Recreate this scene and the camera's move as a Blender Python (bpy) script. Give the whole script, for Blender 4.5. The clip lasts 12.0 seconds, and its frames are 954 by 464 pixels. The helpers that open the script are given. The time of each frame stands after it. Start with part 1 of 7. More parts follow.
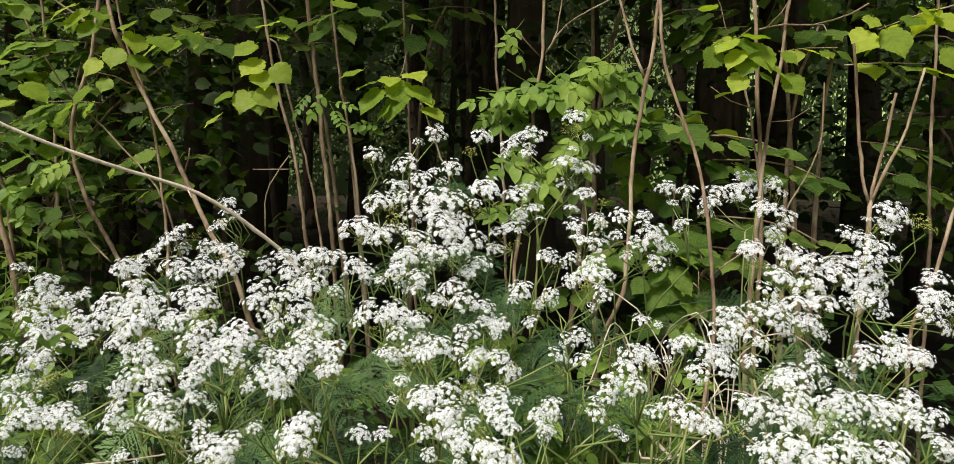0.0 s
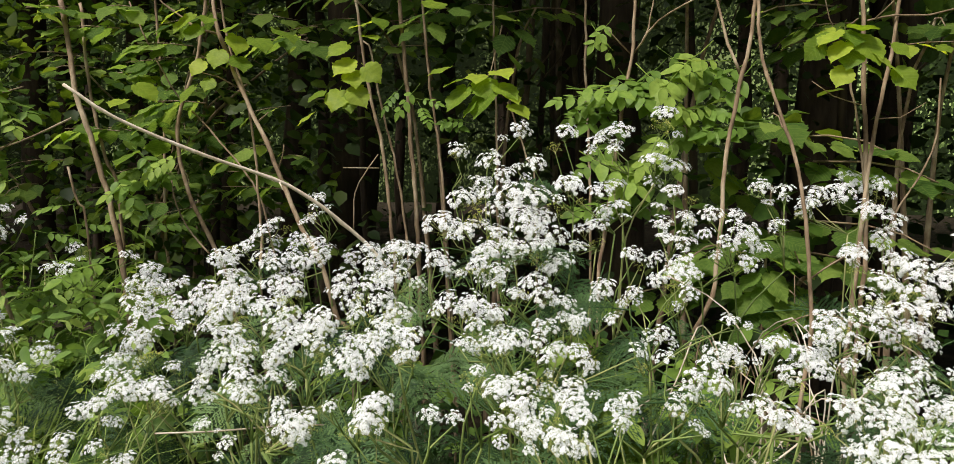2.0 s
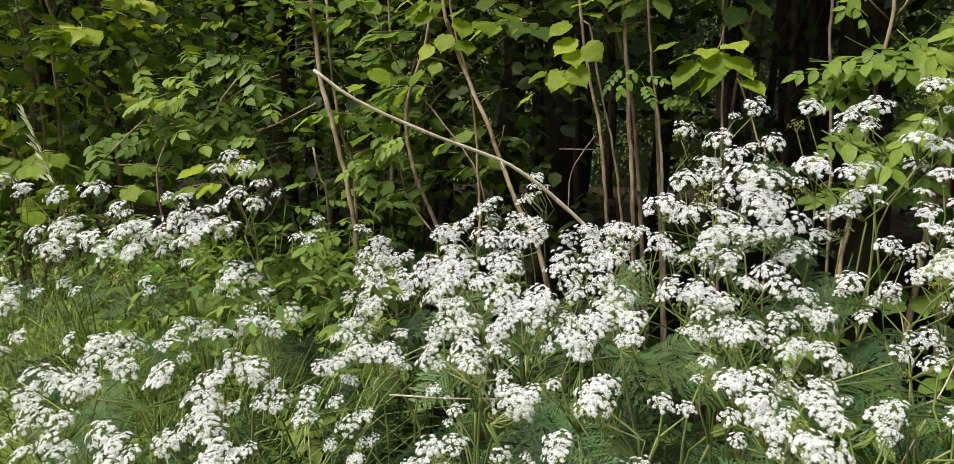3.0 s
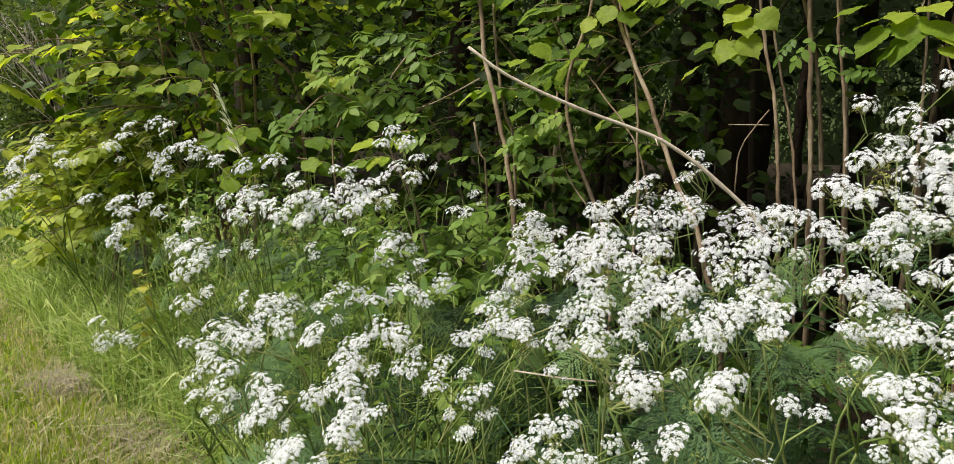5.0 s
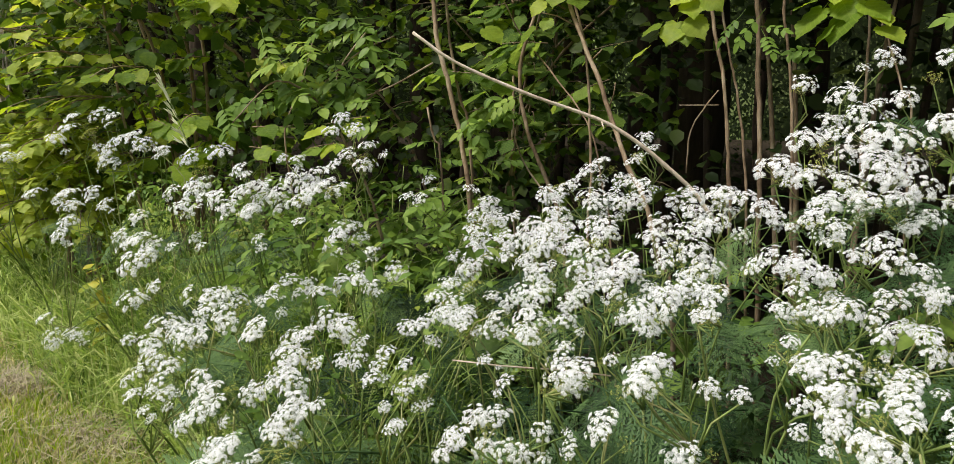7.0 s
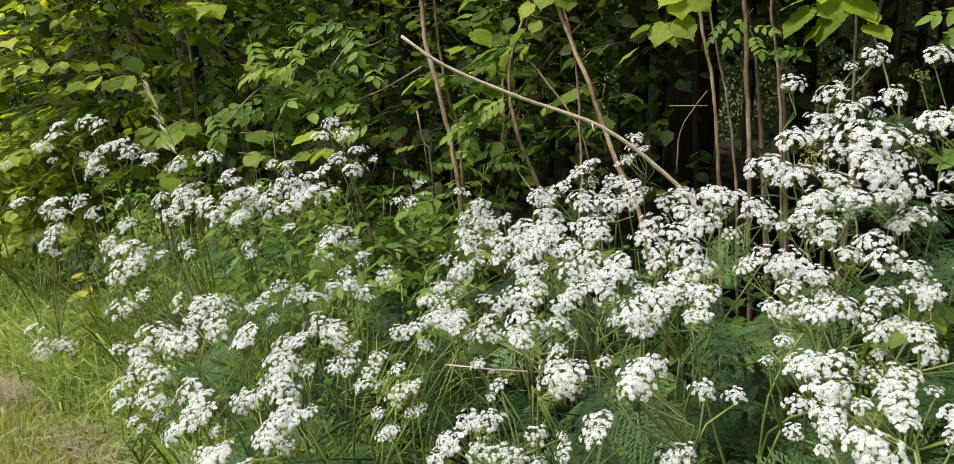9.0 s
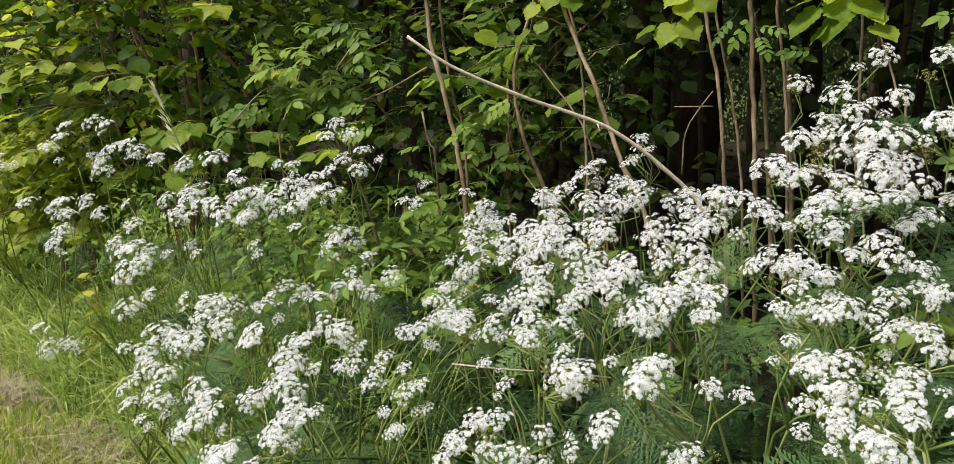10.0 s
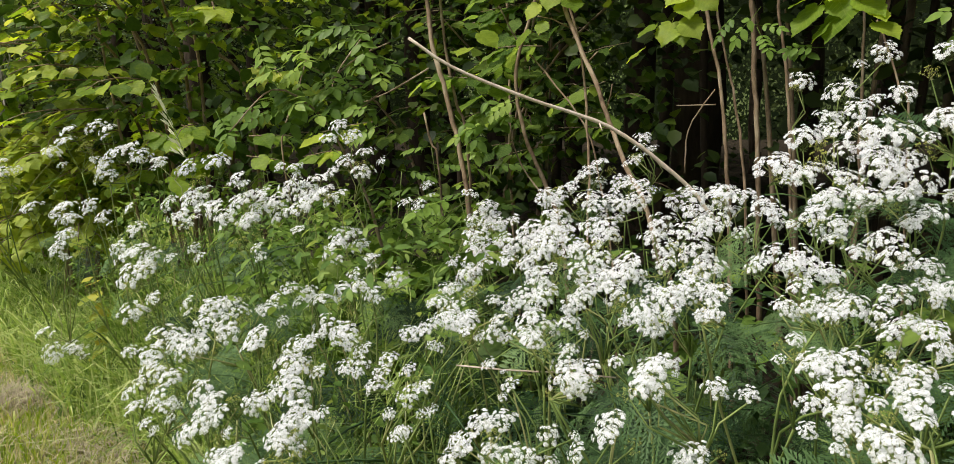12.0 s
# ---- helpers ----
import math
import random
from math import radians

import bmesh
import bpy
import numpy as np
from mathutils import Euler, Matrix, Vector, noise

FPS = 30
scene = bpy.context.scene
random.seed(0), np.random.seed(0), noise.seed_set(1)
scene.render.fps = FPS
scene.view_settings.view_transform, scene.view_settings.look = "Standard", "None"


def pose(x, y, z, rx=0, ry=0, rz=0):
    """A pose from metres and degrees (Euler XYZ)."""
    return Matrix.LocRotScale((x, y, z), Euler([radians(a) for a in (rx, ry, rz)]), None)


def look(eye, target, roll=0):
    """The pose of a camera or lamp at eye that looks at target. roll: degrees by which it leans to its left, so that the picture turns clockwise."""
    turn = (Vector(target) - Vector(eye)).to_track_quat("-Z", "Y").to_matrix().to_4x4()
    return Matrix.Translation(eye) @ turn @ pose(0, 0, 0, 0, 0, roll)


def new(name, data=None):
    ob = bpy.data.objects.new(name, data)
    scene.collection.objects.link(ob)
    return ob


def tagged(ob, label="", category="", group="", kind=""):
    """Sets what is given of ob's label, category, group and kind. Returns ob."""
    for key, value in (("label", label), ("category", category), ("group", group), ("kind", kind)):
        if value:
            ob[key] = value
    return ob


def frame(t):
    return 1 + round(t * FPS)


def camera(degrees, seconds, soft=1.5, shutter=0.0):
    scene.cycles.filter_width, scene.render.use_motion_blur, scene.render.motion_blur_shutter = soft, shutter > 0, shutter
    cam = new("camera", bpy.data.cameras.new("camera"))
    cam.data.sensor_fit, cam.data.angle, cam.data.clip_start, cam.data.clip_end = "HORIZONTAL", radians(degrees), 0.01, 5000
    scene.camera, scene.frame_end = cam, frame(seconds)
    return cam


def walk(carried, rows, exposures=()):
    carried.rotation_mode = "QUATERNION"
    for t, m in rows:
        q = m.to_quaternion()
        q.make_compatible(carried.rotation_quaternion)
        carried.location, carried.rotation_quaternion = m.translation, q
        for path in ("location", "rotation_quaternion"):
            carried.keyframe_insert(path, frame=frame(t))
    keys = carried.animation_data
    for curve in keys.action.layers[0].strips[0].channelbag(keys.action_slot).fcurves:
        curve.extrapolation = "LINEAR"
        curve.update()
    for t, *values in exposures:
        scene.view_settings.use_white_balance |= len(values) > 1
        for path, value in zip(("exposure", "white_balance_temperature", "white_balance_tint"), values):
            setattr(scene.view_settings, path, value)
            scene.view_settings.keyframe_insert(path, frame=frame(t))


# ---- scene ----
cam = camera(66.96, 12.0, soft=0.35)
ROWS = [
    (0, 0.001, 0.000, 1.449, 83.91, -0.05, -0.01),
    (0.5, 0.002, -0.001, 1.445, 84.20, -0.06, 0.01),
    (1, 0.005, 0.000, 1.430, 84.43, -0.30, 0.13),
    (1.5, 0.009, 0.002, 1.423, 84.57, 0.26, 2.21),
    (2, 0.016, 0.014, 1.411, 84.63, -0.63, 7.09),
    (2.5, -0.002, 0.022, 1.401, 83.95, -1.10, 14.97),
    (3, -0.025, 0.032, 1.398, 83.20, -0.77, 23.41),
    (3.2, -0.026, 0.040, 1.389, 83.07, -0.72, 25.83),
    (4.8, 0.005, 0.064, 1.403, 81.06, -0.80, 35.68),
    (5, 0.033, 0.070, 1.407, 80.92, -0.76, 37.22),
    (5.5, 0.072, 0.076, 1.411, 80.57, -0.51, 40.66),
    (6, 0.075, 0.089, 1.416, 80.12, 0.45, 40.87),
    (6.5, 0.079, 0.103, 1.416, 79.65, 0.11, 36.59),
    (7, 0.074, 0.107, 1.418, 79.54, 0.23, 34.60),
    (9, 0.071, 0.112, 1.417, 79.79, 0.89, 33.80),
    (9.5, 0.071, 0.110, 1.417, 79.84, 0.99, 33.89),
    (10, 0.068, 0.109, 1.414, 79.90, 0.84, 34.12),
    (10.5, 0.066, 0.111, 1.412, 79.87, 0.95, 34.28),
    (11, 0.064, 0.111, 1.414, 79.76, 1.24, 34.10),
    (11.5, 0.065, 0.112, 1.415, 79.83, 1.37, 34.09),
    (12, 0.067, 0.109, 1.415, 79.94, 1.39, 34.25),
]
walk(cam, [(t, pose(x, y, z, rx, ry, rz)) for t, x, y, z, rx, ry, rz in ROWS], [(0.0, 0.5), (12.0, 0.5)])

# ---- world and light ----
world = bpy.data.worlds.new("world")
world.use_nodes = True
scene.world = world
wn = world.node_tree.nodes
sky = wn.new("ShaderNodeTexSky")
sky.sky_type = "NISHITA"
sky.sun_disc = False
sky.sun_elevation = radians(60)
sky.sun_rotation = radians(222)
sky.air_density, sky.dust_density, sky.ozone_density = 1.4, 4.0, 1.0
veil = wn.new("ShaderNodeHueSaturation")
veil.inputs["Saturation"].default_value = 0.45
world.node_tree.links.new(sky.outputs[0], veil.inputs["Color"])
world.node_tree.links.new(veil.outputs[0], wn["Background"].inputs[0])
wn["Background"].inputs[1].default_value = 0.07
sun = new("sun", bpy.data.lights.new("sun", "SUN"))
sun.data.energy = 3.35
sun.data.angle = radians(14)
sun.data.color = (1.0, 0.95, 0.885)
sun.matrix_world = look((-6.8, -7.6, 17.0), (0, 0, 0))

# ---- materials ----


def mat_base(name, rough=0.6, spec=0.35):
    m = bpy.data.materials.new(name)
    m.use_nodes = True
    n, l = m.node_tree.nodes, m.node_tree.links
    b = n["Principled BSDF"]
    b.inputs["Roughness"].default_value = rough
    b.inputs["Specular IOR Level"].default_value = spec
    return m, n, l, b


def ramp(n, stops):
    r = n.new("ShaderNodeValToRGB")
    while len(r.color_ramp.elements) < len(stops):
        r.color_ramp.elements.new(0.5)
    for e, (p, c) in zip(r.color_ramp.elements, stops):
        e.position, e.color = p, (*c, 1)
    return r


def veins(n, l, place, height, colour, depth):
    """Side veins that slant from the midrib to the rim: pale fine lines, sunk between swollen fields."""
    def calc(op, x, y=None, z=None):
        m = n.new("ShaderNodeMath")
        m.operation = op
        for i, v in enumerate((x, y, z)):
            if v is None:
                continue
            if isinstance(v, (int, float)):
                m.inputs[i].default_value = v
            else:
                l.new(v, m.inputs[i])
        return m.outputs[0]

    sep = n.new("ShaderNodeSeparateXYZ")
    l.new(place, sep.inputs[0])
    off = calc("ABSOLUTE", sep.outputs[0])
    along = calc("MULTIPLY_ADD", off, -0.75, sep.outputs[1])
    wave = calc("PINGPONG", calc("MULTIPLY", along, 7.0), 0.5)
    line = calc("SUBTRACT", 1.0, calc("MINIMUM", calc("MULTIPLY", wave, 7.0), 1.0))
    rib = calc("SUBTRACT", 1.0, calc("MINIMUM", calc("MULTIPLY", off, 55.0), 1.0))
    mark = calc("MAXIMUM", line, rib)
    mix = n.new("ShaderNodeMixRGB")
    l.new(calc("MULTIPLY", mark, depth), mix.inputs[0])
    l.new(colour, mix.inputs[1])
    mix.inputs[2].default_value = (0.42, 0.48, 0.12, 1)
    return calc("MULTIPLY_ADD", height, 0.3, calc("SQRT", wave)), mix.outputs[0]


def leaf_mat(name, stops, glow=0.35, rough=0.55, island=False, vein=0.0, fine=60.0, spec=0.14, lit=1.5):
    """Leaf: colour by piece, mottled at two scales, part of the light passes through."""
    m, n, l, b = mat_base(name, rough, spec)
    if island:
        pick = n.new("ShaderNodeNewGeometry").outputs["Random Per Island"]
    else:
        pick = n.new("ShaderNodeObjectInfo").outputs["Random"]
    tc = n.new("ShaderNodeTexCoord")
    nz = n.new("ShaderNodeTexNoise")
    nz.inputs["Scale"].default_value, nz.inputs["Detail"].default_value = fine, 3
    geo = n.new("ShaderNodeNewGeometry")
    l.new(geo.outputs["Position"], nz.inputs["Vector"])
    add = n.new("ShaderNodeMath")
    add.operation = "MULTIPLY_ADD"
    l.new(nz.outputs[0], add.inputs[0])
    add.inputs[1].default_value = 0.5
    sub = n.new("ShaderNodeMath")
    sub.operation = "MULTIPLY_ADD"
    l.new(pick, sub.inputs[0])
    sub.inputs[1].default_value, sub.inputs[2].default_value = 0.8, -0.15
    l.new(sub.outputs[0], add.inputs[2])
    r = ramp(n, stops)
    l.new(add.outputs[0], r.inputs[0])
    l.new(r.outputs[0], b.inputs["Base Color"])
    big = n.new("ShaderNodeTexNoise")
    big.inputs["Scale"].default_value = fine * 3
    l.new(geo.outputs["Position"], big.inputs["Vector"])
    bump = n.new("ShaderNodeBump")
    bump.inputs["Strength"].default_value, bump.inputs["Distance"].default_value = 0.25, 0.002
    height, colour = big.outputs[0], r.outputs[0]
    if vein:
        height, colour = veins(n, l, tc.outputs["Object"], height, colour, vein)
        l.new(colour, b.inputs["Base Color"])
        bump.inputs["Strength"].default_value, bump.inputs["Distance"].default_value = 0.22, 0.002
    l.new(height, bump.inputs["Height"])
    l.new(bump.outputs[0], b.inputs["Normal"])
    t = n.new("ShaderNodeBsdfTranslucent")
    hs = n.new("ShaderNodeHueSaturation")
    hs.inputs["Hue"].default_value, hs.inputs["Saturation"].default_value, hs.inputs["Value"].default_value = 0.485, 1.1, lit
    l.new(colour, hs.inputs["Color"])
    l.new(hs.outputs[0], t.inputs["Color"])
    mix = n.new("ShaderNodeMixShader")
    mix.inputs[0].default_value = glow
    l.new(b.outputs[0], mix.inputs[1])
    l.new(t.outputs[0], mix.inputs[2])
    l.new(mix.outputs[0], n["Material Output"].inputs["Surface"])
    return m


def bark_mat(name, dark, mid, light, scale=40.0, rough=0.85, bump=0.5, stretch=6.0):
    m, n, l, b = mat_base(name, rough, 0.2)
    geo = n.new("ShaderNodeNewGeometry")
    mp = n.new("ShaderNodeMapping")
    mp.inputs["Scale"].default_value = (1, 1, 1 / stretch)
    l.new(geo.outputs["Position"], mp.inputs["Vector"])
    nz = n.new("ShaderNodeTexNoise")
    nz.inputs["Scale"].default_value, nz.inputs["Detail"].default_value, nz.inputs["Roughness"].default_value = scale, 6, 0.65
    l.new(mp.outputs[0], nz.inputs["Vector"])
    patch = n.new("ShaderNodeTexNoise")
    patch.inputs["Scale"].default_value = scale / 7
    l.new(geo.outputs["Position"], patch.inputs["Vector"])
    mixv = n.new("ShaderNodeMath")
    mixv.operation = "MULTIPLY_ADD"
    l.new(patch.outputs[0], mixv.inputs[0])
    mixv.inputs[1].default_value = 0.45
    hal = n.new("ShaderNodeMath")
    hal.operation = "MULTIPLY"
    l.new(nz.outputs[0], hal.inputs[0])
    hal.inputs[1].default_value = 0.55
    l.new(hal.outputs[0], mixv.inputs[2])
    r = ramp(n, [(0.34, dark), (0.5, mid), (0.66, light)])
    l.new(mixv.outputs[0], r.inputs[0])
    l.new(r.outputs[0], b.inputs["Base Color"])
    bp = n.new("ShaderNodeBump")
    bp.inputs["Strength"].default_value, bp.inputs["Distance"].default_value = bump, 0.01
    l.new(nz.outputs[0], bp.inputs["Height"])
    l.new(bp.outputs[0], b.inputs["Normal"])
    return m


PETAL = leaf_mat("petal_white", [(0.1, (0.80, 0.80, 0.81)), (0.9, (0.85, 0.85, 0.87))], 0.38, 0.7, island=True, fine=250, spec=0.15)
BUD = leaf_mat("bud_yellow_green", [(0.1, (0.38, 0.44, 0.08)), (0.9, (0.62, 0.60, 0.20))], 0.2, 0.6, island=True, fine=200)
STALK = leaf_mat("stalk_green", [(0.1, (0.13, 0.185, 0.05)), (0.6, (0.22, 0.29, 0.085)), (0.95, (0.38, 0.36, 0.16))], 0.1, 0.5, fine=25)
FERN = leaf_mat("feathery_leaf", [(0.2, (0.018, 0.042, 0.016)), (0.5, (0.058, 0.112, 0.040)), (0.95, (0.18, 0.275, 0.10))], 0.16, 0.5, fine=40)
HAZEL = leaf_mat("hazel_leaf", [(0.05, (0.048, 0.099, 0.020)), (0.5, (0.118, 0.195, 0.038)), (0.95, (0.247, 0.340, 0.070))], 0.5, 0.6, vein=0.15, spec=0.07, lit=1.9)
FRESH = leaf_mat("fresh_hazel_leaf", [(0.05, (0.095, 0.167, 0.021)), (0.5, (0.215, 0.305, 0.035)), (0.95, (0.420, 0.492, 0.063))], 0.5, 0.5, vein=0.15, lit=2.0)
FERN_MASS = leaf_mat("feathery_leaf_mass", [(0.2, (0.016, 0.036, 0.014)), (0.5, (0.054, 0.105, 0.037)), (0.95, (0.18, 0.275, 0.10))], 0.16, 0.5, island=False, fine=9)
# Inner bush leaves, their shade put into the colour as darker tones.
HAZEL_SHADE_MASS = leaf_mat("hazel_leaf_shade_mass", [(0.05, (0.026, 0.056, 0.010)), (0.6, (0.068, 0.125, 0.018)), (0.95, (0.16, 0.225, 0.032))], 0.38, 0.45, island=True)
FRESH_SHADE_MASS = leaf_mat("fresh_hazel_shade_mass", [(0.05, (0.055, 0.11, 0.012)), (0.6, (0.115, 0.195, 0.02)), (0.95, (0.25, 0.33, 0.035))], 0.42, 0.5, island=True)
PALE_MASS = leaf_mat("pale_hazel_mass", [(0.05, (0.14, 0.20, 0.03)), (0.5, (0.28, 0.35, 0.055)), (0.95, (0.44, 0.49, 0.09))], 0.4, 0.5, island=True)
PALE = leaf_mat("pale_hazel_leaf", [(0.05, (0.22, 0.29, 0.04)), (0.5, (0.35, 0.42, 0.065)), (0.95, (0.5, 0.54, 0.11))], 0.45, 0.5, vein=0.15)
ASH = leaf_mat("feathered_leaf", [(0.05, (0.084, 0.153, 0.028)), (0.6, (0.173, 0.276, 0.050)), (0.95, (0.304, 0.404, 0.084))], 0.4, 0.45)
LIGHT_HERB = leaf_mat("light_herb_leaf_mass", [(0.05, (0.075, 0.145, 0.03)), (0.6, (0.165, 0.265, 0.058)), (0.95, (0.32, 0.41, 0.11))], 0.4, 0.55, island=True)
YELLOWED = leaf_mat("yellowed_leaf", [(0.1, (0.24, 0.29, 0.04)), (0.6, (0.40, 0.40, 0.06)), (0.95, (0.50, 0.42, 0.08))], 0.35, 0.5)
# Low herbs: shade in the gaps under the flowers put into the colour.
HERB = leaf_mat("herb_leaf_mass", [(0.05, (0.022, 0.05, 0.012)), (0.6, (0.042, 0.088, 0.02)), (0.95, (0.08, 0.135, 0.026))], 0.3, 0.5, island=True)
# Leaves of the wood, near black: canopy shade put into the colour.
WOOD_SHADE_LEAF = leaf_mat("wood_shade_leaf_mass", [(0.05, (0.013, 0.026, 0.007)), (0.6, (0.033, 0.055, 0.014)), (0.95, (0.078, 0.105, 0.026))], 0.4, 0.5, island=True, fine=8)
THORN = leaf_mat("hawthorn_leaf_mass", [(0.05, (0.045, 0.078, 0.016)), (0.6, (0.088, 0.135, 0.030)), (0.95, (0.165, 0.215, 0.05))], 0.35, 0.5, island=True)
GRASS = leaf_mat("grass_blade", [(0.05, (0.045, 0.09, 0.018)), (0.4, (0.21, 0.325, 0.07)), (0.75, (0.40, 0.51, 0.14)), (0.95, (0.66, 0.66, 0.36))], 0.35, 0.5, island=True, fine=20)
PALE_GRASS = leaf_mat("pale_grass_blade", [(0.05, (0.17, 0.27, 0.06)), (0.5, (0.34, 0.45, 0.12)), (0.95, (0.62, 0.66, 0.32))], 0.35, 0.5, island=True, fine=20)
MOWN = leaf_mat("mown_grass_blade", [(0.05, (0.16, 0.26, 0.04)), (0.45, (0.33, 0.40, 0.09)), (0.64, (0.52, 0.48, 0.22)), (0.95, (0.66, 0.56, 0.34))], 0.4, 0.6, island=True, fine=5)
GREEN_MOWN = leaf_mat("green_mown_blade", [(0.05, (0.13, 0.24, 0.02)), (0.5, (0.28, 0.40, 0.04)), (0.8, (0.44, 0.48, 0.1)), (0.95, (0.58, 0.53, 0.25))], 0.4, 0.6, island=True, fine=5)
STRAW = leaf_mat("dry_straw", [(0.1, (0.26, 0.22, 0.13)), (0.6, (0.44, 0.38, 0.24)), (0.95, (0.58, 0.52, 0.36))], 0.1, 0.7, island=True, fine=20)
HAY = leaf_mat("grey_hay", [(0.1, (0.24, 0.2, 0.13)), (0.6, (0.42, 0.36, 0.25)), (0.95, (0.56, 0.5, 0.37))], 0.1, 0.8, island=True, fine=20)
SEED = leaf_mat("grass_seed", [(0.1, (0.55, 0.57, 0.36)), (0.9, (0.72, 0.71, 0.52))], 0.25, 0.6, island=True, fine=80)
SHOOT_BARK = bark_mat("hazel_shoot_bark", (0.09, 0.056, 0.033), (0.245, 0.172, 0.108), (0.45, 0.36, 0.25), 42, 0.7, 0.35, 3)
PALE_BARK = bark_mat("bleached_branch_bark", (0.38, 0.29, 0.22), (0.60, 0.50, 0.40), (0.76, 0.68, 0.58), 60, 0.7, 0.3, 2)
GREY_TWIG = bark_mat("grey_dead_twig", (0.18, 0.155, 0.12), (0.33, 0.29, 0.24), (0.5, 0.46, 0.39), 60, 0.8, 0.3, 2)
# Bark of poles and trunks: the wood's shade put into the colour.
SHADED_POLE_BARK = bark_mat("shaded_pole_bark", (0.03, 0.021, 0.013), (0.07, 0.05, 0.03), (0.13, 0.10, 0.065), 45, 0.8, 0.4, 4)
SHADED_TREE_BARK = bark_mat("shaded_tree_bark", (0.015, 0.010, 0.006), (0.036, 0.025, 0.016), (0.080, 0.058, 0.037), 14, 0.9, 0.9, 5)


def ground_mat(name, stops, scale):
    m, n, l, b = mat_base(name, 0.95, 0.1)
    geo = n.new("ShaderNodeNewGeometry")
    a = n.new("ShaderNodeTexNoise")
    a.inputs["Scale"].default_value, a.inputs["Detail"].default_value, a.inputs["Roughness"].default_value = scale, 8, 0.7
    l.new(geo.outputs["Position"], a.inputs["Vector"])
    r = ramp(n, stops)
    l.new(a.outputs[0], r.inputs[0])
    l.new(r.outputs[0], b.inputs["Base Color"])
    f2 = n.new("ShaderNodeTexNoise")
    f2.inputs["Scale"].default_value, f2.inputs["Detail"].default_value = 90, 4
    l.new(geo.outputs["Position"], f2.inputs["Vector"])
    bp = n.new("ShaderNodeBump")
    bp.inputs["Strength"].default_value, bp.inputs["Distance"].default_value = 0.8, 0.02
    l.new(f2.outputs[0], bp.inputs["Height"])
    l.new(bp.outputs[0], b.inputs["Normal"])
    return m


MEADOW = ground_mat("meadow_ground", [(0.32, (0.10, 0.15, 0.028)), (0.5, (0.17, 0.20, 0.05)), (0.68, (0.27, 0.26, 0.10))], 1.6)
# Woodland soil, its dark tone deepened to stand for shade under the trees.
SOIL = ground_mat("shaded_wood_soil", [(0.32, (0.012, 0.010, 0.007)), (0.5, (0.028, 0.022, 0.014)), (0.68, (0.06, 0.045, 0.028))], 4.0)

# ---- mesh tools ----


class Mesh:
    """Gathers points and faces, each face with its material slot."""

    def __init__(self):
        self.v, self.f, self.m = [], [], []

    def add(self, verts, faces, slot=0):
        k = len(self.v)
        self.v += [tuple(p) for p in verts]
        self.f += [tuple(i + k for i in f) for f in faces]
        self.m += [slot] * len(faces)

    def tube(self, pts, r0, r1, sides=6, slot=0, knots=0.0):
        pts = [Vector(p) for p in pts]
        k, n = len(self.v), len(pts)
        side = Vector((1, 0, 0))
        for i, p in enumerate(pts):
            way = (pts[min(i + 1, n - 1)] - pts[max(i - 1, 0)]).normalized()
            side = (side - way * side.dot(way))
            side = side.normalized() if side.length > 1e-4 else way.orthogonal().normalized()
            up = way.cross(side)
            r = r0 + (r1 - r0) * i / (n - 1)
            if knots:
                r *= 1 + knots * noise.noise(p * 23.0) + (0.22 * knots * 4 if i % 5 == 2 else 0)
            for s in range(sides):
                a = 2 * math.pi * s / sides
                self.v.append(tuple(p + (side * math.cos(a) + up * math.sin(a)) * r))
        for i in range(n - 1):
            for s in range(sides):
                a, b = k + i * sides + s, k + i * sides + (s + 1) % sides
                self.f.append((a, b, b + sides, a + sides))
        self.f += [tuple(range(k + sides - 1, k - 1, -1)), tuple(range(k + (n - 1) * sides, k + n * sides))]
        self.m += [slot] * ((n - 1) * sides + 2)

    def data(self, name, mats, smooth=True):
        me = bpy.data.meshes.new(name)
        me.from_pydata(self.v, [], self.f)
        for m in mats:
            me.materials.append(m)
        me.polygons.foreach_set("material_index", self.m)
        me.polygons.foreach_set("use_smooth", [smooth] * len(self.f))
        me.update()
        return me


def smooth_line(pts, step):
    """A Catmull-Rom curve through the points, sampled about every step metres."""
    pts = [Vector(p) for p in pts]
    full = [pts[0] * 2 - pts[1]] + pts + [pts[-1] * 2 - pts[-2]]
    out = []
    for i in range(1, len(full) - 2):
        a, b, c, d = full[i - 1 : i + 3]
        n = max(1, int((c - b).length / step))
        for k in range(n):
            t = k / n
            out.append(0.5 * (2 * b + (c - a) * t + (2 * a - 5 * b + 4 * c - d) * t * t + (3 * b - a - 3 * c + d) * t ** 3))
    return out + [pts[-1]]


def thing(name, x, y, z, label, category, group="", kind=""):
    ob = new(name)
    ob.empty_display_size = 0.05
    ob.location = (x, y, z)
    return tagged(ob, label, category, group, kind)


def piece(name, me, parent, m=None, label="", kind=""):
    """One mesh object under a thing or part, at a pose given in the world."""
    ob = new(name, me)
    ob.parent = parent
    ob.matrix_parent_inverse = world_of(parent).inverted()
    if m is not None:
        ob.matrix_basis = m
    return tagged(ob, label, kind=kind)


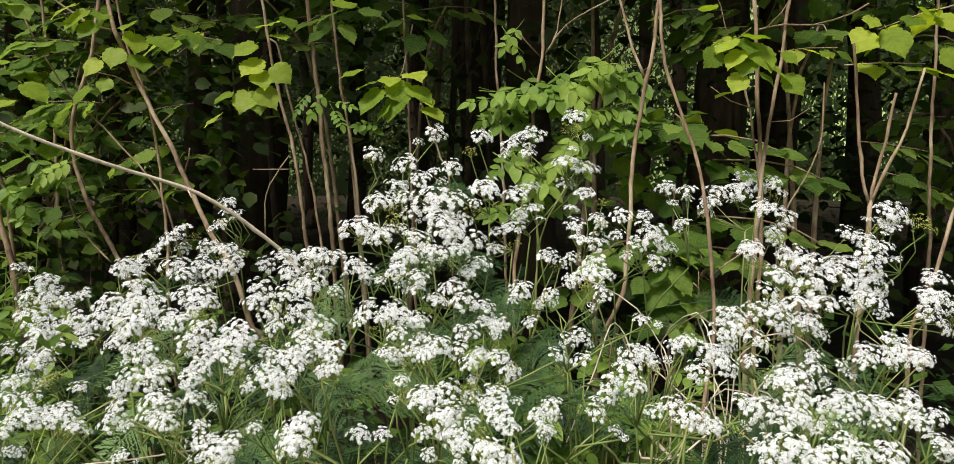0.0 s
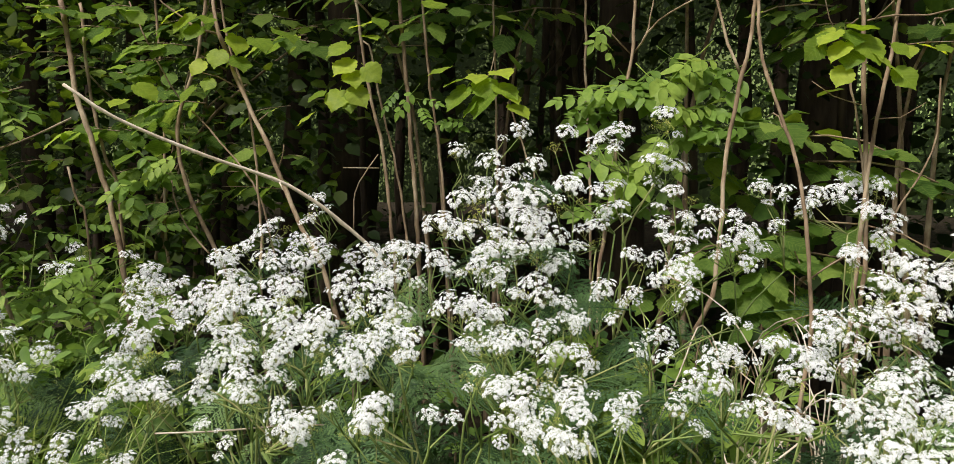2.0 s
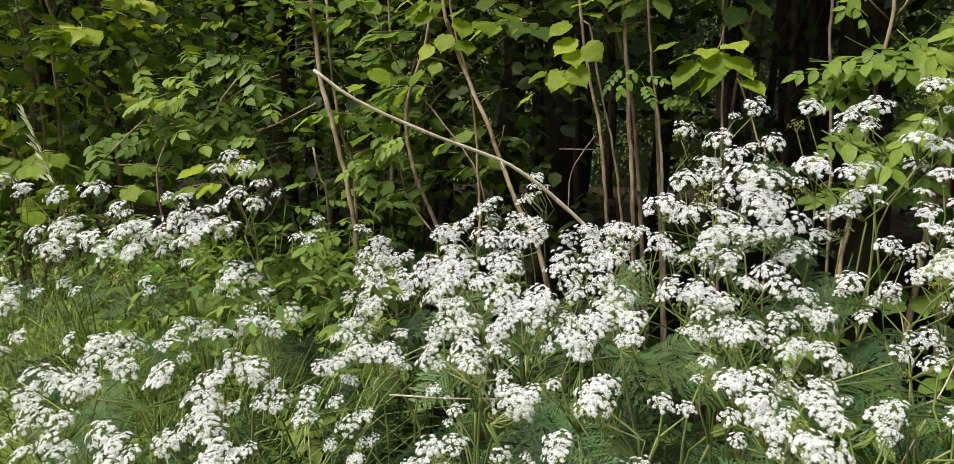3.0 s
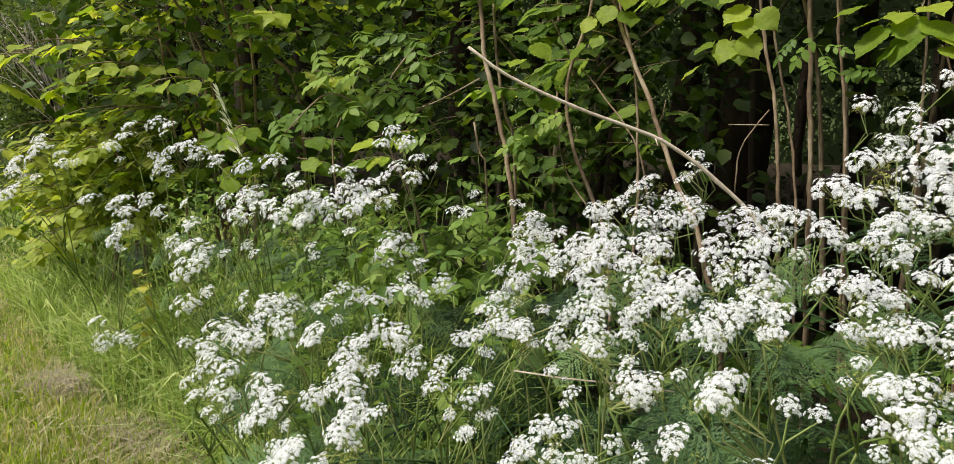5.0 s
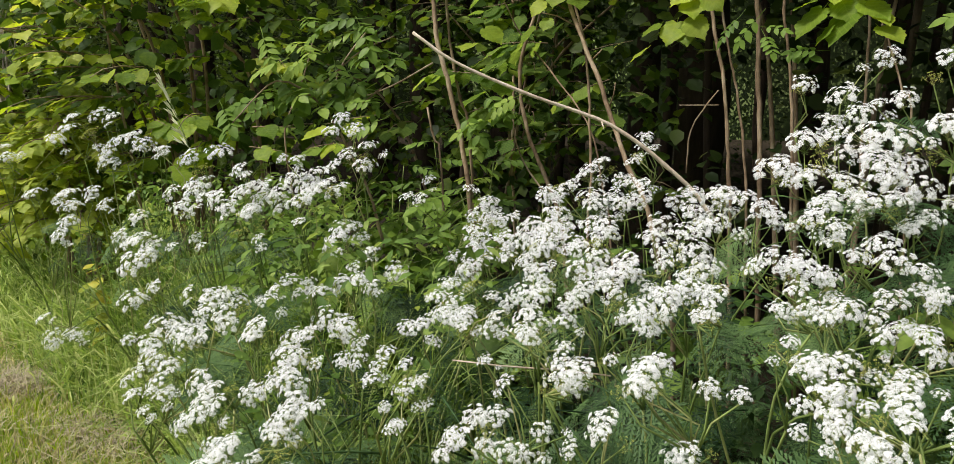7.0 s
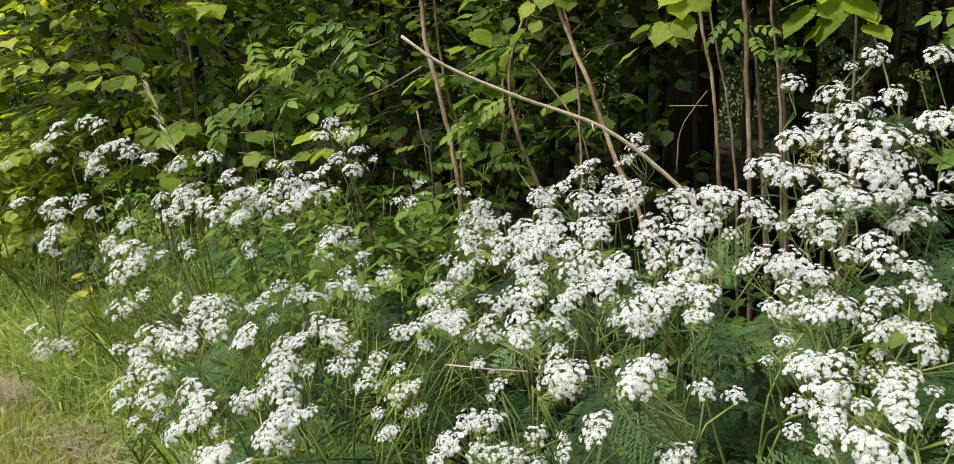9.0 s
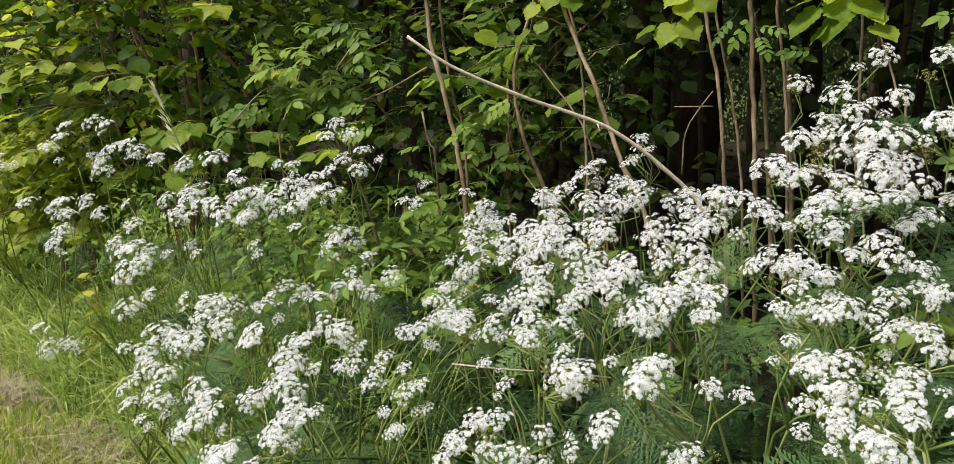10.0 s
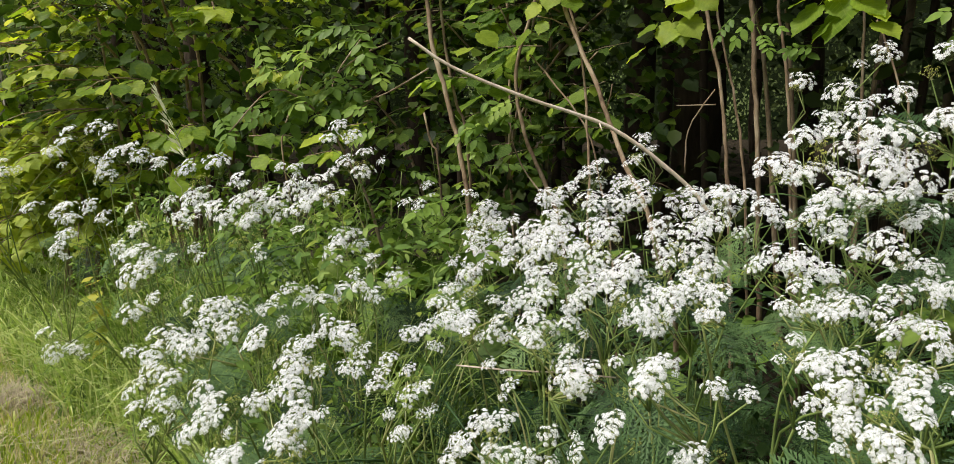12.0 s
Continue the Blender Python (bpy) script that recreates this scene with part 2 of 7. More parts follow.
def world_of(ob):
    m = ob.matrix_basis.copy()
    if ob.parent:
        m = world_of(ob.parent) @ ob.matrix_parent_inverse @ m
    return m


def facing(pos, tip, normal, size):
    """A leaf's pose: its midrib along tip, its upper face towards normal."""
    y = Vector(tip).normalized()
    z = Vector(normal)
    z = (z - y * z.dot(y)).normalized()
    x = y.cross(z)
    m = Matrix((x, y, z)).transposed().to_4x4()
    return Matrix.Translation(pos) @ m @ Matrix.Scale(size, 4)


R = random.Random(11)


def fast_mesh(name, verts, faces, mat, smooth=True):
    """verts (n, 3) and triangles (m, 3) from numpy."""
    me = bpy.data.meshes.new(name)
    me.vertices.add(len(verts))
    me.vertices.foreach_set("co", np.asarray(verts, np.float32).ravel())
    me.loops.add(faces.size)
    me.loops.foreach_set("vertex_index", faces.astype(np.int32).ravel())
    me.polygons.add(len(faces))
    me.polygons.foreach_set("loop_start", np.arange(0, faces.size, faces.shape[1], dtype=np.int32))
    me.polygons.foreach_set("use_smooth", np.full(len(faces), smooth))
    me.materials.append(mat)
    me.update(calc_edges=True)
    return me


BLADE_V = np.array([(0, 0, 0), (0, 0.5, -0.03), (0, 1, -0.16), (-0.33, 0.22, 0.06), (-0.37, 0.6, 0.03), (0.33, 0.22, 0.06), (0.37, 0.6, 0.03)])
BLADE_F = np.array([(0, 5, 1), (5, 6, 1), (6, 2, 1), (0, 1, 3), (3, 1, 4), (4, 1, 2)])
QUAD_V = np.array([(0, 0, 0), (0.34, 0.5, 0.04), (0, 1, -0.1), (-0.34, 0.5, 0.04)])
QUAD_F = np.array([(0, 1, 2), (0, 2, 3)])
SLIM_V = BLADE_V * (0.55, 1, 0.8)


def leaf_cloud(name, places, sizes, mat, rng, shape=BLADE_V, out=None, droop=0.35, spread=1.0):
    """Many small leaves as one mesh. out: the way each leaf reaches, by default all round."""
    n = len(places)
    a = rng.uniform(0, 2 * np.pi, n)
    tip = np.stack([np.cos(a), np.sin(a), rng.normal(-droop, 0.3, n)], -1) * (spread, spread, 1)
    if out is not None:
        tip += out
    tip /= np.linalg.norm(tip, axis=1, keepdims=True)
    nrm = rng.normal(0, 0.42, (n, 3)) + (0, -0.12, 1)
    nrm -= tip * (nrm * tip).sum(1, keepdims=True)
    nrm /= np.linalg.norm(nrm, axis=1, keepdims=True)
    side = np.cross(tip, nrm)
    s = np.asarray(sizes)[:, None, None]
    v = places[:, None] + s * (shape[None, :, :1] * side[:, None] + shape[None, :, 1:2] * tip[:, None] + shape[None, :, 2:] * nrm[:, None])
    f = (QUAD_F if len(shape) == 4 else BLADE_F)[None] + (np.arange(n) * len(shape))[:, None, None]
    return fast_mesh(name, v.reshape(-1, 3), f.reshape(-1, 3), mat)


def blades(name, places, heights, widths, mat, rng, lean=0.35, short=False):
    """Grass blades of two quads and a tip each, bent over."""
    n = len(places)
    a = rng.uniform(0, 2 * np.pi, n)
    d = np.stack([np.cos(a), np.sin(a), 0 * a], -1) * rng.uniform(0.05, lean, n)[:, None]
    side = np.stack([-np.sin(a + 0.6), np.cos(a + 0.6), 0 * a], -1) * widths[:, None] / 2
    up = np.array([0, 0, 1.0])
    h = heights[:, None]
    p1, p2, p3 = places + up * h * 0.55 + d * h * 0.25, places + up * h * 0.88 + d * h * 0.8, places + up * h * (1.0 - 0.3 * rng.uniform(0, 1, n) ** 2)[:, None] + d * h * 1.55
    if short:
        v = np.stack([places - side, places + side, p1 + side * 0.8, p1 - side * 0.8, p3], 1)
        f = np.array([(0, 1, 2), (0, 2, 3), (3, 2, 4)])[None] + (np.arange(n) * 5)[:, None, None]
    else:
        v = np.stack([places - side, places + side, p1 - side * 0.9, p1 + side * 0.9, p2 - side * 0.6, p2 + side * 0.6, p3], 1)
        f = np.array([(0, 1, 3), (0, 3, 2), (2, 3, 5), (2, 5, 4), (4, 5, 6)])[None] + (np.arange(n) * 7)[:, None, None]
    return fast_mesh(name, v.reshape(-1, 3), f.reshape(-1, 3), mat)


def leaf_bank(name, source, poses, mat):
    """Copies of one shaped leaf joined into one mesh."""
    v = np.array([tuple(p.co) for p in source.vertices])
    source.calc_loop_triangles()
    f = np.array([tuple(t.vertices) for t in source.loop_triangles])
    m = np.array([[list(r) for r in p] for p in poses])
    out = np.einsum("nij,vj->nvi", m[:, :3, :3], v) + m[:, None, :3, 3]
    idx = f[None] + (np.arange(len(poses)) * len(v))[:, None, None]
    return fast_mesh(name, out.reshape(-1, 3), idx.reshape(-1, 3), mat)


# ---- leaf shapes ----


OUTLINE = ((0, 0.06, 0.18, 0.34, 0.48, 0.60, 0.70, 0.79, 0.88, 1.0), (0.36, 0.68, 0.90, 1.0, 0.97, 0.82, 0.60, 0.36, 0.17, 0.0))


def hazel_leaf(seed, curl):
    """Broad leaf with a short point and a doubly toothed rim, pleated between its side veins and folded at the midrib, one metre long."""
    q, b, rows = random.Random(seed), Mesh(), 17
    skew, fold = q.uniform(-0.09, 0.09), q.uniform(0.12, 0.34)
    half = [q.uniform(0.41, 0.48), q.uniform(0.41, 0.48)]
    for i in range(rows):
        s = i / (rows - 1)
        shape = float(np.interp(s, OUTLINE[0], OUTLINE[1]))
        rim = (0.032 if i % 3 == 1 else -0.006) + (0.02 if i % 2 else -0.02)
        for c in (-1.0, -0.5, 0.0, 0.5, 1.0):
            w = shape * half[c > 0] if i < rows - 1 else 0.0
            ww = w * abs(c) + (rim * min(1, w * 4) if abs(c) == 1 and i > 0 else 0)
            x = ww * (1 if c > 0 else -1) + skew * math.sin(math.pi * s)
            y = s + 0.16 * abs(c) * (1 - s) * s - (0.07 if s == 0 and abs(c) > 0 else 0)
            z = -curl * s * s + fold * abs(c) * w - (fold + 0.25) * (abs(c) * w) ** 2 + 0.03 * math.sin(9 * s + seed + 2 * c) * abs(c) + (0.006 if i % 3 == 1 else -0.004) * (abs(c) > 0) + q.uniform(-1, 1) * 0.01
            b.v.append((x, y, z))
    for i in range(rows - 1):
        for c in range(4):
            k = i * 5 + c
            b.f.append((k, k + 1, k + 6, k + 5))
            b.m.append(0)
    b.tube([(0, -0.22, 0.03), (0, -0.1, 0.0), (skew * 0.2, 0.02, -0.006)], 0.012, 0.01, 4)
    return b


def leaflet(b, base, way, normal, length, width):
    """One pointed oval leaflet, folded along its midrib."""
    y = Vector(way).normalized()
    z = Vector(normal)
    z = (z - y * z.dot(y)).normalized()
    x = y.cross(z)
    vs, prof = [], ((0.0, 0.0), (0.10, 0.6), (0.34, 1.0), (0.6, 0.9), (0.82, 0.5), (1.0, 0.0))
    for s, w in prof:
        mid = Vector(base) + y * s * length - z * 0.10 * length * s * s
        for c in (-1, 0, 1):
            vs.append(mid + x * c * w * width / 2 + z * abs(c) * 0.10 * width * w)
    fs = []
    for i in range(len(prof) - 1):
        fs += [(i * 3, i * 3 + 1, i * 3 + 4, i * 3 + 3), (i * 3 + 1, i * 3 + 2, i * 3 + 5, i * 3 + 4)]
    b.add(vs, fs)


def feathered_leaf(seed, pairs):
    """Compound leaf with paired leaflets and one at the tip, one metre long in all."""
    q, b = random.Random(seed), Mesh()
    line = [Vector((0.02 * math.sin(3 * s), s * 0.74, -0.16 * s * s)) for s in (0, 0.2, 0.4, 0.6, 0.8, 1.0)]
    b.tube([(0, -0.25, 0.05)] + line, 0.010, 0.005, 4)
    for i in range(pairs):
        s = 0.22 + 0.70 * i / max(1, pairs - 1) * (1 if pairs > 1 else 0)
        p = Vector((0, s * 0.74, -0.16 * s * s))
        for c in (-1, 1):
            ll = q.uniform(0.30, 0.38) * (1.05 - 0.15 * abs(s - 0.55)) * (3.4 / (pairs + 0.4)) ** 0.6
            leaflet(b, p, (c * 0.85, 0.45 + q.uniform(-0.12, 0.12), -0.22 + q.uniform(-0.15, 0.1)), (c * 0.12, q.uniform(-0.1, 0.1), 1), ll, ll * 0.56)
    leaflet(b, line[-1], (q.uniform(-0.1, 0.1), 1, -0.45), (0, 0.3, 1), 0.36, 0.21)
    return b


def frond(b, q, base, way, normal, size, pairs):
    """Lacy triangular frond: a rib with opposite side ribs, each set with pairs of pointed lobes."""
    y = Vector(way).normalized()
    z = Vector(normal)
    z = (z - y * z.dot(y)).normalized()
    x = y.cross(z)
    bend, sag = q.uniform(-0.15, 0.15), q.uniform(0.15, 0.45)

    def at(u, v, w):
        return Vector(base) + (x * u + y * v + z * w) * size

    def rib(s):
        return Vector((bend * s * s, s, -sag * s * s))

    b.add([at(0.012, 0, 0), at(*rib(1.0)), at(-0.012, 0, 0)], [(0, 1, 2)])
    for i in range(pairs):
        s = 0.05 + 0.90 * (i / (pairs - 0.5)) ** 0.92
        root = rib(s)
        for c in (-1, 1):
            ln = (0.52 * (1 - s) ** 0.85 + 0.06) * q.uniform(0.85, 1.15)
            out = Vector((c * 0.84, q.uniform(0.45, 0.62), q.uniform(-0.25, 0.12))).normalized()
            side = out.cross(Vector((c * q.uniform(-0.1, 0.3), q.uniform(-0.2, 0.2), 1))).normalized()
            k = max(2, int(ln / 0.047))
            drop = Vector((0, 0, -0.30 * ln))
            for j in range(k):
                u = (j + 0.55) / k
                p = root + out * ln * u + drop * u * u
                w = (0.070 * min(1.0, ln / 0.4 + 0.3) * (1 - u) ** 0.55 + 0.014) * q.uniform(0.75, 1.2)
                h = out * ln / k
                for e in (-1, 1):
                    d = (side * e * 0.82 + out * 0.62).normalized()
                    b.add([at(*(p - h * 0.6)), at(*(p + d * w * 0.5 + h * 0.6)), at(*(p + d * w)), at(*(p + d * w * 0.5 - h * 0.4))], [(0, 1, 2), (0, 2, 3)])
            tail = root + out * ln + drop
            b.add([at(*(tail - out * 0.10 + side * 0.028)), at(*(tail + out * 0.05)), at(*(tail - out * 0.10 - side * 0.028))], [(0, 1, 2)])


def feathery_leaf(seed):
    """Cow parsley leaf: an end frond and two side fronds on one stalk, one metre long."""
    q, b = random.Random(seed), Mesh()
    b.tube([(0, -0.5, -0.12), (0, -0.2, -0.02), (0, 0.2, 0.03), (0, 0.42, 0.0)], 0.012, 0.006, 4)
    frond(b, q, (0, 0.36, 0.01), (q.uniform(-0.1, 0.1), 1, -0.15), (q.uniform(-0.2, 0.2), 0.1, 1), 0.68, 8)
    for c in (-1, 1):
        frond(b, q, (0, 0.22 + 0.05 * c, 0.02), (c * 0.9, q.uniform(0.45, 0.7), q.uniform(-0.35, 0.0)), (c * q.uniform(-0.1, 0.4), 0.0, 1), q.uniform(0.44, 0.54), 6)
    return b


HAZEL_LEAVES = [hazel_leaf(s, c).data("hazel_leaf", [HAZEL]) for s, c in ((1, 0.06), (2, 0.14), (3, 0.24), (4, 0.10))]
FRESH_LEAVES = [hazel_leaf(s, c).data("fresh_hazel_leaf", [FRESH]) for s, c in ((11, 0.06), (12, 0.15), (13, 0.26), (14, 0.10))]
PALE_LEAVES = [hazel_leaf(s, c).data("pale_hazel_leaf", [PALE]) for s, c in ((21, 0.12), (22, 0.25), (23, 0.35))]
FEATHERED = [feathered_leaf(s, k).data("feathered_leaf", [ASH]) for s, k in ((5, 3), (6, 4), (7, 4), (8, 3))]
FEATHERY = [feathery_leaf(s).data("feathery_leaf", [FERN], True) for s in (1, 2, 3, 4, 5)]
HERB_LEAVES = [feathered.data("herb_leaf", [ASH]) for feathered in (hazel_leaf(31, 0.2), hazel_leaf(32, 0.35), hazel_leaf(33, 0.1))]
YELLOW_LEAVES = [hazel_leaf(s, c).data("yellowed_leaf", [YELLOWED]) for s, c in ((8, 0.3), (9, 0.12))]


def floret_head(seed, n, bud=False):
    """Flat-topped flower head one metre across: small clusters of five-petalled florets; and the rays that carry them."""
    q, b, rays = random.Random(seed), Mesh(), Mesh()
    hub = Vector((0, 0, -0.52))
    for i in range(n):
        r = 0.46 * math.sqrt((i + 0.35) / n)
        a = i * 2.39996 + q.uniform(-0.35, 0.35)
        c = Vector((r * math.cos(a) * q.uniform(0.85, 1.12), r * math.sin(a) * q.uniform(0.82, 1.15), -0.55 * r * r + q.uniform(-0.05, 0.035)))
        out = (c - hub).normalized()
        rays.add([hub, c - out * 0.03 + hub.cross(c).normalized() * 0.006, c - out * 0.03 - hub.cross(c).normalized() * 0.006], [(0, 1, 2)]) if i % 3 else rays.tube([hub, c - out * 0.05], 0.007, 0.005, 3)
        big = 0.092 * math.sqrt(15 / n) * q.uniform(0.65, 1.25)
        count = 8 if bud else q.randint(8, 11)
        for j in range(count):
            rr = big * math.sqrt((j + 0.4) / count)
            aa = j * 2.39996 + i
            t1 = out.orthogonal().normalized()
            t2 = out.cross(t1)
            d = t1 * math.cos(aa) + t2 * math.sin(aa)
            p = c + d * rr + out * (0.03 - 3.5 * rr * rr + q.uniform(-0.016, 0.016))
            up = (out + d * (rr / big) * 0.45 + Vector((q.uniform(-0.32, 0.32), q.uniform(-0.32, 0.32), 0.1))).normalized()
            rays.tube([c - out * 0.05, p - up * 0.006], 0.004, 0.003, 3) if j == 3 else None
            e1 = up.orthogonal().normalized()
            e2 = up.cross(e1)
            s = (0.018 if bud else 0.0305) * q.uniform(0.7, 1.2) * (1.15 if rr > 0.6 * big else 0.95)
            if bud:
                b.add([p + up * s * 1.2, p + e1 * s, p + e2 * s, p - e1 * s, p - e2 * s, p - up * s * 1.2],
                      [(0, 1, 2), (0, 2, 3), (0, 3, 4), (0, 4, 1), (5, 2, 1), (5, 3, 2), (5, 4, 3), (5, 1, 4)])
                continue
            spin = q.uniform(0, 1.2)
            for k in range(5):
                w = spin + k * 2 * math.pi / 5
                f = e1 * math.cos(w) + e2 * math.sin(w)
                g = up.cross(f)
                lift = up * s * 0.12
                b.add([p, p + f * s * 1.05 - g * s * 0.46 + lift, p + f * s * 1.05 + g * s * 0.46 + lift], [(0, 1, 2)])
    for i in range(6):
        a = i * 1.05
        rays.add([hub, hub + Vector((math.cos(a), math.sin(a), -0.3)) * 0.05, hub + Vector((math.cos(a + 0.5), math.sin(a + 0.5), -0.2)) * 0.12], [(0, 1, 2)])
    return b, rays


def head_set(specs, bud=False):
    out = []
    for seed, n in specs:
        b, rays = floret_head(seed, n, bud)
        out.append((b.data("florets", [BUD if bud else PETAL], False), rays.data("umbel_rays", [STALK])))
    return out


HEADS = head_set(((1, 16), (2, 18), (3, 20), (4, 17), (5, 22), (6, 19)))
BUDS = head_set(((7, 12), (8, 15)), True)

# ---- ground ----


def edge_y(x):
    """The line along which the mown grass ends, rising away to the west."""
    return float(np.interp(x, [-30, -11.7, -7.3, -5.2, -3.4, -2.4, -1.7, -1.2, -0.6, 3, 12], [5.4, 3.35, 2.35, 1.85, 1.55, 1.45, 1.1, 0.72, 0.5, 0.45, 0.45]))


def build_ground():
    xs = np.r_[-160, -80, -45, np.arange(-26, 9.01, 0.25), 20, 45, 80, 160]
    low, band, high = [-160, -80, -40, -15], np.arange(-5, 8.51, 0.25), [20, 30, 45, 80, 160]
    b = Mesh()
    line = [edge_y(x) + 0.3 + 0.3 * noise.noise(Vector((x * 1.7, 0.4, 5))) + 0.12 * noise.noise(Vector((x * 6.0, 0.7, 2))) for x in xs]
    for y in low:
        b.v += [(x, y, 0.0) for x in xs]
    for k in band:
        for x, e in zip(xs, line):
            y = e + k
            b.v.append((x, y, 0.025 * noise.noise(Vector((x * 0.9, y * 0.9, 3))) + 0.012 * noise.noise(Vector((x * 4, y * 4, 1))) if -26 <= x <= 9 else 0.0))
    for y in high:
        b.v += [(x, y, 0.0) for x in xs]
    n, rows = len(xs), len(low) + len(band) + len(high)
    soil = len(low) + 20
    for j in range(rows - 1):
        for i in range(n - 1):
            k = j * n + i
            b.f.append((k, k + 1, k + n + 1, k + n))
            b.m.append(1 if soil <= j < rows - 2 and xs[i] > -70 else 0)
    tagged(new("ground", b.data("ground", [MEADOW, SOIL])), "mown meadow edge turning to dark woodland soil, darkened further for shade", "ground", kind="structure")


build_ground()

# ---- trees of the wood ----


def tree(x, y, r, h, label, crown=True, lean=0.0, n=1100):
    q = np.random.default_rng(int(abs(x * 131 + y * 717)) + 5)
    t = thing("tree", x, y, 0, label, "tree", "trees of the wood")
    b = Mesh()
    line = [(x + lean * s + 0.04 * math.sin(s * 2 + x), y + 0.04 * math.cos(s * 1.7 + y), s) for s in np.linspace(-0.05, h, 12)]
    b.tube(line, r * 1.12, r * 0.55, 12, knots=0.18)
    b.tube([(x, y, -0.05), (x, y, 0.12), (x, y, 0.4)], r * 1.6, r * 1.05, 12, knots=0.3)
    for k in range(5):
        a, z0 = k * 1.9 + x, h * (0.55 + 0.08 * k)
        p = Vector((x + lean * z0, y, z0))
        e = p + Vector((math.cos(a), math.sin(a), 0.7)) * 1.3
        b.tube([p, p.lerp(e, 0.5) + Vector((0, 0, -0.1)), e], r * 0.4, r * 0.12, 6)
    piece("trunk", b.data("trunk", [SHADED_TREE_BARK]), t)
    # Crown out of view, added to keep sky and sun off the wood.
    if crown:
        th, u = q.uniform(0, 2 * np.pi, n), q.uniform(0, 1, n) ** 0.4
        z = q.uniform(-1, 1, n)
        rr = np.sqrt(1 - z * z) * u * q.uniform(0.7, 1.15, n)
        p = np.stack([x + lean * h + rr * np.cos(th) * 2.5, y + rr * np.sin(th) * 2.5, h * 0.80 + z * u * h * 0.34], -1)
        piece("crown", leaf_cloud("crown", p, q.uniform(0.2, 0.42, n), WOOD_SHADE_LEAF, q, QUAD_V), t, label="uneven dark green leafy crown, unseen, added to shade the wood", kind="stuff")


for x, y, r, h, txt in (
    (-1.62, 5.4, 0.16, 8.0, "thick dark trunk in deep shade"),
    (0.34, 4.6, 0.13, 7.5, "woodland trunk with rough bark, darkened for shade"),
    (2.20, 5.2, 0.10, 7.0, "dark straight trunk in deep shade"),
    (1.62, 4.9, 0.13, 7.5, "woodland trunk with rough bark, darkened for shade"),
    (-2.10, 6.1, 0.05, 6.0, "thin young trunk in the wood, darkened for shade"),
    (-2.75, 7.2, 0.12, 8.0, "dark straight trunk in deep shade"),
    (3.60, 5.7, 0.10, 7.0, "woodland trunk with rough bark, darkened for shade"),
    (3.0, 7.6, 0.11, 8.0, "thick dark trunk in deep shade"),
    (-0.10, 6.4, 0.035, 7.0, "thin young trunk in the wood, darkened for shade"),
    (-0.45, 5.6, 0.03, 6.0, "thin young trunk in the wood, darkened for shade"),
    (-6.2, 7.9, 0.14, 8.0, "thick dark trunk in deep shade"),
    (-8.4, 7.0, 0.13, 8.0, "woodland trunk with rough bark, darkened for shade"),
    (-4.4, 6.4, 0.06, 6.5, "thin young trunk in the wood, darkened for shade"),
    (5.4, 5.4, 0.13, 8.0, "thick dark trunk in deep shade"),
    (-8.6, 6.2, 0.15, 8.5, "thick dark trunk in deep shade"),
):
    tree(x, y, r, h, txt, lean=0.01 * (R.random() - 0.5))
for i in range(34):
    x, y = -13 + (i % 12) * 1.95 + R.uniform(-0.7, 0.7), 7.8 + (i // 12) * 3.0 + R.uniform(-1.0, 1.0)
    tree(x, y, R.uniform(0.06, 0.15), R.uniform(7.0, 9.5), "straight trunk far back in the wood, darkened for shade", lean=R.uniform(-0.03, 0.03), n=380)


def pole(x, y, r, label):
    t = thing("tree", x, y, 0, label, "young tree", "poles of the wood edge")
    b = Mesh()
    b.tube([(x + 0.05 * math.sin(s * 1.3 + x * 9), y, s) for s in np.linspace(0, 5.4, 18)], r * 1.15, r * 0.7, 8, knots=0.12)
    piece("trunk", b.data("trunk", [SHADED_TREE_BARK if r > 0.02 else SHADED_POLE_BARK]), t)
    g = np.random.default_rng(int(abs(x) * 1000))
    v = g.normal(0, 1, (1300, 3))
    v /= np.linalg.norm(v, axis=1, keepdims=True)
    # Unseen crown, pushed forward east of x = -2 to shade the edge.
    p = np.array((x, y - (1.1 if x > -2 else 0.2), 4.9)) + v * (1.8, 1.6, 1.3) * g.uniform(0.2, 1, (1300, 1)) ** 0.5
    piece("crown", leaf_cloud("crown", p, g.uniform(0.14, 0.26, 1300), WOOD_SHADE_LEAF, g, QUAD_V), t, label="loose leafy crown, unseen, added to shade the wood edge", kind="stuff")
    for k in range(2):
        z = 1.9 + 0.9 * k
        b = Mesh()
        b.tube([(x, y, z), (x + 0.15 - 0.3 * k, y - 0.05, z + 0.18), (x + 0.26 - 0.5 * k, y - 0.1, z + 0.5)], r * 0.4, r * 0.15, 5)
        piece("side_branch", b.data("side_branch", [SHADED_POLE_BARK]), t)


for x, y, r in ((-0.25, 4.5, 0.019), (-0.18, 4.6, 0.021), (-0.10, 4.8, 0.02), (0.05, 4.9, 0.018), (1.34, 3.9, 0.022), (2.65, 4.2, 0.018), (-1.15, 4.2, 0.022), (-2.3, 4.6, 0.03), (-4.2, 6.0, 0.03), (2.0, 4.7, 0.03), (0.75, 4.6, 0.025), (3.6, 4.6, 0.03)):
    pole(x, y, r, "slim shaded young pole at the wood edge")


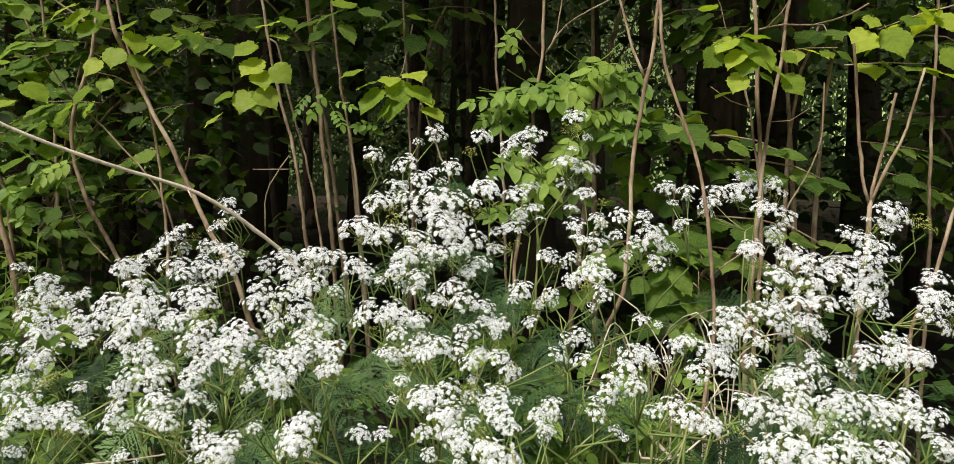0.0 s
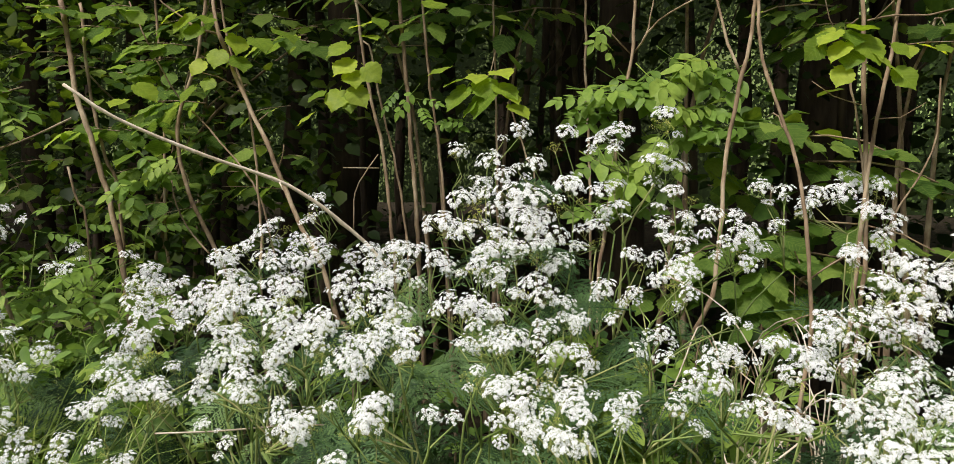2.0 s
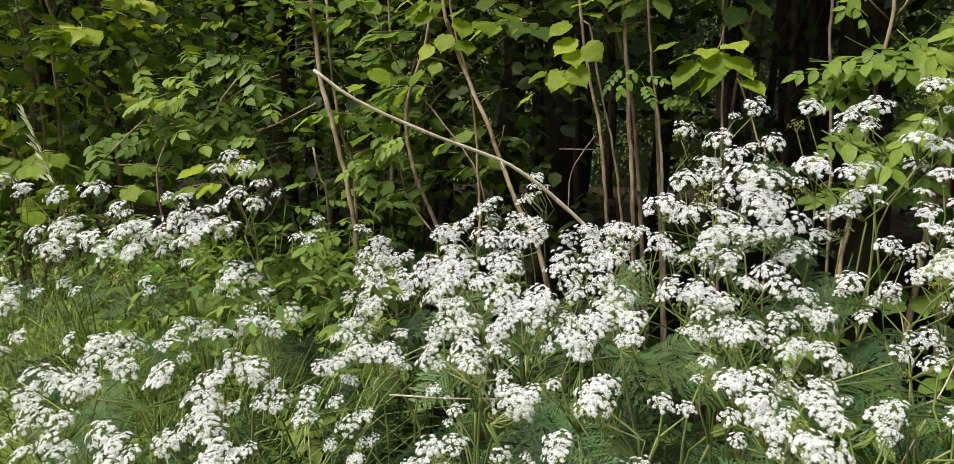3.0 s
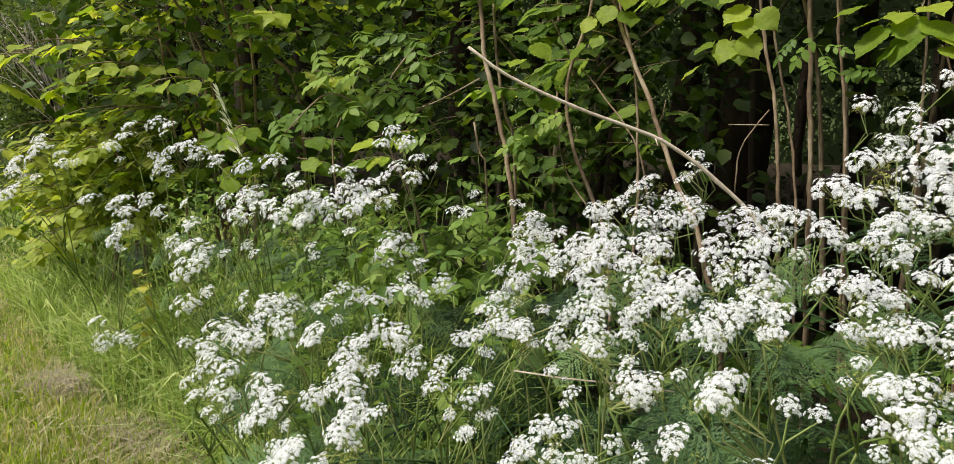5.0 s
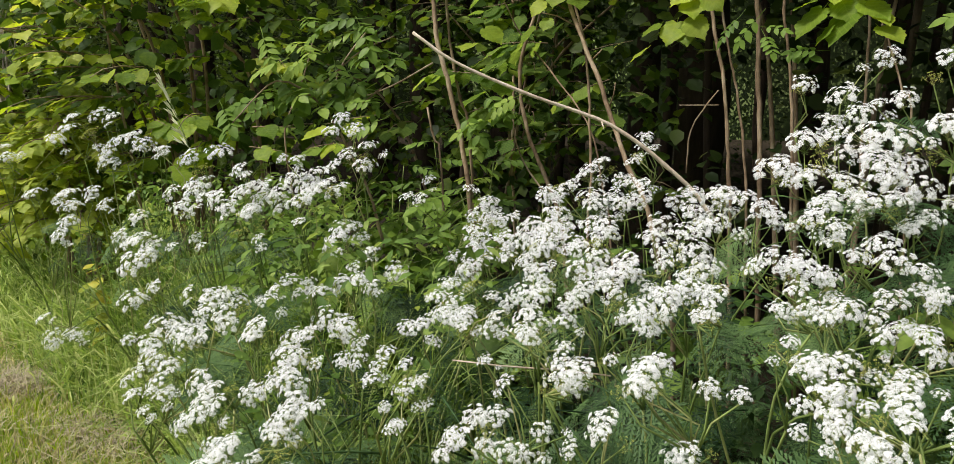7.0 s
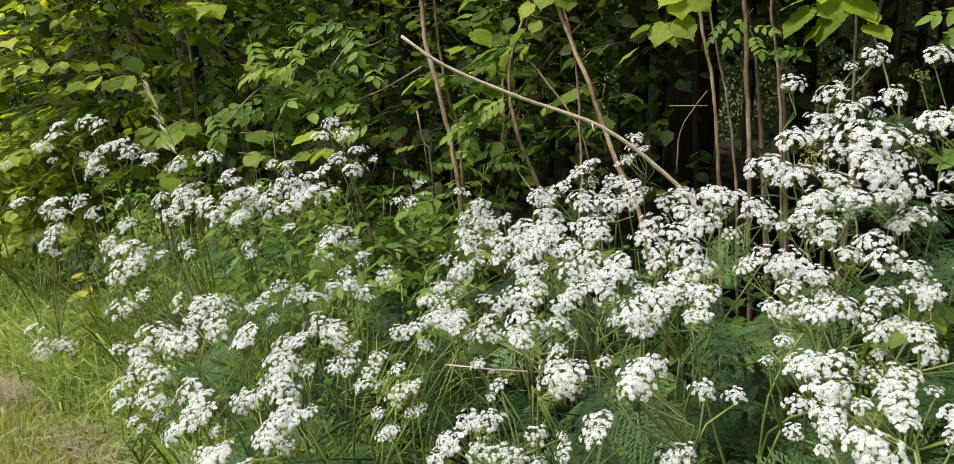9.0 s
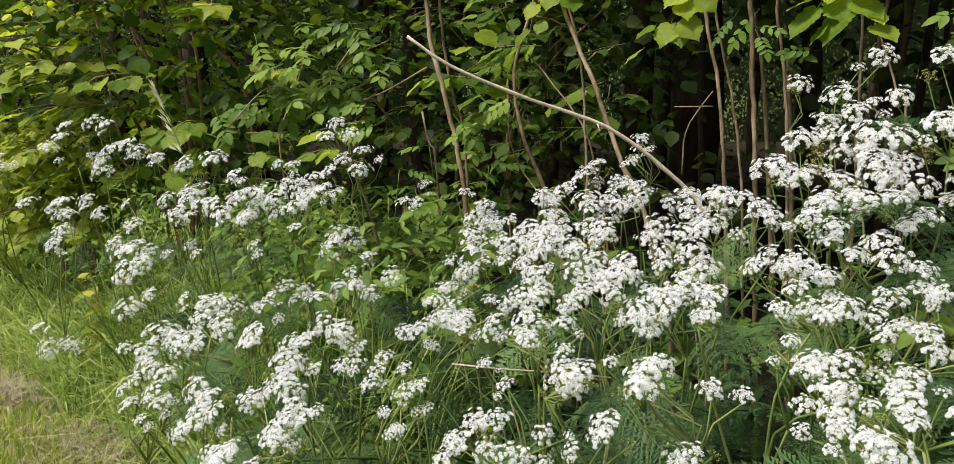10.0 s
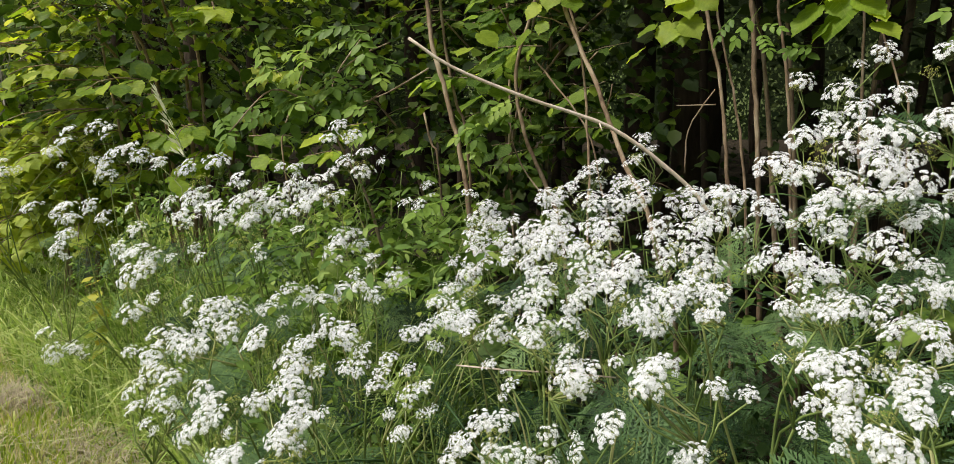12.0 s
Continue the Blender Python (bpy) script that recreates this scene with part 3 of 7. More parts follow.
def wood_foliage():
    """Leaves of the shrub layer between the trunks, thinning towards the far side."""
    q = np.random.default_rng(21)
    n = 62000
    y = 4.6 + 12.5 * q.uniform(0, 1, n) ** 0.7
    x = q.uniform(-1, 1, n) * (5 + y * 1.05) - 1.5
    z = q.uniform(0.0, 1, n) ** 0.9 * (2.4 + 0.28 * y)
    p = np.stack([x, y, z], -1)
    keep = np.array([noise.noise(Vector((a * 0.55, b * 0.55, c * 0.8))) - (0.1 if a > 0.3 * b and b > 6 else 0.22 if -0.2 < a / b < 0.24 else 0) for a, b, c in p]) > -0.04
    p = p[keep]
    ob = new("wood_understorey", leaf_cloud("wood_understorey", p, q.uniform(0.035, 0.10, len(p)) * (0.7 + p[:, 1] * 0.05), WOOD_SHADE_LEAF, q, QUAD_V))
    tagged(ob, "loose green leaves of the woodland shrub layer, shade put into their colour", "undergrowth", kind="stuff")
    n = 4200
    x, y = q.uniform(-3.2, 3.4, n), q.uniform(3.2, 5.0, n)
    p = np.stack([x, y, q.uniform(0.1, 1, n) ** 0.8 * 2.3], -1)
    p = p[np.array([noise.noise(Vector((u * 1.3, v, w * 1.5)) + Vector((5, 0, 0))) for u, v, w in p]) > -0.02]
    ob = new("edge_understorey", leaf_cloud("edge_understorey", p, q.uniform(0.05, 0.10, len(p)), WOOD_SHADE_LEAF, q))
    tagged(ob, "green leaves in front of the first trunks, dimmed by a shade colour", "undergrowth", kind="stuff")
    n = 16000
    a = q.uniform(-1.3, 1.3, n)
    d = q.uniform(15, 21, n)
    p = np.stack([-d * np.sin(a) * 1.1, d * np.cos(a) * 0.9 + 1.5, q.uniform(0, 1, n) ** 0.9 * 9.5], -1)
    p = p[p[:, 1] > 6.5]
    ob = new("far_wood", leaf_cloud("far_wood", p, q.uniform(0.10, 0.24, len(p)), WOOD_SHADE_LEAF, q, QUAD_V))
    tagged(ob, "far dense foliage closing the wood", "woodland", kind="stuff")


wood_foliage()


def far_backdrop():
    """The far side of the wood: a curved glowing sheet, dim leaves and sun flecks painted as emission, well behind
    everything else.
    """
    m, n, l, s = mat_base("glowing_far_leaves", 1.0, 0.0)
    geo = n.new("ShaderNodeNewGeometry")
    mp = n.new("ShaderNodeMapping")
    mp.inputs["Scale"].default_value = (1, 1, 0.7)
    l.new(geo.outputs["Position"], mp.inputs["Vector"])
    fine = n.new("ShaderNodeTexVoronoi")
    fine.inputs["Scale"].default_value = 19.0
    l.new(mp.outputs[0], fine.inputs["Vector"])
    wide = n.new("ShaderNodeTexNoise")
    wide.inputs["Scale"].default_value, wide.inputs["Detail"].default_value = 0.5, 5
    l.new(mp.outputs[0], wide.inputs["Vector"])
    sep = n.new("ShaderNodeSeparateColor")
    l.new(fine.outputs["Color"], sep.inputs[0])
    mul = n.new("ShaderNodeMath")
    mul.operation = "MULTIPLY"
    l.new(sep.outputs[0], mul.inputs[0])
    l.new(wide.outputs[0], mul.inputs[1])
    # Dark leaves up to bright sun flecks, painted for the emission colour.
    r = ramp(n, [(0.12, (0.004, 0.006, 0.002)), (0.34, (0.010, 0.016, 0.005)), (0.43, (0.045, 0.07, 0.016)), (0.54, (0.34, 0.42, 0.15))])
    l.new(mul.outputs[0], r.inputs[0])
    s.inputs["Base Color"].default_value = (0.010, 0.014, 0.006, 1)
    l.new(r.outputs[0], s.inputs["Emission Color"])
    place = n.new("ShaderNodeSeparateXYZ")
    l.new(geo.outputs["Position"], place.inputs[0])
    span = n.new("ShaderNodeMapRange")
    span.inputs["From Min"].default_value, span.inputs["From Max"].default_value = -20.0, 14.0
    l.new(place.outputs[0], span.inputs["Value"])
    glow_by_x = ramp(n, [(0.0, (0.15,) * 3), (0.22, (0.6,) * 3), (0.32, (0.6,) * 3), (0.42, (0.2,) * 3), (0.70, (0.2,) * 3), (0.86, (1.3,) * 3)])
    l.new(span.outputs[0], glow_by_x.inputs[0])
    l.new(glow_by_x.outputs[0], s.inputs["Emission Strength"])
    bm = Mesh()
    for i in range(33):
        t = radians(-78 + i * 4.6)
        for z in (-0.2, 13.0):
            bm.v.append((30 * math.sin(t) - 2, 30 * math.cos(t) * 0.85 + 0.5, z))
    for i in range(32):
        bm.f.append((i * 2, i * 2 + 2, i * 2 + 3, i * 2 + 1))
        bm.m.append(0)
    tagged(new("backdrop", bm.data("backdrop", [m])), "glowing sheet painted with dim sun-flecked leaves at the far side of the wood", "backdrop", kind="structure")


far_backdrop()

# ---- hazel bushes ----


def hazel_bush(x, y, z, rx, ry, rz, sprays, inner, label, size=(0.075, 0.115), seed=1, front=0.5, shape=HAZEL_LEAVES, mass=HAZEL_SHADE_MASS):
    """Arching stems with flat leaf sprays on the outside, looser leaves within."""
    q = random.Random(seed)
    t = thing("hazel_bush", x, y + ry * 0.3, 0, label, "bush")
    base = Vector((x, y + ry * 0.3, 0))
    mid = Vector((x, y, z))
    ends = []
    for i in range(sprays):
        a = q.uniform(math.pi * (1 - front * 0.1), math.pi * 2.1) if q.random() < 0.85 else q.uniform(0, math.pi)
        e = q.uniform(-0.85, 1.0)
        c = math.sqrt(1 - e * e)
        u = q.uniform(0.72, 1.05)
        ends.append((mid + Vector((math.cos(a) * c * rx, math.sin(a) * c * ry, e * rz)) * u, Vector((math.cos(a) * c, math.sin(a) * c - 0.25, 0.0)).normalized()))
    for i in range(min(4, sprays // 5 + 1) if z > 1.0 else 1):
        e, w = ends[i * 3 % len(ends)]
        b = Mesh()
        s0 = base + Vector((q.uniform(-0.2, 0.2), q.uniform(-0.1, 0.1), 0))
        b.tube(smooth_line([s0, s0.lerp(e, 0.4) + Vector((0, 0.1, z * 0.35)), s0.lerp(e, 0.8) + Vector((0, 0, z * 0.15)), e], 0.15), 0.018, 0.005, 6, knots=0.1)
        piece("stem", b.data("stem", [SHOOT_BARK]), t)
    for e, w in ends:
        b = Mesh()
        ln = q.uniform(0.22, 0.4)
        tw = [e - w * ln * 0.5, e, e + w * ln * 0.35 - Vector((0, 0, 0.02)), e + w * ln * 0.6 - Vector((0, 0, 0.06))]
        b.tube(tw, 0.004, 0.002, 4)
        piece("twig", b.data("twig", [SHOOT_BARK]), t)
        for k in range(8):
            s = (k + 0.5) / 8
            p = tw[0].lerp(tw[3], s)
            sd = Vector((-w.y, w.x, 0)) * (1 if k % 2 else -1)
            tip = w * (0.5 + 0.6 * s) + sd * (1.0 - 0.6 * s) + Vector((0, 0, q.uniform(-0.75, -0.05)))
            nm = w * q.uniform(0.1, 0.55) + Vector((q.uniform(-0.3, 0.3), q.uniform(-0.5, 0.05), 1.0))
            piece("leaf", q.choice(shape), t, facing(p + tip.normalized() * 0.02, tip, nm, q.uniform(*size)))
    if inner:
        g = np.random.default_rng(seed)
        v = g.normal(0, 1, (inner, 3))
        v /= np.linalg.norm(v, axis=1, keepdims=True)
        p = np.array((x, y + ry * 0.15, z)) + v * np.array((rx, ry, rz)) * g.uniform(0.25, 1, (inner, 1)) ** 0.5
        piece("foliage", leaf_cloud("foliage", p, g.uniform(size[0] * 0.85, size[1], inner), mass, g, out=v * 0.5), t, label="inner leaves with shade put into their colour", kind="stuff")


hazel_bush(-4.3, 2.75, 1.95, 1.45, 1.05, 1.15, 37, 1500, "large hazel bush in fresh yellow-green leaf", (0.075, 0.115), 3, shape=FRESH_LEAVES + PALE_LEAVES)
hazel_bush(-3.75, 2.55, 1.75, 1.0, 0.55, 0.95, 36, 260, "outer branches of a hazel bush in fresh leaf", (0.07, 0.11), 13, shape=FRESH_LEAVES)
hazel_bush(-5.3, 2.5, 0.8, 0.75, 0.5, 0.5, 32, 450, "low hazel branches with pale yellow-green leaves", (0.06, 0.09), 4, shape=PALE_LEAVES, mass=FRESH_SHADE_MASS)
hazel_bush(-4.5, 2.2, 1.02, 0.6, 0.38, 0.40, 16, 1300, "low hazel bush in dense pale yellow-green leaf", (0.055, 0.085), 24, shape=PALE_LEAVES, mass=PALE_MASS)
hazel_bush(-3.0, 4.2, 1.6, 1.7, 0.6, 1.4, 18, 1900, "shaded hazel bush behind the flowers", (0.075, 0.115), 5)
hazel_bush(-2.75, 4.55, 1.85, 0.85, 0.45, 0.95, 18, 560, "hazel bush with broad shaded leaves", (0.07, 0.105), 6)
hazel_bush(-0.5, 3.55, 2.35, 0.6, 0.36, 0.42, 10, 170, "overhanging hazel leaves in shade", (0.075, 0.11), 7)
hazel_bush(0.72, 2.6, 1.2, 0.36, 0.25, 0.5, 14, 130, "low hazel growth with round dark leaves", (0.075, 0.11), 8)
hazel_bush(1.55, 3.1, 2.15, 0.85, 0.4, 0.35, 13, 240, "overhanging hazel leaves in shade", (0.075, 0.11), 9)
hazel_bush(2.5, 3.3, 1.5, 0.6, 0.5, 0.6, 12, 330, "shaded hazel bush at the wood edge", (0.075, 0.11), 10)
hazel_bush(0.55, 3.4, 2.5, 0.9, 0.5, 0.3, 8, 230, "overhanging hazel leaves in shade", (0.075, 0.11), 12)


def hawthorn(x, y, h, r, label, seed):
    """Hedge bush of small leaves with sprigs of white blossom."""
    q = np.random.default_rng(seed)
    t = thing("hawthorn_bush", x, y, 0, label, "bush", "hawthorns of the hedge")
    b = Mesh()
    for k in range(6):
        a = k * 1.05
        b.tube([(x, y, 0), (x + 0.3 * math.cos(a), y + 0.3 * math.sin(a), h * 0.4), (x + 0.7 * r * math.cos(a), y + 0.7 * r * math.sin(a), h * 0.8)], 0.05, 0.012, 6, knots=0.15)
    piece("trunk", b.data("trunk", [SHADED_TREE_BARK]), t)
    n = 9000 if y < 6 else 5000
    v = q.normal(0, 1, (n, 3))
    v /= np.linalg.norm(v, axis=1, keepdims=True)
    lump = 1 + 0.28 * np.array([noise.noise(Vector(c) * 2.6 + Vector((seed, 0, 0))) for c in v])
    full = np.where(v[:, 2:] < 0, 1 / np.maximum(0.5, np.sqrt(1 - v[:, 2:] ** 2)), 1.0) * (1.0, 1.0, 0) + (0, 0, 1.0)
    p = np.array((x, y, h * 0.5)) + v * full * np.array((r, r * 0.8, h * 0.54)) * (q.uniform(0.55, 1.04, n) ** 0.5 * lump)[:, None]
    p = p[p[:, 2] > 0.05]
    piece("crown", leaf_cloud("crown", p, q.uniform(0.04, 0.09, len(p)) * (1 + 0.25 * max(0.0, r - 1.5)), THORN, q, QUAD_V, out=v[: len(p)] * 0.4), t, label="dense small-leaved green crown", kind="stuff")
    m = 110
    i = q.integers(0, len(p), m)
    piece("blossom", leaf_cloud("blossom", p[i] + q.normal(0, 0.06, (m, 3)) + (0.05, -0.1, 0), q.uniform(0.03, 0.06, m), PETAL, q, QUAD_V), t, label="scattered white blossom", kind="stuff")


hawthorn(-10.4, 4.7, 2.9, 1.1, "hawthorn bush with a few white blossoms", 31)
hawthorn(-12.0, 5.1, 3.8, 1.7, "hawthorn bush with scattered white blossoms", 32)
hawthorn(-14.8, 6.0, 4.2, 1.9, "tall hawthorn bush in the hedge", 33)
hawthorn(-18.2, 7.2, 4.5, 2.1, "tall hawthorn bush in the hedge", 34)
hawthorn(-22.0, 8.8, 4.6, 2.3, "tall hawthorn bush in the hedge", 35)
hawthorn(-11.0, 7.6, 5.2, 2.0, "tall hawthorn bush in the hedge", 38)
hawthorn(-16.0, 9.6, 6.0, 2.6, "tall hawthorn bush in the hedge", 39)
hawthorn(-32.0, 13.2, 6.0, 3.0, "tall hawthorn bush in the hedge", 40)
hawthorn(-39.0, 16.0, 7.0, 3.6, "tall hawthorn bush in the hedge", 41)
hawthorn(-48.0, 19.5, 8.0, 4.4, "tall hawthorn bush in the hedge", 42)
hawthorn(-21.0, 12.5, 7.0, 3.0, "tall hawthorn bush in the hedge", 43)
hawthorn(-26.5, 10.8, 4.8, 2.6, "tall hawthorn bush in the hedge", 37)


def dead_shrub():
    t = thing("dead_shrub", -6.82, 2.98, 0, "leafless grey shrub with a spray of dry twigs", "shrub")
    q = random.Random(5)
    s = Vector((-6.82, 2.98, 0))
    for i in range(3):
        e = Vector((-6.90 + 0.09 * i, 2.98, 1.45 + 0.06 * i))
        b = Mesh()
        b.tube(smooth_line([s + Vector((0.05 * i, 0, 0)), s.lerp(e, 0.5) + Vector((0.06, 0, 0)), e], 0.2), 0.010, 0.006, 6, knots=0.15)
        piece("stem", b.data("stem", [GREY_TWIG]), t)
        for k in range(9):
            a = q.uniform(-1.0, 0.5)
            f = e + Vector((0.75 * a, 0.3 * a + q.uniform(-0.2, 0.2), q.uniform(0.35, 1.1) * (1 - 0.4 * abs(a))))
            st = e.lerp(s, q.uniform(0, 0.12))
            knee = st.lerp(f, q.uniform(0.35, 0.6)) + Vector((q.uniform(-0.1, 0.1), 0, q.uniform(0.0, 0.1)))
            b = Mesh()
            b.tube(smooth_line([st, knee, f], 0.2), q.uniform(0.003, 0.0065) if k else 0.012, 0.0015, 5, knots=0.12)
            for _ in range(3):
                g = knee.lerp(f, q.uniform(0, 0.8))
                b.tube([g, g + Vector((q.uniform(-0.25, 0.2), 0, q.uniform(0.05, 0.3)))], 0.0022, 0.001, 4)
            piece("twig", b.data("twig", [GREY_TWIG]), t)


dead_shrub()

# ---- shoots, saplings and branches ----


FAN = random.Random(29)


def fan(x, y, z, across, up, n, size, heading):
    """About n leaves round a point, in flat sprays: along each short twig the leaves stand out in turn to either side. Spread in the plane that heads the given way."""
    c, s = math.cos(radians(heading)), math.sin(radians(heading))
    out = []
    k = max(1, round(n / 6))
    for _ in range(k):
        u, v, w = FAN.uniform(-across, across), FAN.uniform(-up, up), FAN.uniform(-0.12, 0.12)
        a = radians(heading) + FAN.choice((0, math.pi)) + FAN.uniform(-0.7, 0.7)
        way = Vector((math.cos(a), math.sin(a) - 0.45, FAN.uniform(-0.35, 0.05))).normalized()
        side = Vector((-way.y, way.x, FAN.uniform(-0.15, 0.15))).normalized()
        ln, m = size * FAN.uniform(1.7, 2.5), max(3, round(n / k))
        start = Vector((x + u * c - w * s, y + u * s + w * c, z + v)) - way * ln * 0.5
        for j in range(m):
            f = (j + 0.6) / m
            p = start + way * ln * f - Vector((0, 0, 0.10 * ln * f * f))
            tip = way * (0.4 + 0.7 * f) + side * (1 if j % 2 else -1) * (1.0 - 0.75 * f) + Vector((0, 0, FAN.uniform(-0.75, -0.1)))
            nm = Vector((FAN.uniform(-0.3, 0.3), FAN.uniform(-0.55, 0.0), 1))
            out.append((*p, size * FAN.uniform(0.75, 1.15), tip, nm, (start - way * ln * 0.12, start + way * ln * f) if j == m - 1 else None))
    return out


def shoot(name, label, stems, leaves=(), sprigs=(), group=""):
    """A thing of one or more woody stems, with single broad leaves and feathered leaves."""
    q = random.Random(len(label) * 7 + int(abs(stems[0][0][0][0]) * 1000))
    base = min((p for s in stems for p in s[0]), key=lambda p: p[2])
    category = "branch" if name == "fallen_branch" else "shrub" if name == "elder_shrub" else "sapling"
    t = thing(name, *base, label, category, group or ("" if name == "fallen_branch" else "saplings of the wood edge"))
    slim = 0.66
    bark = PALE_BARK if name == "fallen_branch" else SHOOT_BARK
    for i, (pts, r0, r1) in enumerate(stems):
        b = Mesh()
        line = [p + 0.006 * Vector((noise.noise(p * 9.0), 0, 0)) + 0.004 * Vector((noise.noise(p * 31.0), noise.noise(p * 27.0), 0)) for p in smooth_line(pts, 0.04)]
        b.tube(line, r0 * slim, r1 * slim, 8, knots=0.14)
        piece("stem" if i == 0 else "side_stem", b.data("stem", [bark]), t)
    for x, y, z, s, *held in leaves:
        far = y > 2.62
        tip = Vector((q.uniform(-0.9, 0.9), q.uniform(-0.8, 0.0), q.uniform(-0.55, -0.1)))
        nm = Vector((q.uniform(-0.35, 0.35), q.uniform(-0.6, 0.1), 1))
        near = y < 2.55 and z > 1.3 and x > -2.0
        if near and q.random() < (0.6 if x > 0.5 else 0.15):
            tip = Vector((q.uniform(-0.45, 0.45), q.uniform(-0.45, -0.1), -1))
            nm = Vector((q.uniform(-0.4, 0.4), -1, q.uniform(0.25, 0.7)))
        s = min(s, 0.112) * q.uniform(0.8, 1.1)
        if not held:
            around = [Vector(r[:3]) for r in leaves if (r[0] - x) ** 2 + (r[2] - z) ** 2 < 0.026]
            node = sum(around, Vector()) / len(around) + Vector((0, 0.02, 0.05))
            tip = tip * 0.35 + ((Vector((x, y, z)) - node) * Vector((1, 1, 0.45))).normalized() * 0.9 + Vector((0, -0.15, -0.1))
        p = Vector((x, y, z)) - tip.normalized() * s * 0.5
        if held:
            p, (tip, nm, twig) = Vector((x, y, z)), held
            if twig:
                b = Mesh()
                b.tube([twig[0], twig[0].lerp(twig[1], 0.5) + Vector((0, 0, 0.006)), twig[1]], 0.0028, 0.0012, 4)
                piece("twig", b.data("twig", [bark]), t)
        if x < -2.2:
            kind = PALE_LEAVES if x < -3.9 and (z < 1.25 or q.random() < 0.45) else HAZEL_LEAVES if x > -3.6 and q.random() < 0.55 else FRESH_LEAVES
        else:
            # Leaves behind y 2.62 take the darker HAZEL: shade put into the colour.
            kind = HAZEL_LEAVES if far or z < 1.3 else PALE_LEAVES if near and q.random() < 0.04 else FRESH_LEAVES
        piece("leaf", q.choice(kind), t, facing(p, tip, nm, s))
    for x, y, z, s in [row for row in sprigs for _ in range(2)]:
        tip = Vector((q.choice((-1, 1)) * q.uniform(0.4, 1), q.uniform(-0.6, -0.1), q.uniform(-0.75, 0.15)))
        nm = Vector((q.uniform(-0.35, 0.35), q.uniform(-0.9, -0.35), 0.8))
        if name == "elder_shrub":
            tip.z, nm = q.uniform(-0.55, 0.1), Vector((q.uniform(0.1, 0.75), q.uniform(-0.85, -0.25), 0.8))
        w = s * (q.uniform(0.9, 1.25) if name == "ash_sapling" else q.uniform(0.6, 0.88))
        p = Vector((x + q.uniform(-0.3, 0.3) * s, y + q.uniform(-0.3, 0.5) * s, z + q.uniform(-0.25, 0.25) * s)) - tip.normalized() * w * 0.5
        s = w
        piece("feathered_leaf", q.choice(FEATHERED), t, facing(p, tip, nm, s))


shoot("hazel_sapling", "leaning grey hazel stem with a few fresh leaves", [
    ([(-1.372, 2.750, 2.149), (-1.341, 2.701, 2.008), (-1.297, 2.654, 1.892), (-1.204, 2.600, 1.715), (-1.092, 2.545, 1.521), (-0.993, 2.491, 1.342), (-0.907, 2.440, 1.190), (-0.812, 2.391, 1.051), (-0.740, 2.337, 0.877), (-0.680, 2.293, 0.787), (-0.650, 2.323, 0.000)], 0.0112, 0.0149),
    ([(-1.323, 2.683, 1.897), (-1.388, 2.661, 1.910), (-1.516, 2.648, 2.007), (-1.557, 2.630, 2.056)], 0.0077, 0.0043),
    ([(-1.269, 2.648, 1.752), (-1.352, 2.603, 1.804)], 0.0055, 0.0032),
    ([(-1.115, 2.577, 1.560), (-1.064, 2.550, 1.590)], 0.0054, 0.0032),
    ([(-1.013, 2.508, 1.388), (-0.992, 2.498, 1.432), (-0.984, 2.487, 1.472)], 0.0053, 0.0031),
    ([(-1.225, 2.641, 1.691), (-1.289, 2.620, 1.727), (-1.341, 2.596, 1.739)], 0.0044, 0.0022)],
    leaves=[(-1.399, 2.565, 1.918, 0.101), (-1.357, 2.561, 1.881, 0.089), (-1.304, 2.566, 1.929, 0.080), (-1.336, 2.547, 1.751, 0.089), (-1.294, 2.540, 1.688, 0.080), (-1.262, 2.550, 1.782, 0.101), (-1.378, 2.537, 1.656, 0.080), (-1.167, 2.548, 1.761, 0.089), (-1.094, 2.556, 1.839, 0.116), (-0.999, 2.559, 1.866, 0.105), (-1.184, 2.556, 1.835, 0.095), (-1.442, 2.568, 1.950, 0.084), (-1.220, 2.563, 1.897, 0.080)])
shoot("hazel_sapling", "curved bare brown hazel stem", [
    ([(-1.439, 2.845, 2.128), (-1.458, 2.813, 1.896), (-1.478, 2.794, 1.780), (-1.526, 2.772, 1.631), (-1.532, 2.752, 1.503), (-1.501, 2.731, 1.366), (-1.451, 2.711, 1.241), (-1.356, 2.685, 1.072), (-1.261, 2.654, 0.846), (-1.229, 2.686, 0.000)], 0.0105, 0.0155),
    ([(-1.570, 2.765, 1.377), (-1.540, 2.718, 1.275), (-1.458, 2.670, 1.154), (-1.348, 2.624, 1.058)], 0.0035, 0.0056)],
    leaves=[(-2.124, 3.560, 2.014, 0.132), (-2.037, 3.557, 1.971, 0.118), (-2.183, 3.545, 1.869, 0.132), (-2.021, 3.541, 1.825, 0.118), (-2.094, 3.533, 1.751, 0.132), (-1.860, 3.510, 1.533, 0.132), (-1.757, 3.506, 1.504, 0.132), (-1.948, 3.502, 1.460, 0.106), (-2.065, 3.521, 1.635, 0.124)])
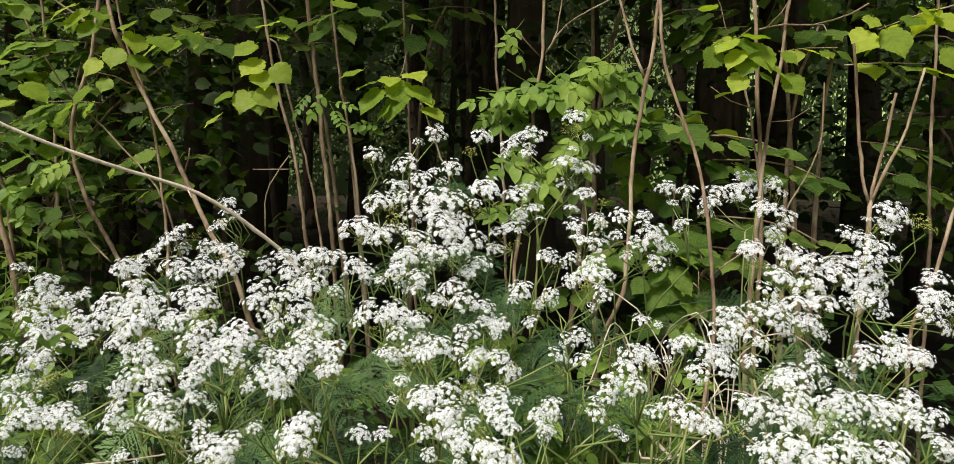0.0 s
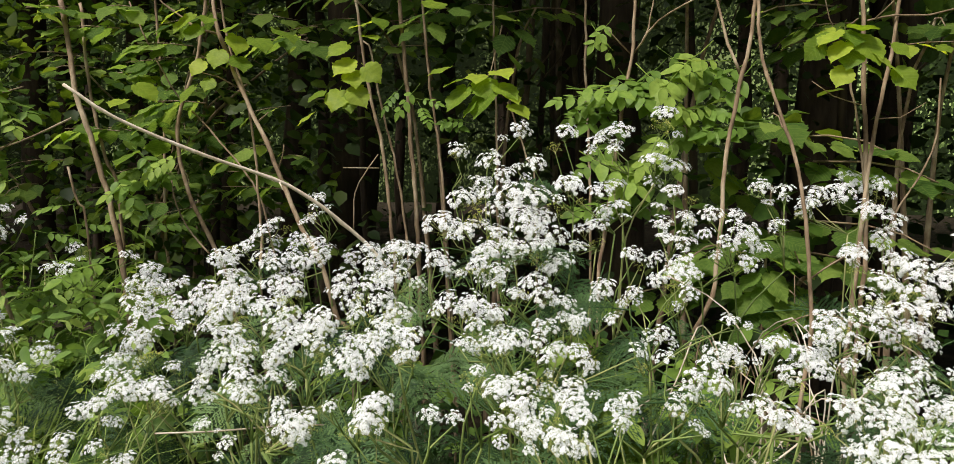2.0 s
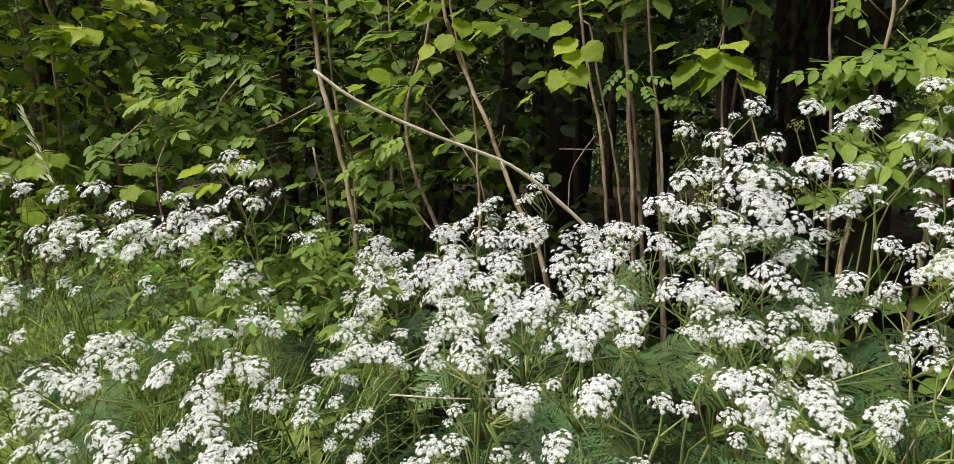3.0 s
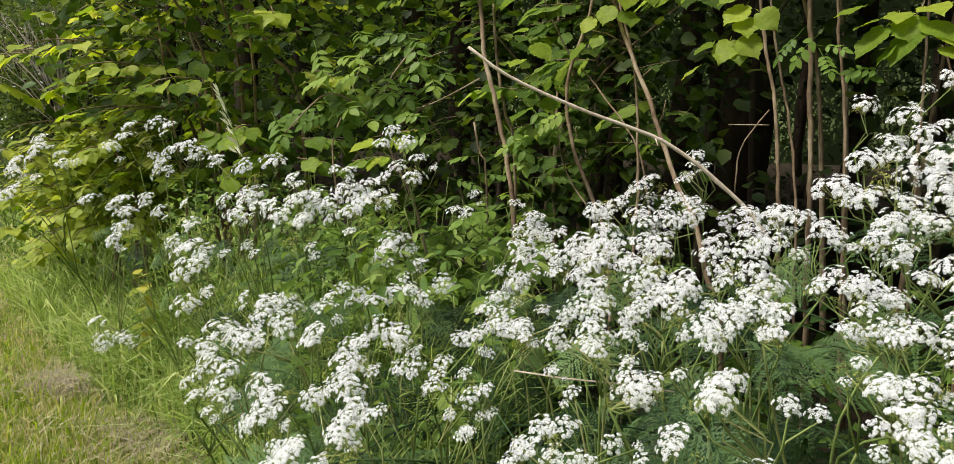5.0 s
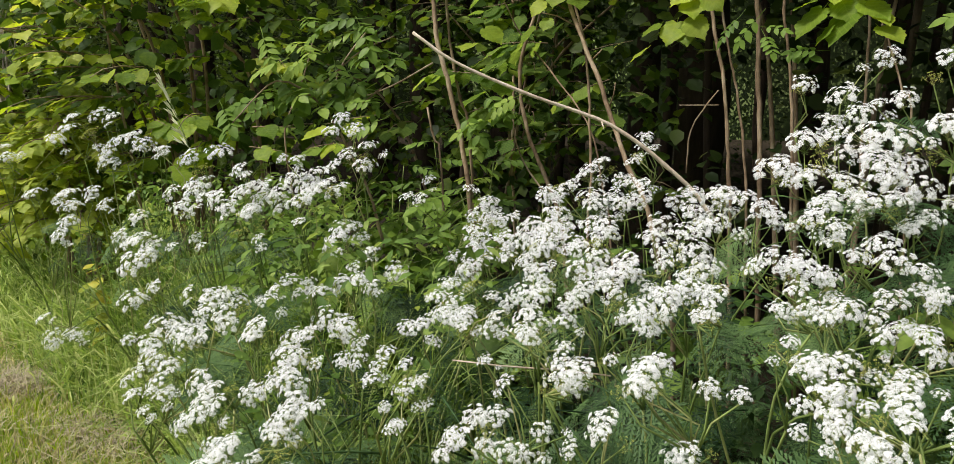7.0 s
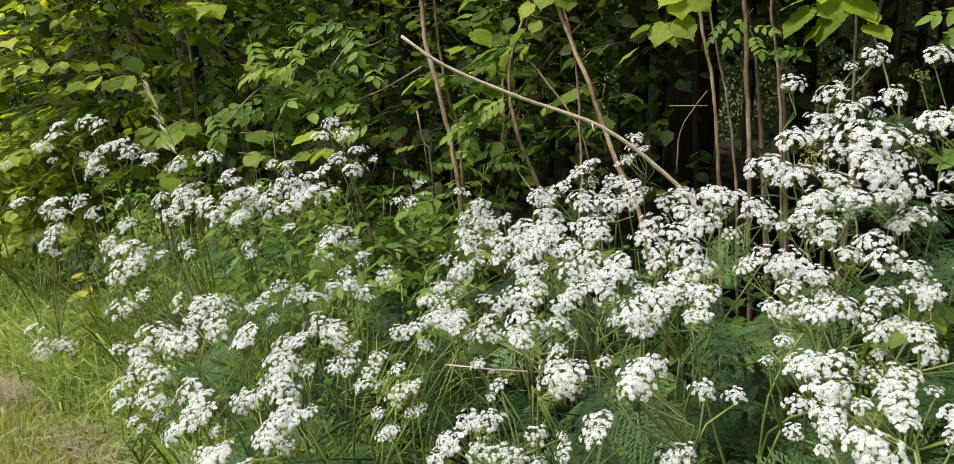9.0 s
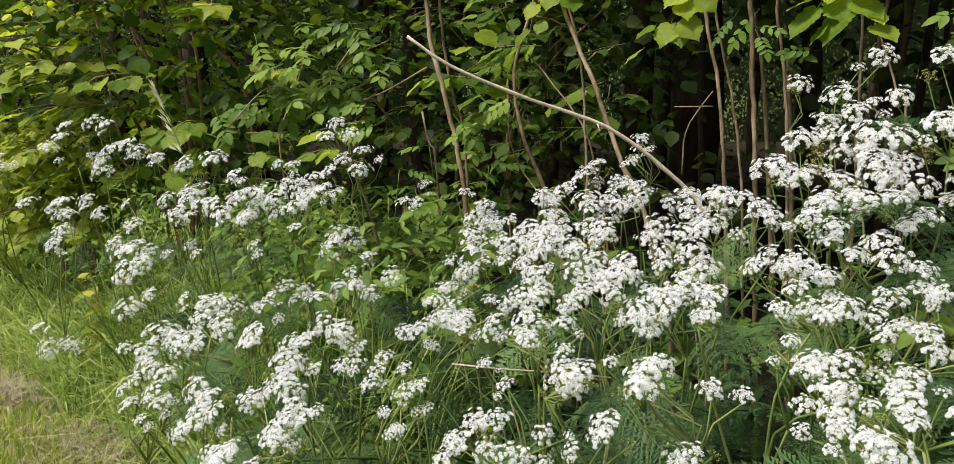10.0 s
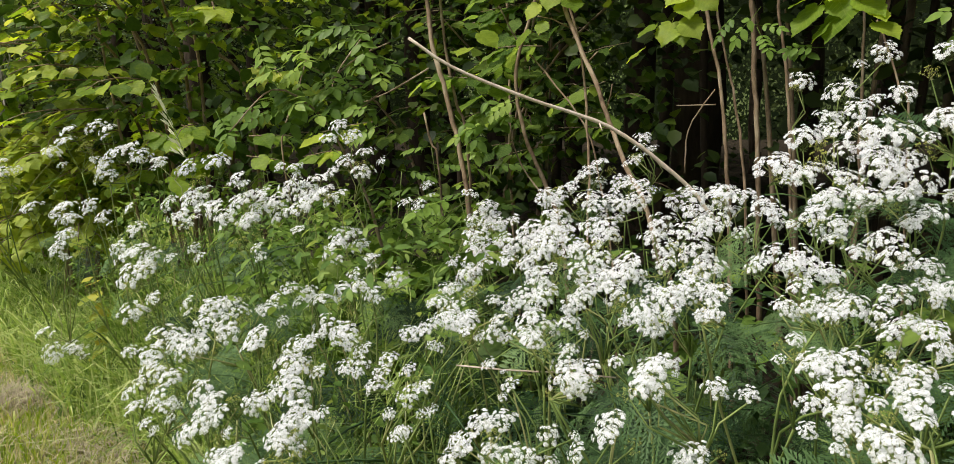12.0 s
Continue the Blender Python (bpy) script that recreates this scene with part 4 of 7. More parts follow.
shoot("fallen_branch", "pale broken branch lying slantwise over the flowers", [
    ([(-1.228, 1.686, 1.597), (-1.127, 1.736, 1.519), (-0.968, 1.824, 1.438), (-0.826, 1.907, 1.382), (-0.754, 1.946, 1.346), (-0.680, 1.981, 1.292), (-0.621, 2.008, 1.241), (-0.561, 2.034, 1.183), (-0.485, 2.062, 1.085)], 0.0064, 0.0086),
    ([(-0.769, 1.924, 1.355), (-0.754, 1.906, 1.336)], 0.0033, 0.0016)])
shoot("hazel_sapling", "thin slanting dead stem", [
    ([(-1.868, 2.986, 2.090), (-1.769, 2.946, 1.917), (-1.623, 2.901, 1.698), (-1.539, 2.871, 1.625), (-1.385, 2.834, 1.482), (-1.221, 2.793, 1.294), (-1.153, 2.751, 1.109), (-1.074, 2.701, 0.835), (-1.044, 2.731, 0.000)], 0.0049, 0.0070)])
shoot("hazel_sapling", "thin brown upright hazel stem", [
    ([(-1.375, 2.792, 2.160), (-1.310, 2.746, 1.885), (-1.234, 2.710, 1.704), (-1.181, 2.674, 1.524), (-1.151, 2.638, 1.347), (-1.122, 2.598, 1.128), (-1.104, 2.553, 0.869), (-1.074, 2.583, 0.000)], 0.0068, 0.0099)])
shoot("hazel_sapling", "brown upright hazel stem with bright drooping leaves", [
    ([(-0.932, 3.124, 2.245), (-0.895, 3.088, 2.089), (-0.852, 3.044, 1.859), (-0.796, 3.000, 1.634), (-0.741, 2.961, 1.434), (-0.699, 2.913, 1.165), (-0.665, 2.865, 0.898), (-0.631, 2.899, 0.000)], 0.0093, 0.0135),
    ([(-0.893, 3.150, 1.949), (-0.847, 3.124, 1.921), (-0.776, 3.070, 1.637), (-0.707, 3.023, 1.409), (-0.651, 2.971, 1.133), (-0.620, 2.922, 0.887), (-0.586, 2.956, 0.000)], 0.0065, 0.0100),
    ([(-0.837, 2.833, 1.135), (-0.838, 2.869, 1.291), (-0.788, 2.899, 1.399), (-0.754, 2.924, 1.447)], 0.0048, 0.0036),
    ([(-0.921, 2.975, 1.390), (-0.846, 2.975, 1.390), (-0.764, 2.975, 1.390)], 0.0025, 0.0038)],
    leaves=[(-0.809, 2.534, 1.629, 0.101), (-0.714, 2.536, 1.650, 0.097), (-0.756, 2.533, 1.621, 0.089), (-0.920, 2.527, 1.566, 0.080), (-0.682, 2.558, 1.856, 0.095), (-0.725, 2.563, 1.898, 0.095), (-0.651, 2.564, 1.908, 0.084), (-0.745, 2.542, 1.709, 0.097), (-0.678, 2.544, 1.726, 0.089), (-0.809, 2.554, 1.818, 0.089), (-0.788, 2.547, 1.751, 0.097), (-0.882, 2.536, 1.646, 0.072)])
shoot("hazel_sapling", "tall brown hazel stem among the wood edge shoots", [
    ([(-0.743, 3.231, 2.273), (-0.732, 3.201, 2.113), (-0.689, 3.153, 1.772), (-0.660, 3.113, 1.512), (-0.618, 3.061, 1.150), (-0.598, 3.019, 0.869), (-0.560, 3.056, 0.000)], 0.0131, 0.0168)],
    leaves=[(-0.534, 2.669, 1.949, 0.110), (-0.457, 2.662, 1.883, 0.101), (-0.490, 2.673, 1.992, 0.110), (-0.578, 2.660, 1.872, 0.099), (-0.381, 2.670, 1.960, 0.099)])
shoot("hazel_sapling", "slim reddish hazel stem with a fan of broad leaves", [
    ([(-0.621, 3.127, 2.245), (-0.596, 3.074, 1.988), (-0.561, 3.021, 1.734), (-0.511, 2.970, 1.484), (-0.477, 2.918, 1.239), (-0.448, 2.856, 0.900), (-0.410, 2.894, 0.000)], 0.0077, 0.0098),
    ([(-0.265, 3.100, 1.992), (-0.290, 2.955, 1.824), (-0.313, 2.814, 1.691)], 0.0050, 0.0035),
    ([(-0.218, 2.810, 1.649), (-0.182, 2.800, 1.564), (-0.136, 2.787, 1.435), (-0.101, 2.769, 1.273), (-0.063, 2.807, 0.000)], 0.0047, 0.0071)],
    leaves=[(-0.332, 2.251, 1.615, 0.097), (-0.291, 2.247, 1.578, 0.079), (-0.254, 2.249, 1.602, 0.112), (-0.240, 2.254, 1.643, 0.094), (-0.190, 2.259, 1.695, 0.079), (-0.171, 2.253, 1.634, 0.086), (-0.130, 2.246, 1.574, 0.082), (-0.152, 2.250, 1.613, 0.060), (-0.269, 2.257, 1.677, 0.086), (-0.343, 2.256, 1.662, 0.086), (-0.390, 2.260, 1.699, 0.075), (-0.351, 2.972, 1.970, 0.117), (-0.229, 2.975, 1.995, 0.113), (-0.253, 2.964, 1.892, 0.117), (-0.156, 2.967, 1.922, 0.108), (-0.204, 2.957, 1.824, 0.108)],
    sprigs=[(-0.358, 2.243, 1.541, 0.140), (-0.540, 2.249, 1.596, 0.131), (-0.418, 2.248, 1.587, 0.112)])
shoot("ash_sapling", "slender grey sapling with feathered leaves", [
    ([(0.239, 2.585, 2.108), (0.233, 2.546, 1.977), (0.220, 2.499, 1.777), (0.198, 2.462, 1.661), (0.175, 2.413, 1.438), (0.134, 2.358, 1.159), (0.123, 2.308, 0.925), (0.153, 2.338, 0.000)], 0.0084, 0.0099),
    ([(0.222, 2.520, 1.779), (0.182, 2.488, 1.815), (0.145, 2.457, 1.850)], 0.0042, 0.0030),
    ([(0.226, 2.520, 1.786), (0.249, 2.481, 1.814), (0.295, 2.445, 1.878), (0.428, 2.409, 1.949), (0.536, 2.374, 2.017)], 0.0052, 0.0029),
    ([(0.309, 2.578, 2.046), (0.276, 2.545, 1.875), (0.228, 2.520, 1.786)], 0.0032, 0.0042)],
    sprigs=[(0.083, 2.394, 1.636, 0.189), (0.168, 2.393, 1.626, 0.179), (0.123, 2.390, 1.600, 0.169), (0.312, 2.393, 1.626, 0.189), (0.411, 2.384, 1.547, 0.189), (0.431, 2.400, 1.696, 0.219), (0.481, 2.392, 1.626, 0.179), (0.381, 2.401, 1.705, 0.179), (0.262, 2.396, 1.656, 0.179), (0.451, 2.386, 1.567, 0.169), (0.143, 2.371, 1.428, 0.179), (0.232, 2.373, 1.448, 0.179), (0.292, 2.367, 1.389, 0.179), (0.077, 2.356, 1.280, 0.159), (0.242, 2.358, 1.299, 0.159), (0.352, 2.378, 1.488, 0.169), (0.173, 2.366, 1.379, 0.159), (0.491, 2.400, 1.696, 0.169), (0.112, 2.415, 1.834, 0.119), (0.013, 2.391, 1.616, 0.139)])
shoot("hazel_sapling", "thin dead pole in the shade", [
    ([(0.072, 3.096, 2.190), (0.079, 3.044, 1.934), (0.086, 2.995, 1.707), (0.103, 2.943, 1.460), (0.114, 2.879, 1.095), (0.144, 2.909, 0.000)], 0.0076, 0.0098)])
shoot("hazel_sapling", "forked grey hazel stem leaning over the flowers", [
    ([(0.552, 2.223, 2.016), (0.539, 2.200, 1.906), (0.523, 2.177, 1.796), (0.494, 2.149, 1.635), (0.460, 2.120, 1.475), (0.448, 2.092, 1.317), (0.425, 2.053, 1.055), (0.371, 2.031, 0.953), (0.351, 2.011, 0.869), (0.375, 1.994, 0.812), (0.405, 2.024, 0.000)], 0.0082, 0.0112),
    ([(0.402, 2.273, 2.011), (0.436, 2.246, 1.915), (0.469, 2.213, 1.766), (0.505, 2.187, 1.677)], 0.0046, 0.0073)],
    leaves=[(0.478, 2.516, 1.469, 0.089), (0.503, 2.510, 1.406, 0.089), (0.541, 2.503, 1.343, 0.095), (0.457, 2.521, 1.511, 0.084), (0.647, 2.496, 1.280, 0.105), (0.583, 2.504, 1.354, 0.095)])
shoot("hazel_sapling", "bent reddish-grey hazel stem", [
    ([(0.527, 2.120, 1.990), (0.513, 2.076, 1.880), (0.514, 2.030, 1.740), (0.539, 1.984, 1.604), (0.579, 1.939, 1.473), (0.597, 1.895, 1.361), (0.605, 1.846, 1.191), (0.601, 1.792, 0.980), (0.573, 1.745, 0.837), (0.603, 1.775, 0.000)], 0.0069, 0.0084),
    ([(0.617, 1.877, 1.130), (0.652, 1.880, 1.162), (0.700, 1.884, 1.194)], 0.0032, 0.0024),
    ([(0.615, 1.876, 1.122), (0.577, 1.854, 1.148), (0.570, 1.822, 1.084)], 0.0024, 0.0016)],
    leaves=[(0.672, 2.163, 0.982, 0.108), (0.634, 2.172, 1.066, 0.093), (0.588, 2.168, 1.029, 0.089), (0.542, 2.166, 1.011, 0.085), (0.551, 2.161, 0.963, 0.071), (0.644, 2.178, 1.129, 0.085), (0.569, 2.182, 1.159, 0.085), (0.536, 2.178, 1.122, 0.093), (0.681, 2.185, 1.190, 0.082), (0.514, 2.184, 1.177, 0.082), (0.606, 2.187, 1.208, 0.085), (0.699, 2.178, 1.125, 0.078), (0.607, 2.160, 0.959, 0.082), (0.495, 2.170, 1.052, 0.074), (0.551, 2.173, 1.079, 0.085), (0.635, 2.155, 0.913, 0.074), (0.514, 2.155, 0.913, 0.067)])
shoot("hazel_sapling", "clump of straight hazel shoots with broad leaves", [
    ([(0.809, 2.171, 2.003), (0.801, 2.139, 1.893), (0.802, 2.091, 1.630), (0.803, 2.043, 1.372), (0.792, 1.991, 1.067), (0.771, 1.950, 0.870), (0.801, 1.980, 0.000)], 0.0089, 0.0101),
    ([(0.758, 2.088, 1.698), (0.776, 2.075, 1.578), (0.795, 2.061, 1.440), (0.804, 2.052, 1.354)], 0.0043, 0.0061),
    ([(0.915, 2.171, 2.004), (0.902, 2.143, 1.894), (0.874, 2.107, 1.717), (0.833, 2.072, 1.543), (0.804, 2.039, 1.389), (0.769, 1.988, 1.068), (0.746, 1.950, 0.870), (0.776, 1.980, 0.000)], 0.0071, 0.0110),
    ] + [
    ([(0.803, 2.100, 1.805), (0.881, 2.114, 1.821), (0.974, 2.127, 1.823), (1.086, 2.143, 1.857), (1.145, 2.159, 1.889)], 0.0043, 0.0035),
    ([(0.790, 2.076, 1.581), (0.712, 2.053, 1.601), (0.649, 2.032, 1.638)], 0.0026, 0.0017),
    ([(0.828, 2.072, 1.543), (0.893, 2.072, 1.547), (0.954, 2.076, 1.586)], 0.0026, 0.0017),
    ([(0.824, 2.100, 1.810), (0.857, 2.079, 1.848), (0.888, 2.061, 1.910)], 0.0035, 0.0025),
    ([(0.762, 2.049, 1.801), (0.705, 2.027, 1.756), (0.666, 2.021, 1.853), (0.636, 2.011, 1.915)], 0.0025, 0.0016)],
    leaves=[(0.626, 1.958, 1.706, 0.081), (0.683, 1.959, 1.708, 0.087), (0.759, 1.959, 1.708, 0.104), (0.748, 1.964, 1.763, 0.071), (0.659, 1.963, 1.746, 0.075), (0.715, 1.962, 1.738, 0.081), (0.796, 1.956, 1.685, 0.071), (0.837, 1.958, 1.706, 0.065), (0.821, 1.953, 1.656, 0.052), (0.848, 1.951, 1.634, 0.068), (0.691, 1.951, 1.639, 0.062), (0.775, 1.953, 1.653, 0.058), (0.715, 1.956, 1.682, 0.065), (0.610, 1.973, 1.840, 0.071), (0.650, 1.962, 1.738, 0.058)])
shoot("hazel_sapling", "three-pronged cut hazel stool with pale stubs", [
    ([(1.110, 2.169, 1.792), (1.114, 2.145, 1.635), (1.123, 2.118, 1.440), (1.142, 2.097, 1.308)], 0.0063, 0.0080),
    ([(1.225, 2.131, 1.630), (1.190, 2.117, 1.493), (1.163, 2.105, 1.387), (1.146, 2.097, 1.308)], 0.0062, 0.0080),
    ([(1.276, 2.088, 1.695), (1.232, 2.087, 1.527), (1.181, 2.090, 1.405), (1.146, 2.097, 1.308)], 0.0052, 0.0080),
    ([(1.146, 2.098, 1.317), (1.128, 2.068, 1.195), (1.102, 2.033, 1.024), (1.076, 1.998, 0.856), (1.106, 2.028, 0.000)], 0.0106, 0.0121)],
    leaves=[(1.196, 2.096, 1.767, 0.111), (1.122, 2.102, 1.825, 0.073), (1.084, 2.098, 1.788, 0.069), (1.353, 2.090, 1.719, 0.076), (1.291, 2.105, 1.853, 0.086), (1.352, 2.101, 1.819, 0.086)])
shoot("hazel_sapling", "thin curved dead twig", [
    ([(1.109, 2.338, 1.680), (1.090, 2.300, 1.516), (1.052, 2.270, 1.420), (0.976, 2.238, 1.308), (0.930, 2.208, 1.216), (0.913, 2.168, 1.033), (0.943, 2.198, 0.000)], 0.0039, 0.0056)])
shoot("hazel_sapling", "slanting brown shoot among the flowers", [
    ([(1.344, 2.000, 1.340), (1.316, 1.982, 1.291), (1.244, 1.948, 1.093), (1.187, 1.924, 0.980), (1.163, 1.894, 0.819), (1.193, 1.924, 0.000)], 0.0076, 0.0090)])
shoot("fallen_branch", "bleached dead stalk curling near the ground", [
    ([(0.299, 1.300, 0.905), (0.307, 1.298, 0.886), (0.350, 1.297, 0.881), (0.396, 1.299, 0.897), (0.436, 1.303, 0.931)], 0.0034, 0.0028)])
shoot("fallen_branch", "brown rotting branch at the foot of the shoots", [
    ([(0.348, 1.850, 0.883), (0.375, 1.745, 0.837), (0.398, 1.642, 0.814), (0.442, 1.537, 0.771)], 0.0064, 0.0067)])
shoot("fallen_branch", "thin dry stalk lying across the leaves", [
    ([(-0.585, 0.990, 1.006), (-0.521, 1.033, 0.996), (-0.440, 1.086, 0.990), (-0.375, 1.129, 0.981)], 0.0019, 0.0019)])
shoot("hazel_sapling", "pair of brown stems in the wood edge", [
    ([(-2.053, 2.802, 2.056), (-1.991, 2.759, 1.858), (-1.932, 2.714, 1.665), (-1.839, 2.687, 1.424), (-1.750, 2.652, 1.163), (-1.672, 2.599, 0.857), (-1.642, 2.629, 0.000)], 0.0153, 0.0170),
    ([(-2.059, 2.935, 2.076), (-1.996, 2.875, 1.761), (-1.905, 2.835, 1.425), (-1.829, 2.808, 1.206), (-1.799, 2.838, 0.000)], 0.0100, 0.0111),
    ([(-1.803, 2.469, 1.385), (-1.768, 2.469, 1.248), (-1.735, 2.471, 1.124), (-1.705, 2.501, 0.000)], 0.0063, 0.0089),
    ([(-2.270, 2.441, 1.392), (-2.088, 2.585, 1.479), (-1.951, 2.700, 1.576)], 0.0040, 0.0067),
    ([(-2.268, 2.642, 1.744), (-2.312, 2.518, 1.594), (-2.309, 2.429, 1.459)], 0.0056, 0.0040)],
    leaves=[(-1.611, 2.508, 1.424, 0.122), (-1.68, 2.86, 1.461, 0.11), (-1.72, 2.80, 1.545, 0.11), (-1.64, 2.92, 1.522, 0.11), (-1.60, 2.85, 1.341, 0.11), (-1.69, 2.80, 1.340, 0.10), (-1.565, 2.601, 1.666, 0.122), (-1.644, 2.525, 1.629, 0.110)],
    sprigs=[(-1.611, 2.490, 1.339, 0.220), (-1.585, 2.534, 1.436, 0.220), (-1.582, 2.496, 1.255, 0.196), (-1.541, 2.558, 1.376, 0.196)])
shoot("elder_shrub", "young elder with arching feathered leaves", [
    ([(-1.888, 2.273, 0.822), (-1.912, 2.223, 1.053), (-1.970, 2.142, 1.275), (-2.016, 2.054, 1.418), (-2.085, 1.929, 1.486), (-2.143, 1.767, 1.337)], 0.0101, 0.0034),
    ([(-2.075, 2.110, 1.418), (-2.030, 2.169, 1.516), (-1.949, 2.261, 1.613), (-1.862, 2.346, 1.663)], 0.0061, 0.0037),
    ([(-2.330, 2.199, 0.992), (-2.384, 2.216, 1.285), (-2.347, 2.295, 1.499), (-2.328, 2.352, 1.685)], 0.0067, 0.0040),
    ([(-1.992, 2.165, 1.347), (-1.908, 2.182, 1.396), (-1.794, 2.233, 1.491)], 0.0049, 0.0035)],
    sprigs=[(-2.209, 1.848, 1.357, 0.213), (-2.169, 1.891, 1.393, 0.213), (-2.134, 1.941, 1.487, 0.260), (-2.103, 1.976, 1.522, 0.236), (-2.045, 2.017, 1.488, 0.260), (-2.034, 2.040, 1.546, 0.236), (-2.074, 1.980, 1.429, 0.213), (-1.995, 2.050, 1.442, 0.236), (-1.935, 2.107, 1.466, 0.236), (-1.915, 2.137, 1.524, 0.213), (-1.887, 2.143, 1.443, 0.213), (-2.184, 1.890, 1.451, 0.213), (-1.857, 2.179, 1.490, 0.213), (-1.945, 2.083, 1.396, 0.213), (-2.034, 2.006, 1.394, 0.236), (-2.007, 2.080, 1.628, 0.213), (-1.959, 2.132, 1.675, 0.213), (-1.874, 2.197, 1.641, 0.201), (-1.832, 2.221, 1.583, 0.189), (-1.915, 2.155, 1.606, 0.201), (-2.069, 2.043, 1.697, 0.213), (-2.133, 1.973, 1.627, 0.213), (-1.938, 2.076, 1.337, 0.189), (-1.860, 2.148, 1.362, 0.189)])
shoot("hazel_sapling", "shaded hazel with layered broad leaves at the wood edge", [
    ([(-2.197, 3.722, 2.396), (-2.152, 3.684, 2.035), (-2.106, 3.638, 1.611), (-2.075, 3.574, 1.007), (-2.039, 3.610, 0.000)], 0.0101, 0.0127)],
    leaves=fan(-2.04, 3.56, 2.01, 0.32, 0.20, 26, 0.151, -0) + fan(-2.12, 3.53, 1.67, 0.24, 0.18, 14, 0.140, -0) + fan(-2.12, 3.48, 1.26, 0.20, 0.18, 12, 0.124, -0) + fan(-1.62, 3.64, 1.58, 0.22, 0.18, 9, 0.133, -0) + fan(-1.39, 3.49, 1.98, 0.17, 0.14, 9, 0.132, -0) + fan(-1.45, 2.95, 1.90, 0.34, 0.13, 20, 0.115, 0) + fan(-1.80, 2.9, 1.55, 0.26, 0.20, 30, 0.112, 0) + fan(-1.70, 3.3, 1.42, 0.26, 0.18, 16, 0.11, 0) + fan(-1.95, 2.8, 1.95, 0.24, 0.14, 18, 0.112, 0))
shoot("hazel_sapling", "hazel shoot with broad fresh leaves overhead", [
    ([(-0.339, 3.350, 2.303), (-0.324, 3.316, 1.977), (-0.305, 3.275, 1.597), (-0.282, 3.216, 1.053), (-0.246, 3.252, 0.000)], 0.0068, 0.0102)],
    leaves=fan(-0.41, 3.70, 2.12, 0.28, 0.11, 9, 0.133, -0) + fan(-0.65, 3.50, 2.00, 0.17, 0.12, 6, 0.122, -0) + fan(-1.00, 3.50, 2.00, 0.14, 0.12, 6, 0.122, -0))
shoot("hazel_sapling", "tall hazel shoot with large overhanging leaves", [
    ([(1.606, 2.585, 2.110), (1.595, 2.558, 1.858), (1.575, 2.515, 1.460), (1.564, 2.470, 1.040), (1.594, 2.500, 0.000)], 0.0074, 0.0105)],
    leaves=fan(1.48, 2.93, 2.02, 0.29, 0.06, 12, 0.125, -0) + fan(1.32, 2.20, 1.78, 0.11, 0.08, 9, 0.112, -0) + fan(1.74, 2.81, 1.44, 0.12, 0.14, 10, 0.099, -0) + fan(1.07, 2.93, 2.02, 0.22, 0.06, 7, 0.115, -0) + fan(1.15, 2.45, 1.82, 0.12, 0.06, 4, 0.085, -0))
shoot("hazel_sapling", "low hazel growth with round shaded leaves", [
    ([(0.744, 2.704, 1.346), (0.719, 2.631, 1.126), (0.695, 2.558, 0.914), (0.725, 2.588, 0.000)], 0.0057, 0.0088)],
    leaves=fan(0.69, 2.74, 1.21, 0.14, 0.14, 10, 0.102, -0) + fan(1.66, 3.21, 1.33, 0.24, 0.16, 10, 0.097, -0))
shoot("hazel_sapling", "outer hazel shoots in fresh yellow-green leaf", [
    ([(-4.216, 2.469, 2.290), (-4.137, 2.441, 1.851), (-4.022, 2.428, 1.339), (-3.911, 2.419, 0.864), (-3.881, 2.449, 0.000)], 0.0093, 0.0148),
    ([(-3.636, 2.675, 2.184), (-3.481, 2.717, 1.766), (-3.310, 2.795, 1.453), (-3.280, 2.825, 0.000)], 0.0142, 0.0159)],
    leaves=fan(-4.35, 2.40, 1.92, 0.57, 0.19, 58, 0.092, 41) + fan(-4.62, 2.24, 1.60, 0.47, 0.16, 34, 0.09, 41) + fan(-3.79, 2.50, 1.64, 0.42, 0.25, 52, 0.09, 41) + fan(-3.19, 2.71, 1.78, 0.34, 0.24, 20, 0.094, 41) + fan(-2.47, 2.26, 1.21, 0.33, 0.14, 26, 0.095, 41) + fan(-3.08, 2.29, 1.31, 0.22, 0.12, 14, 0.094, 41) + fan(-4.28, 2.49, 2.01, 0.38, 0.09, 16, 0.106, 41))
shoot("hazel_sapling", "low spreading hazel shoot with pale leaves", [
    ([(-4.581, 1.982, 0.882), (-4.447, 2.196, 1.030), (-4.367, 2.364, 1.180), (-4.337, 2.394, 0.000)], 0.0057, 0.0097)],
    leaves=fan(-4.56, 2.02, 0.98, 0.32, 0.19, 64, 0.074, 41) + fan(-4.28, 2.16, 1.15, 0.26, 0.11, 34, 0.074, 41) + fan(-4.55, 1.85, 0.75, 0.19, 0.19, 24, 0.074, 41))

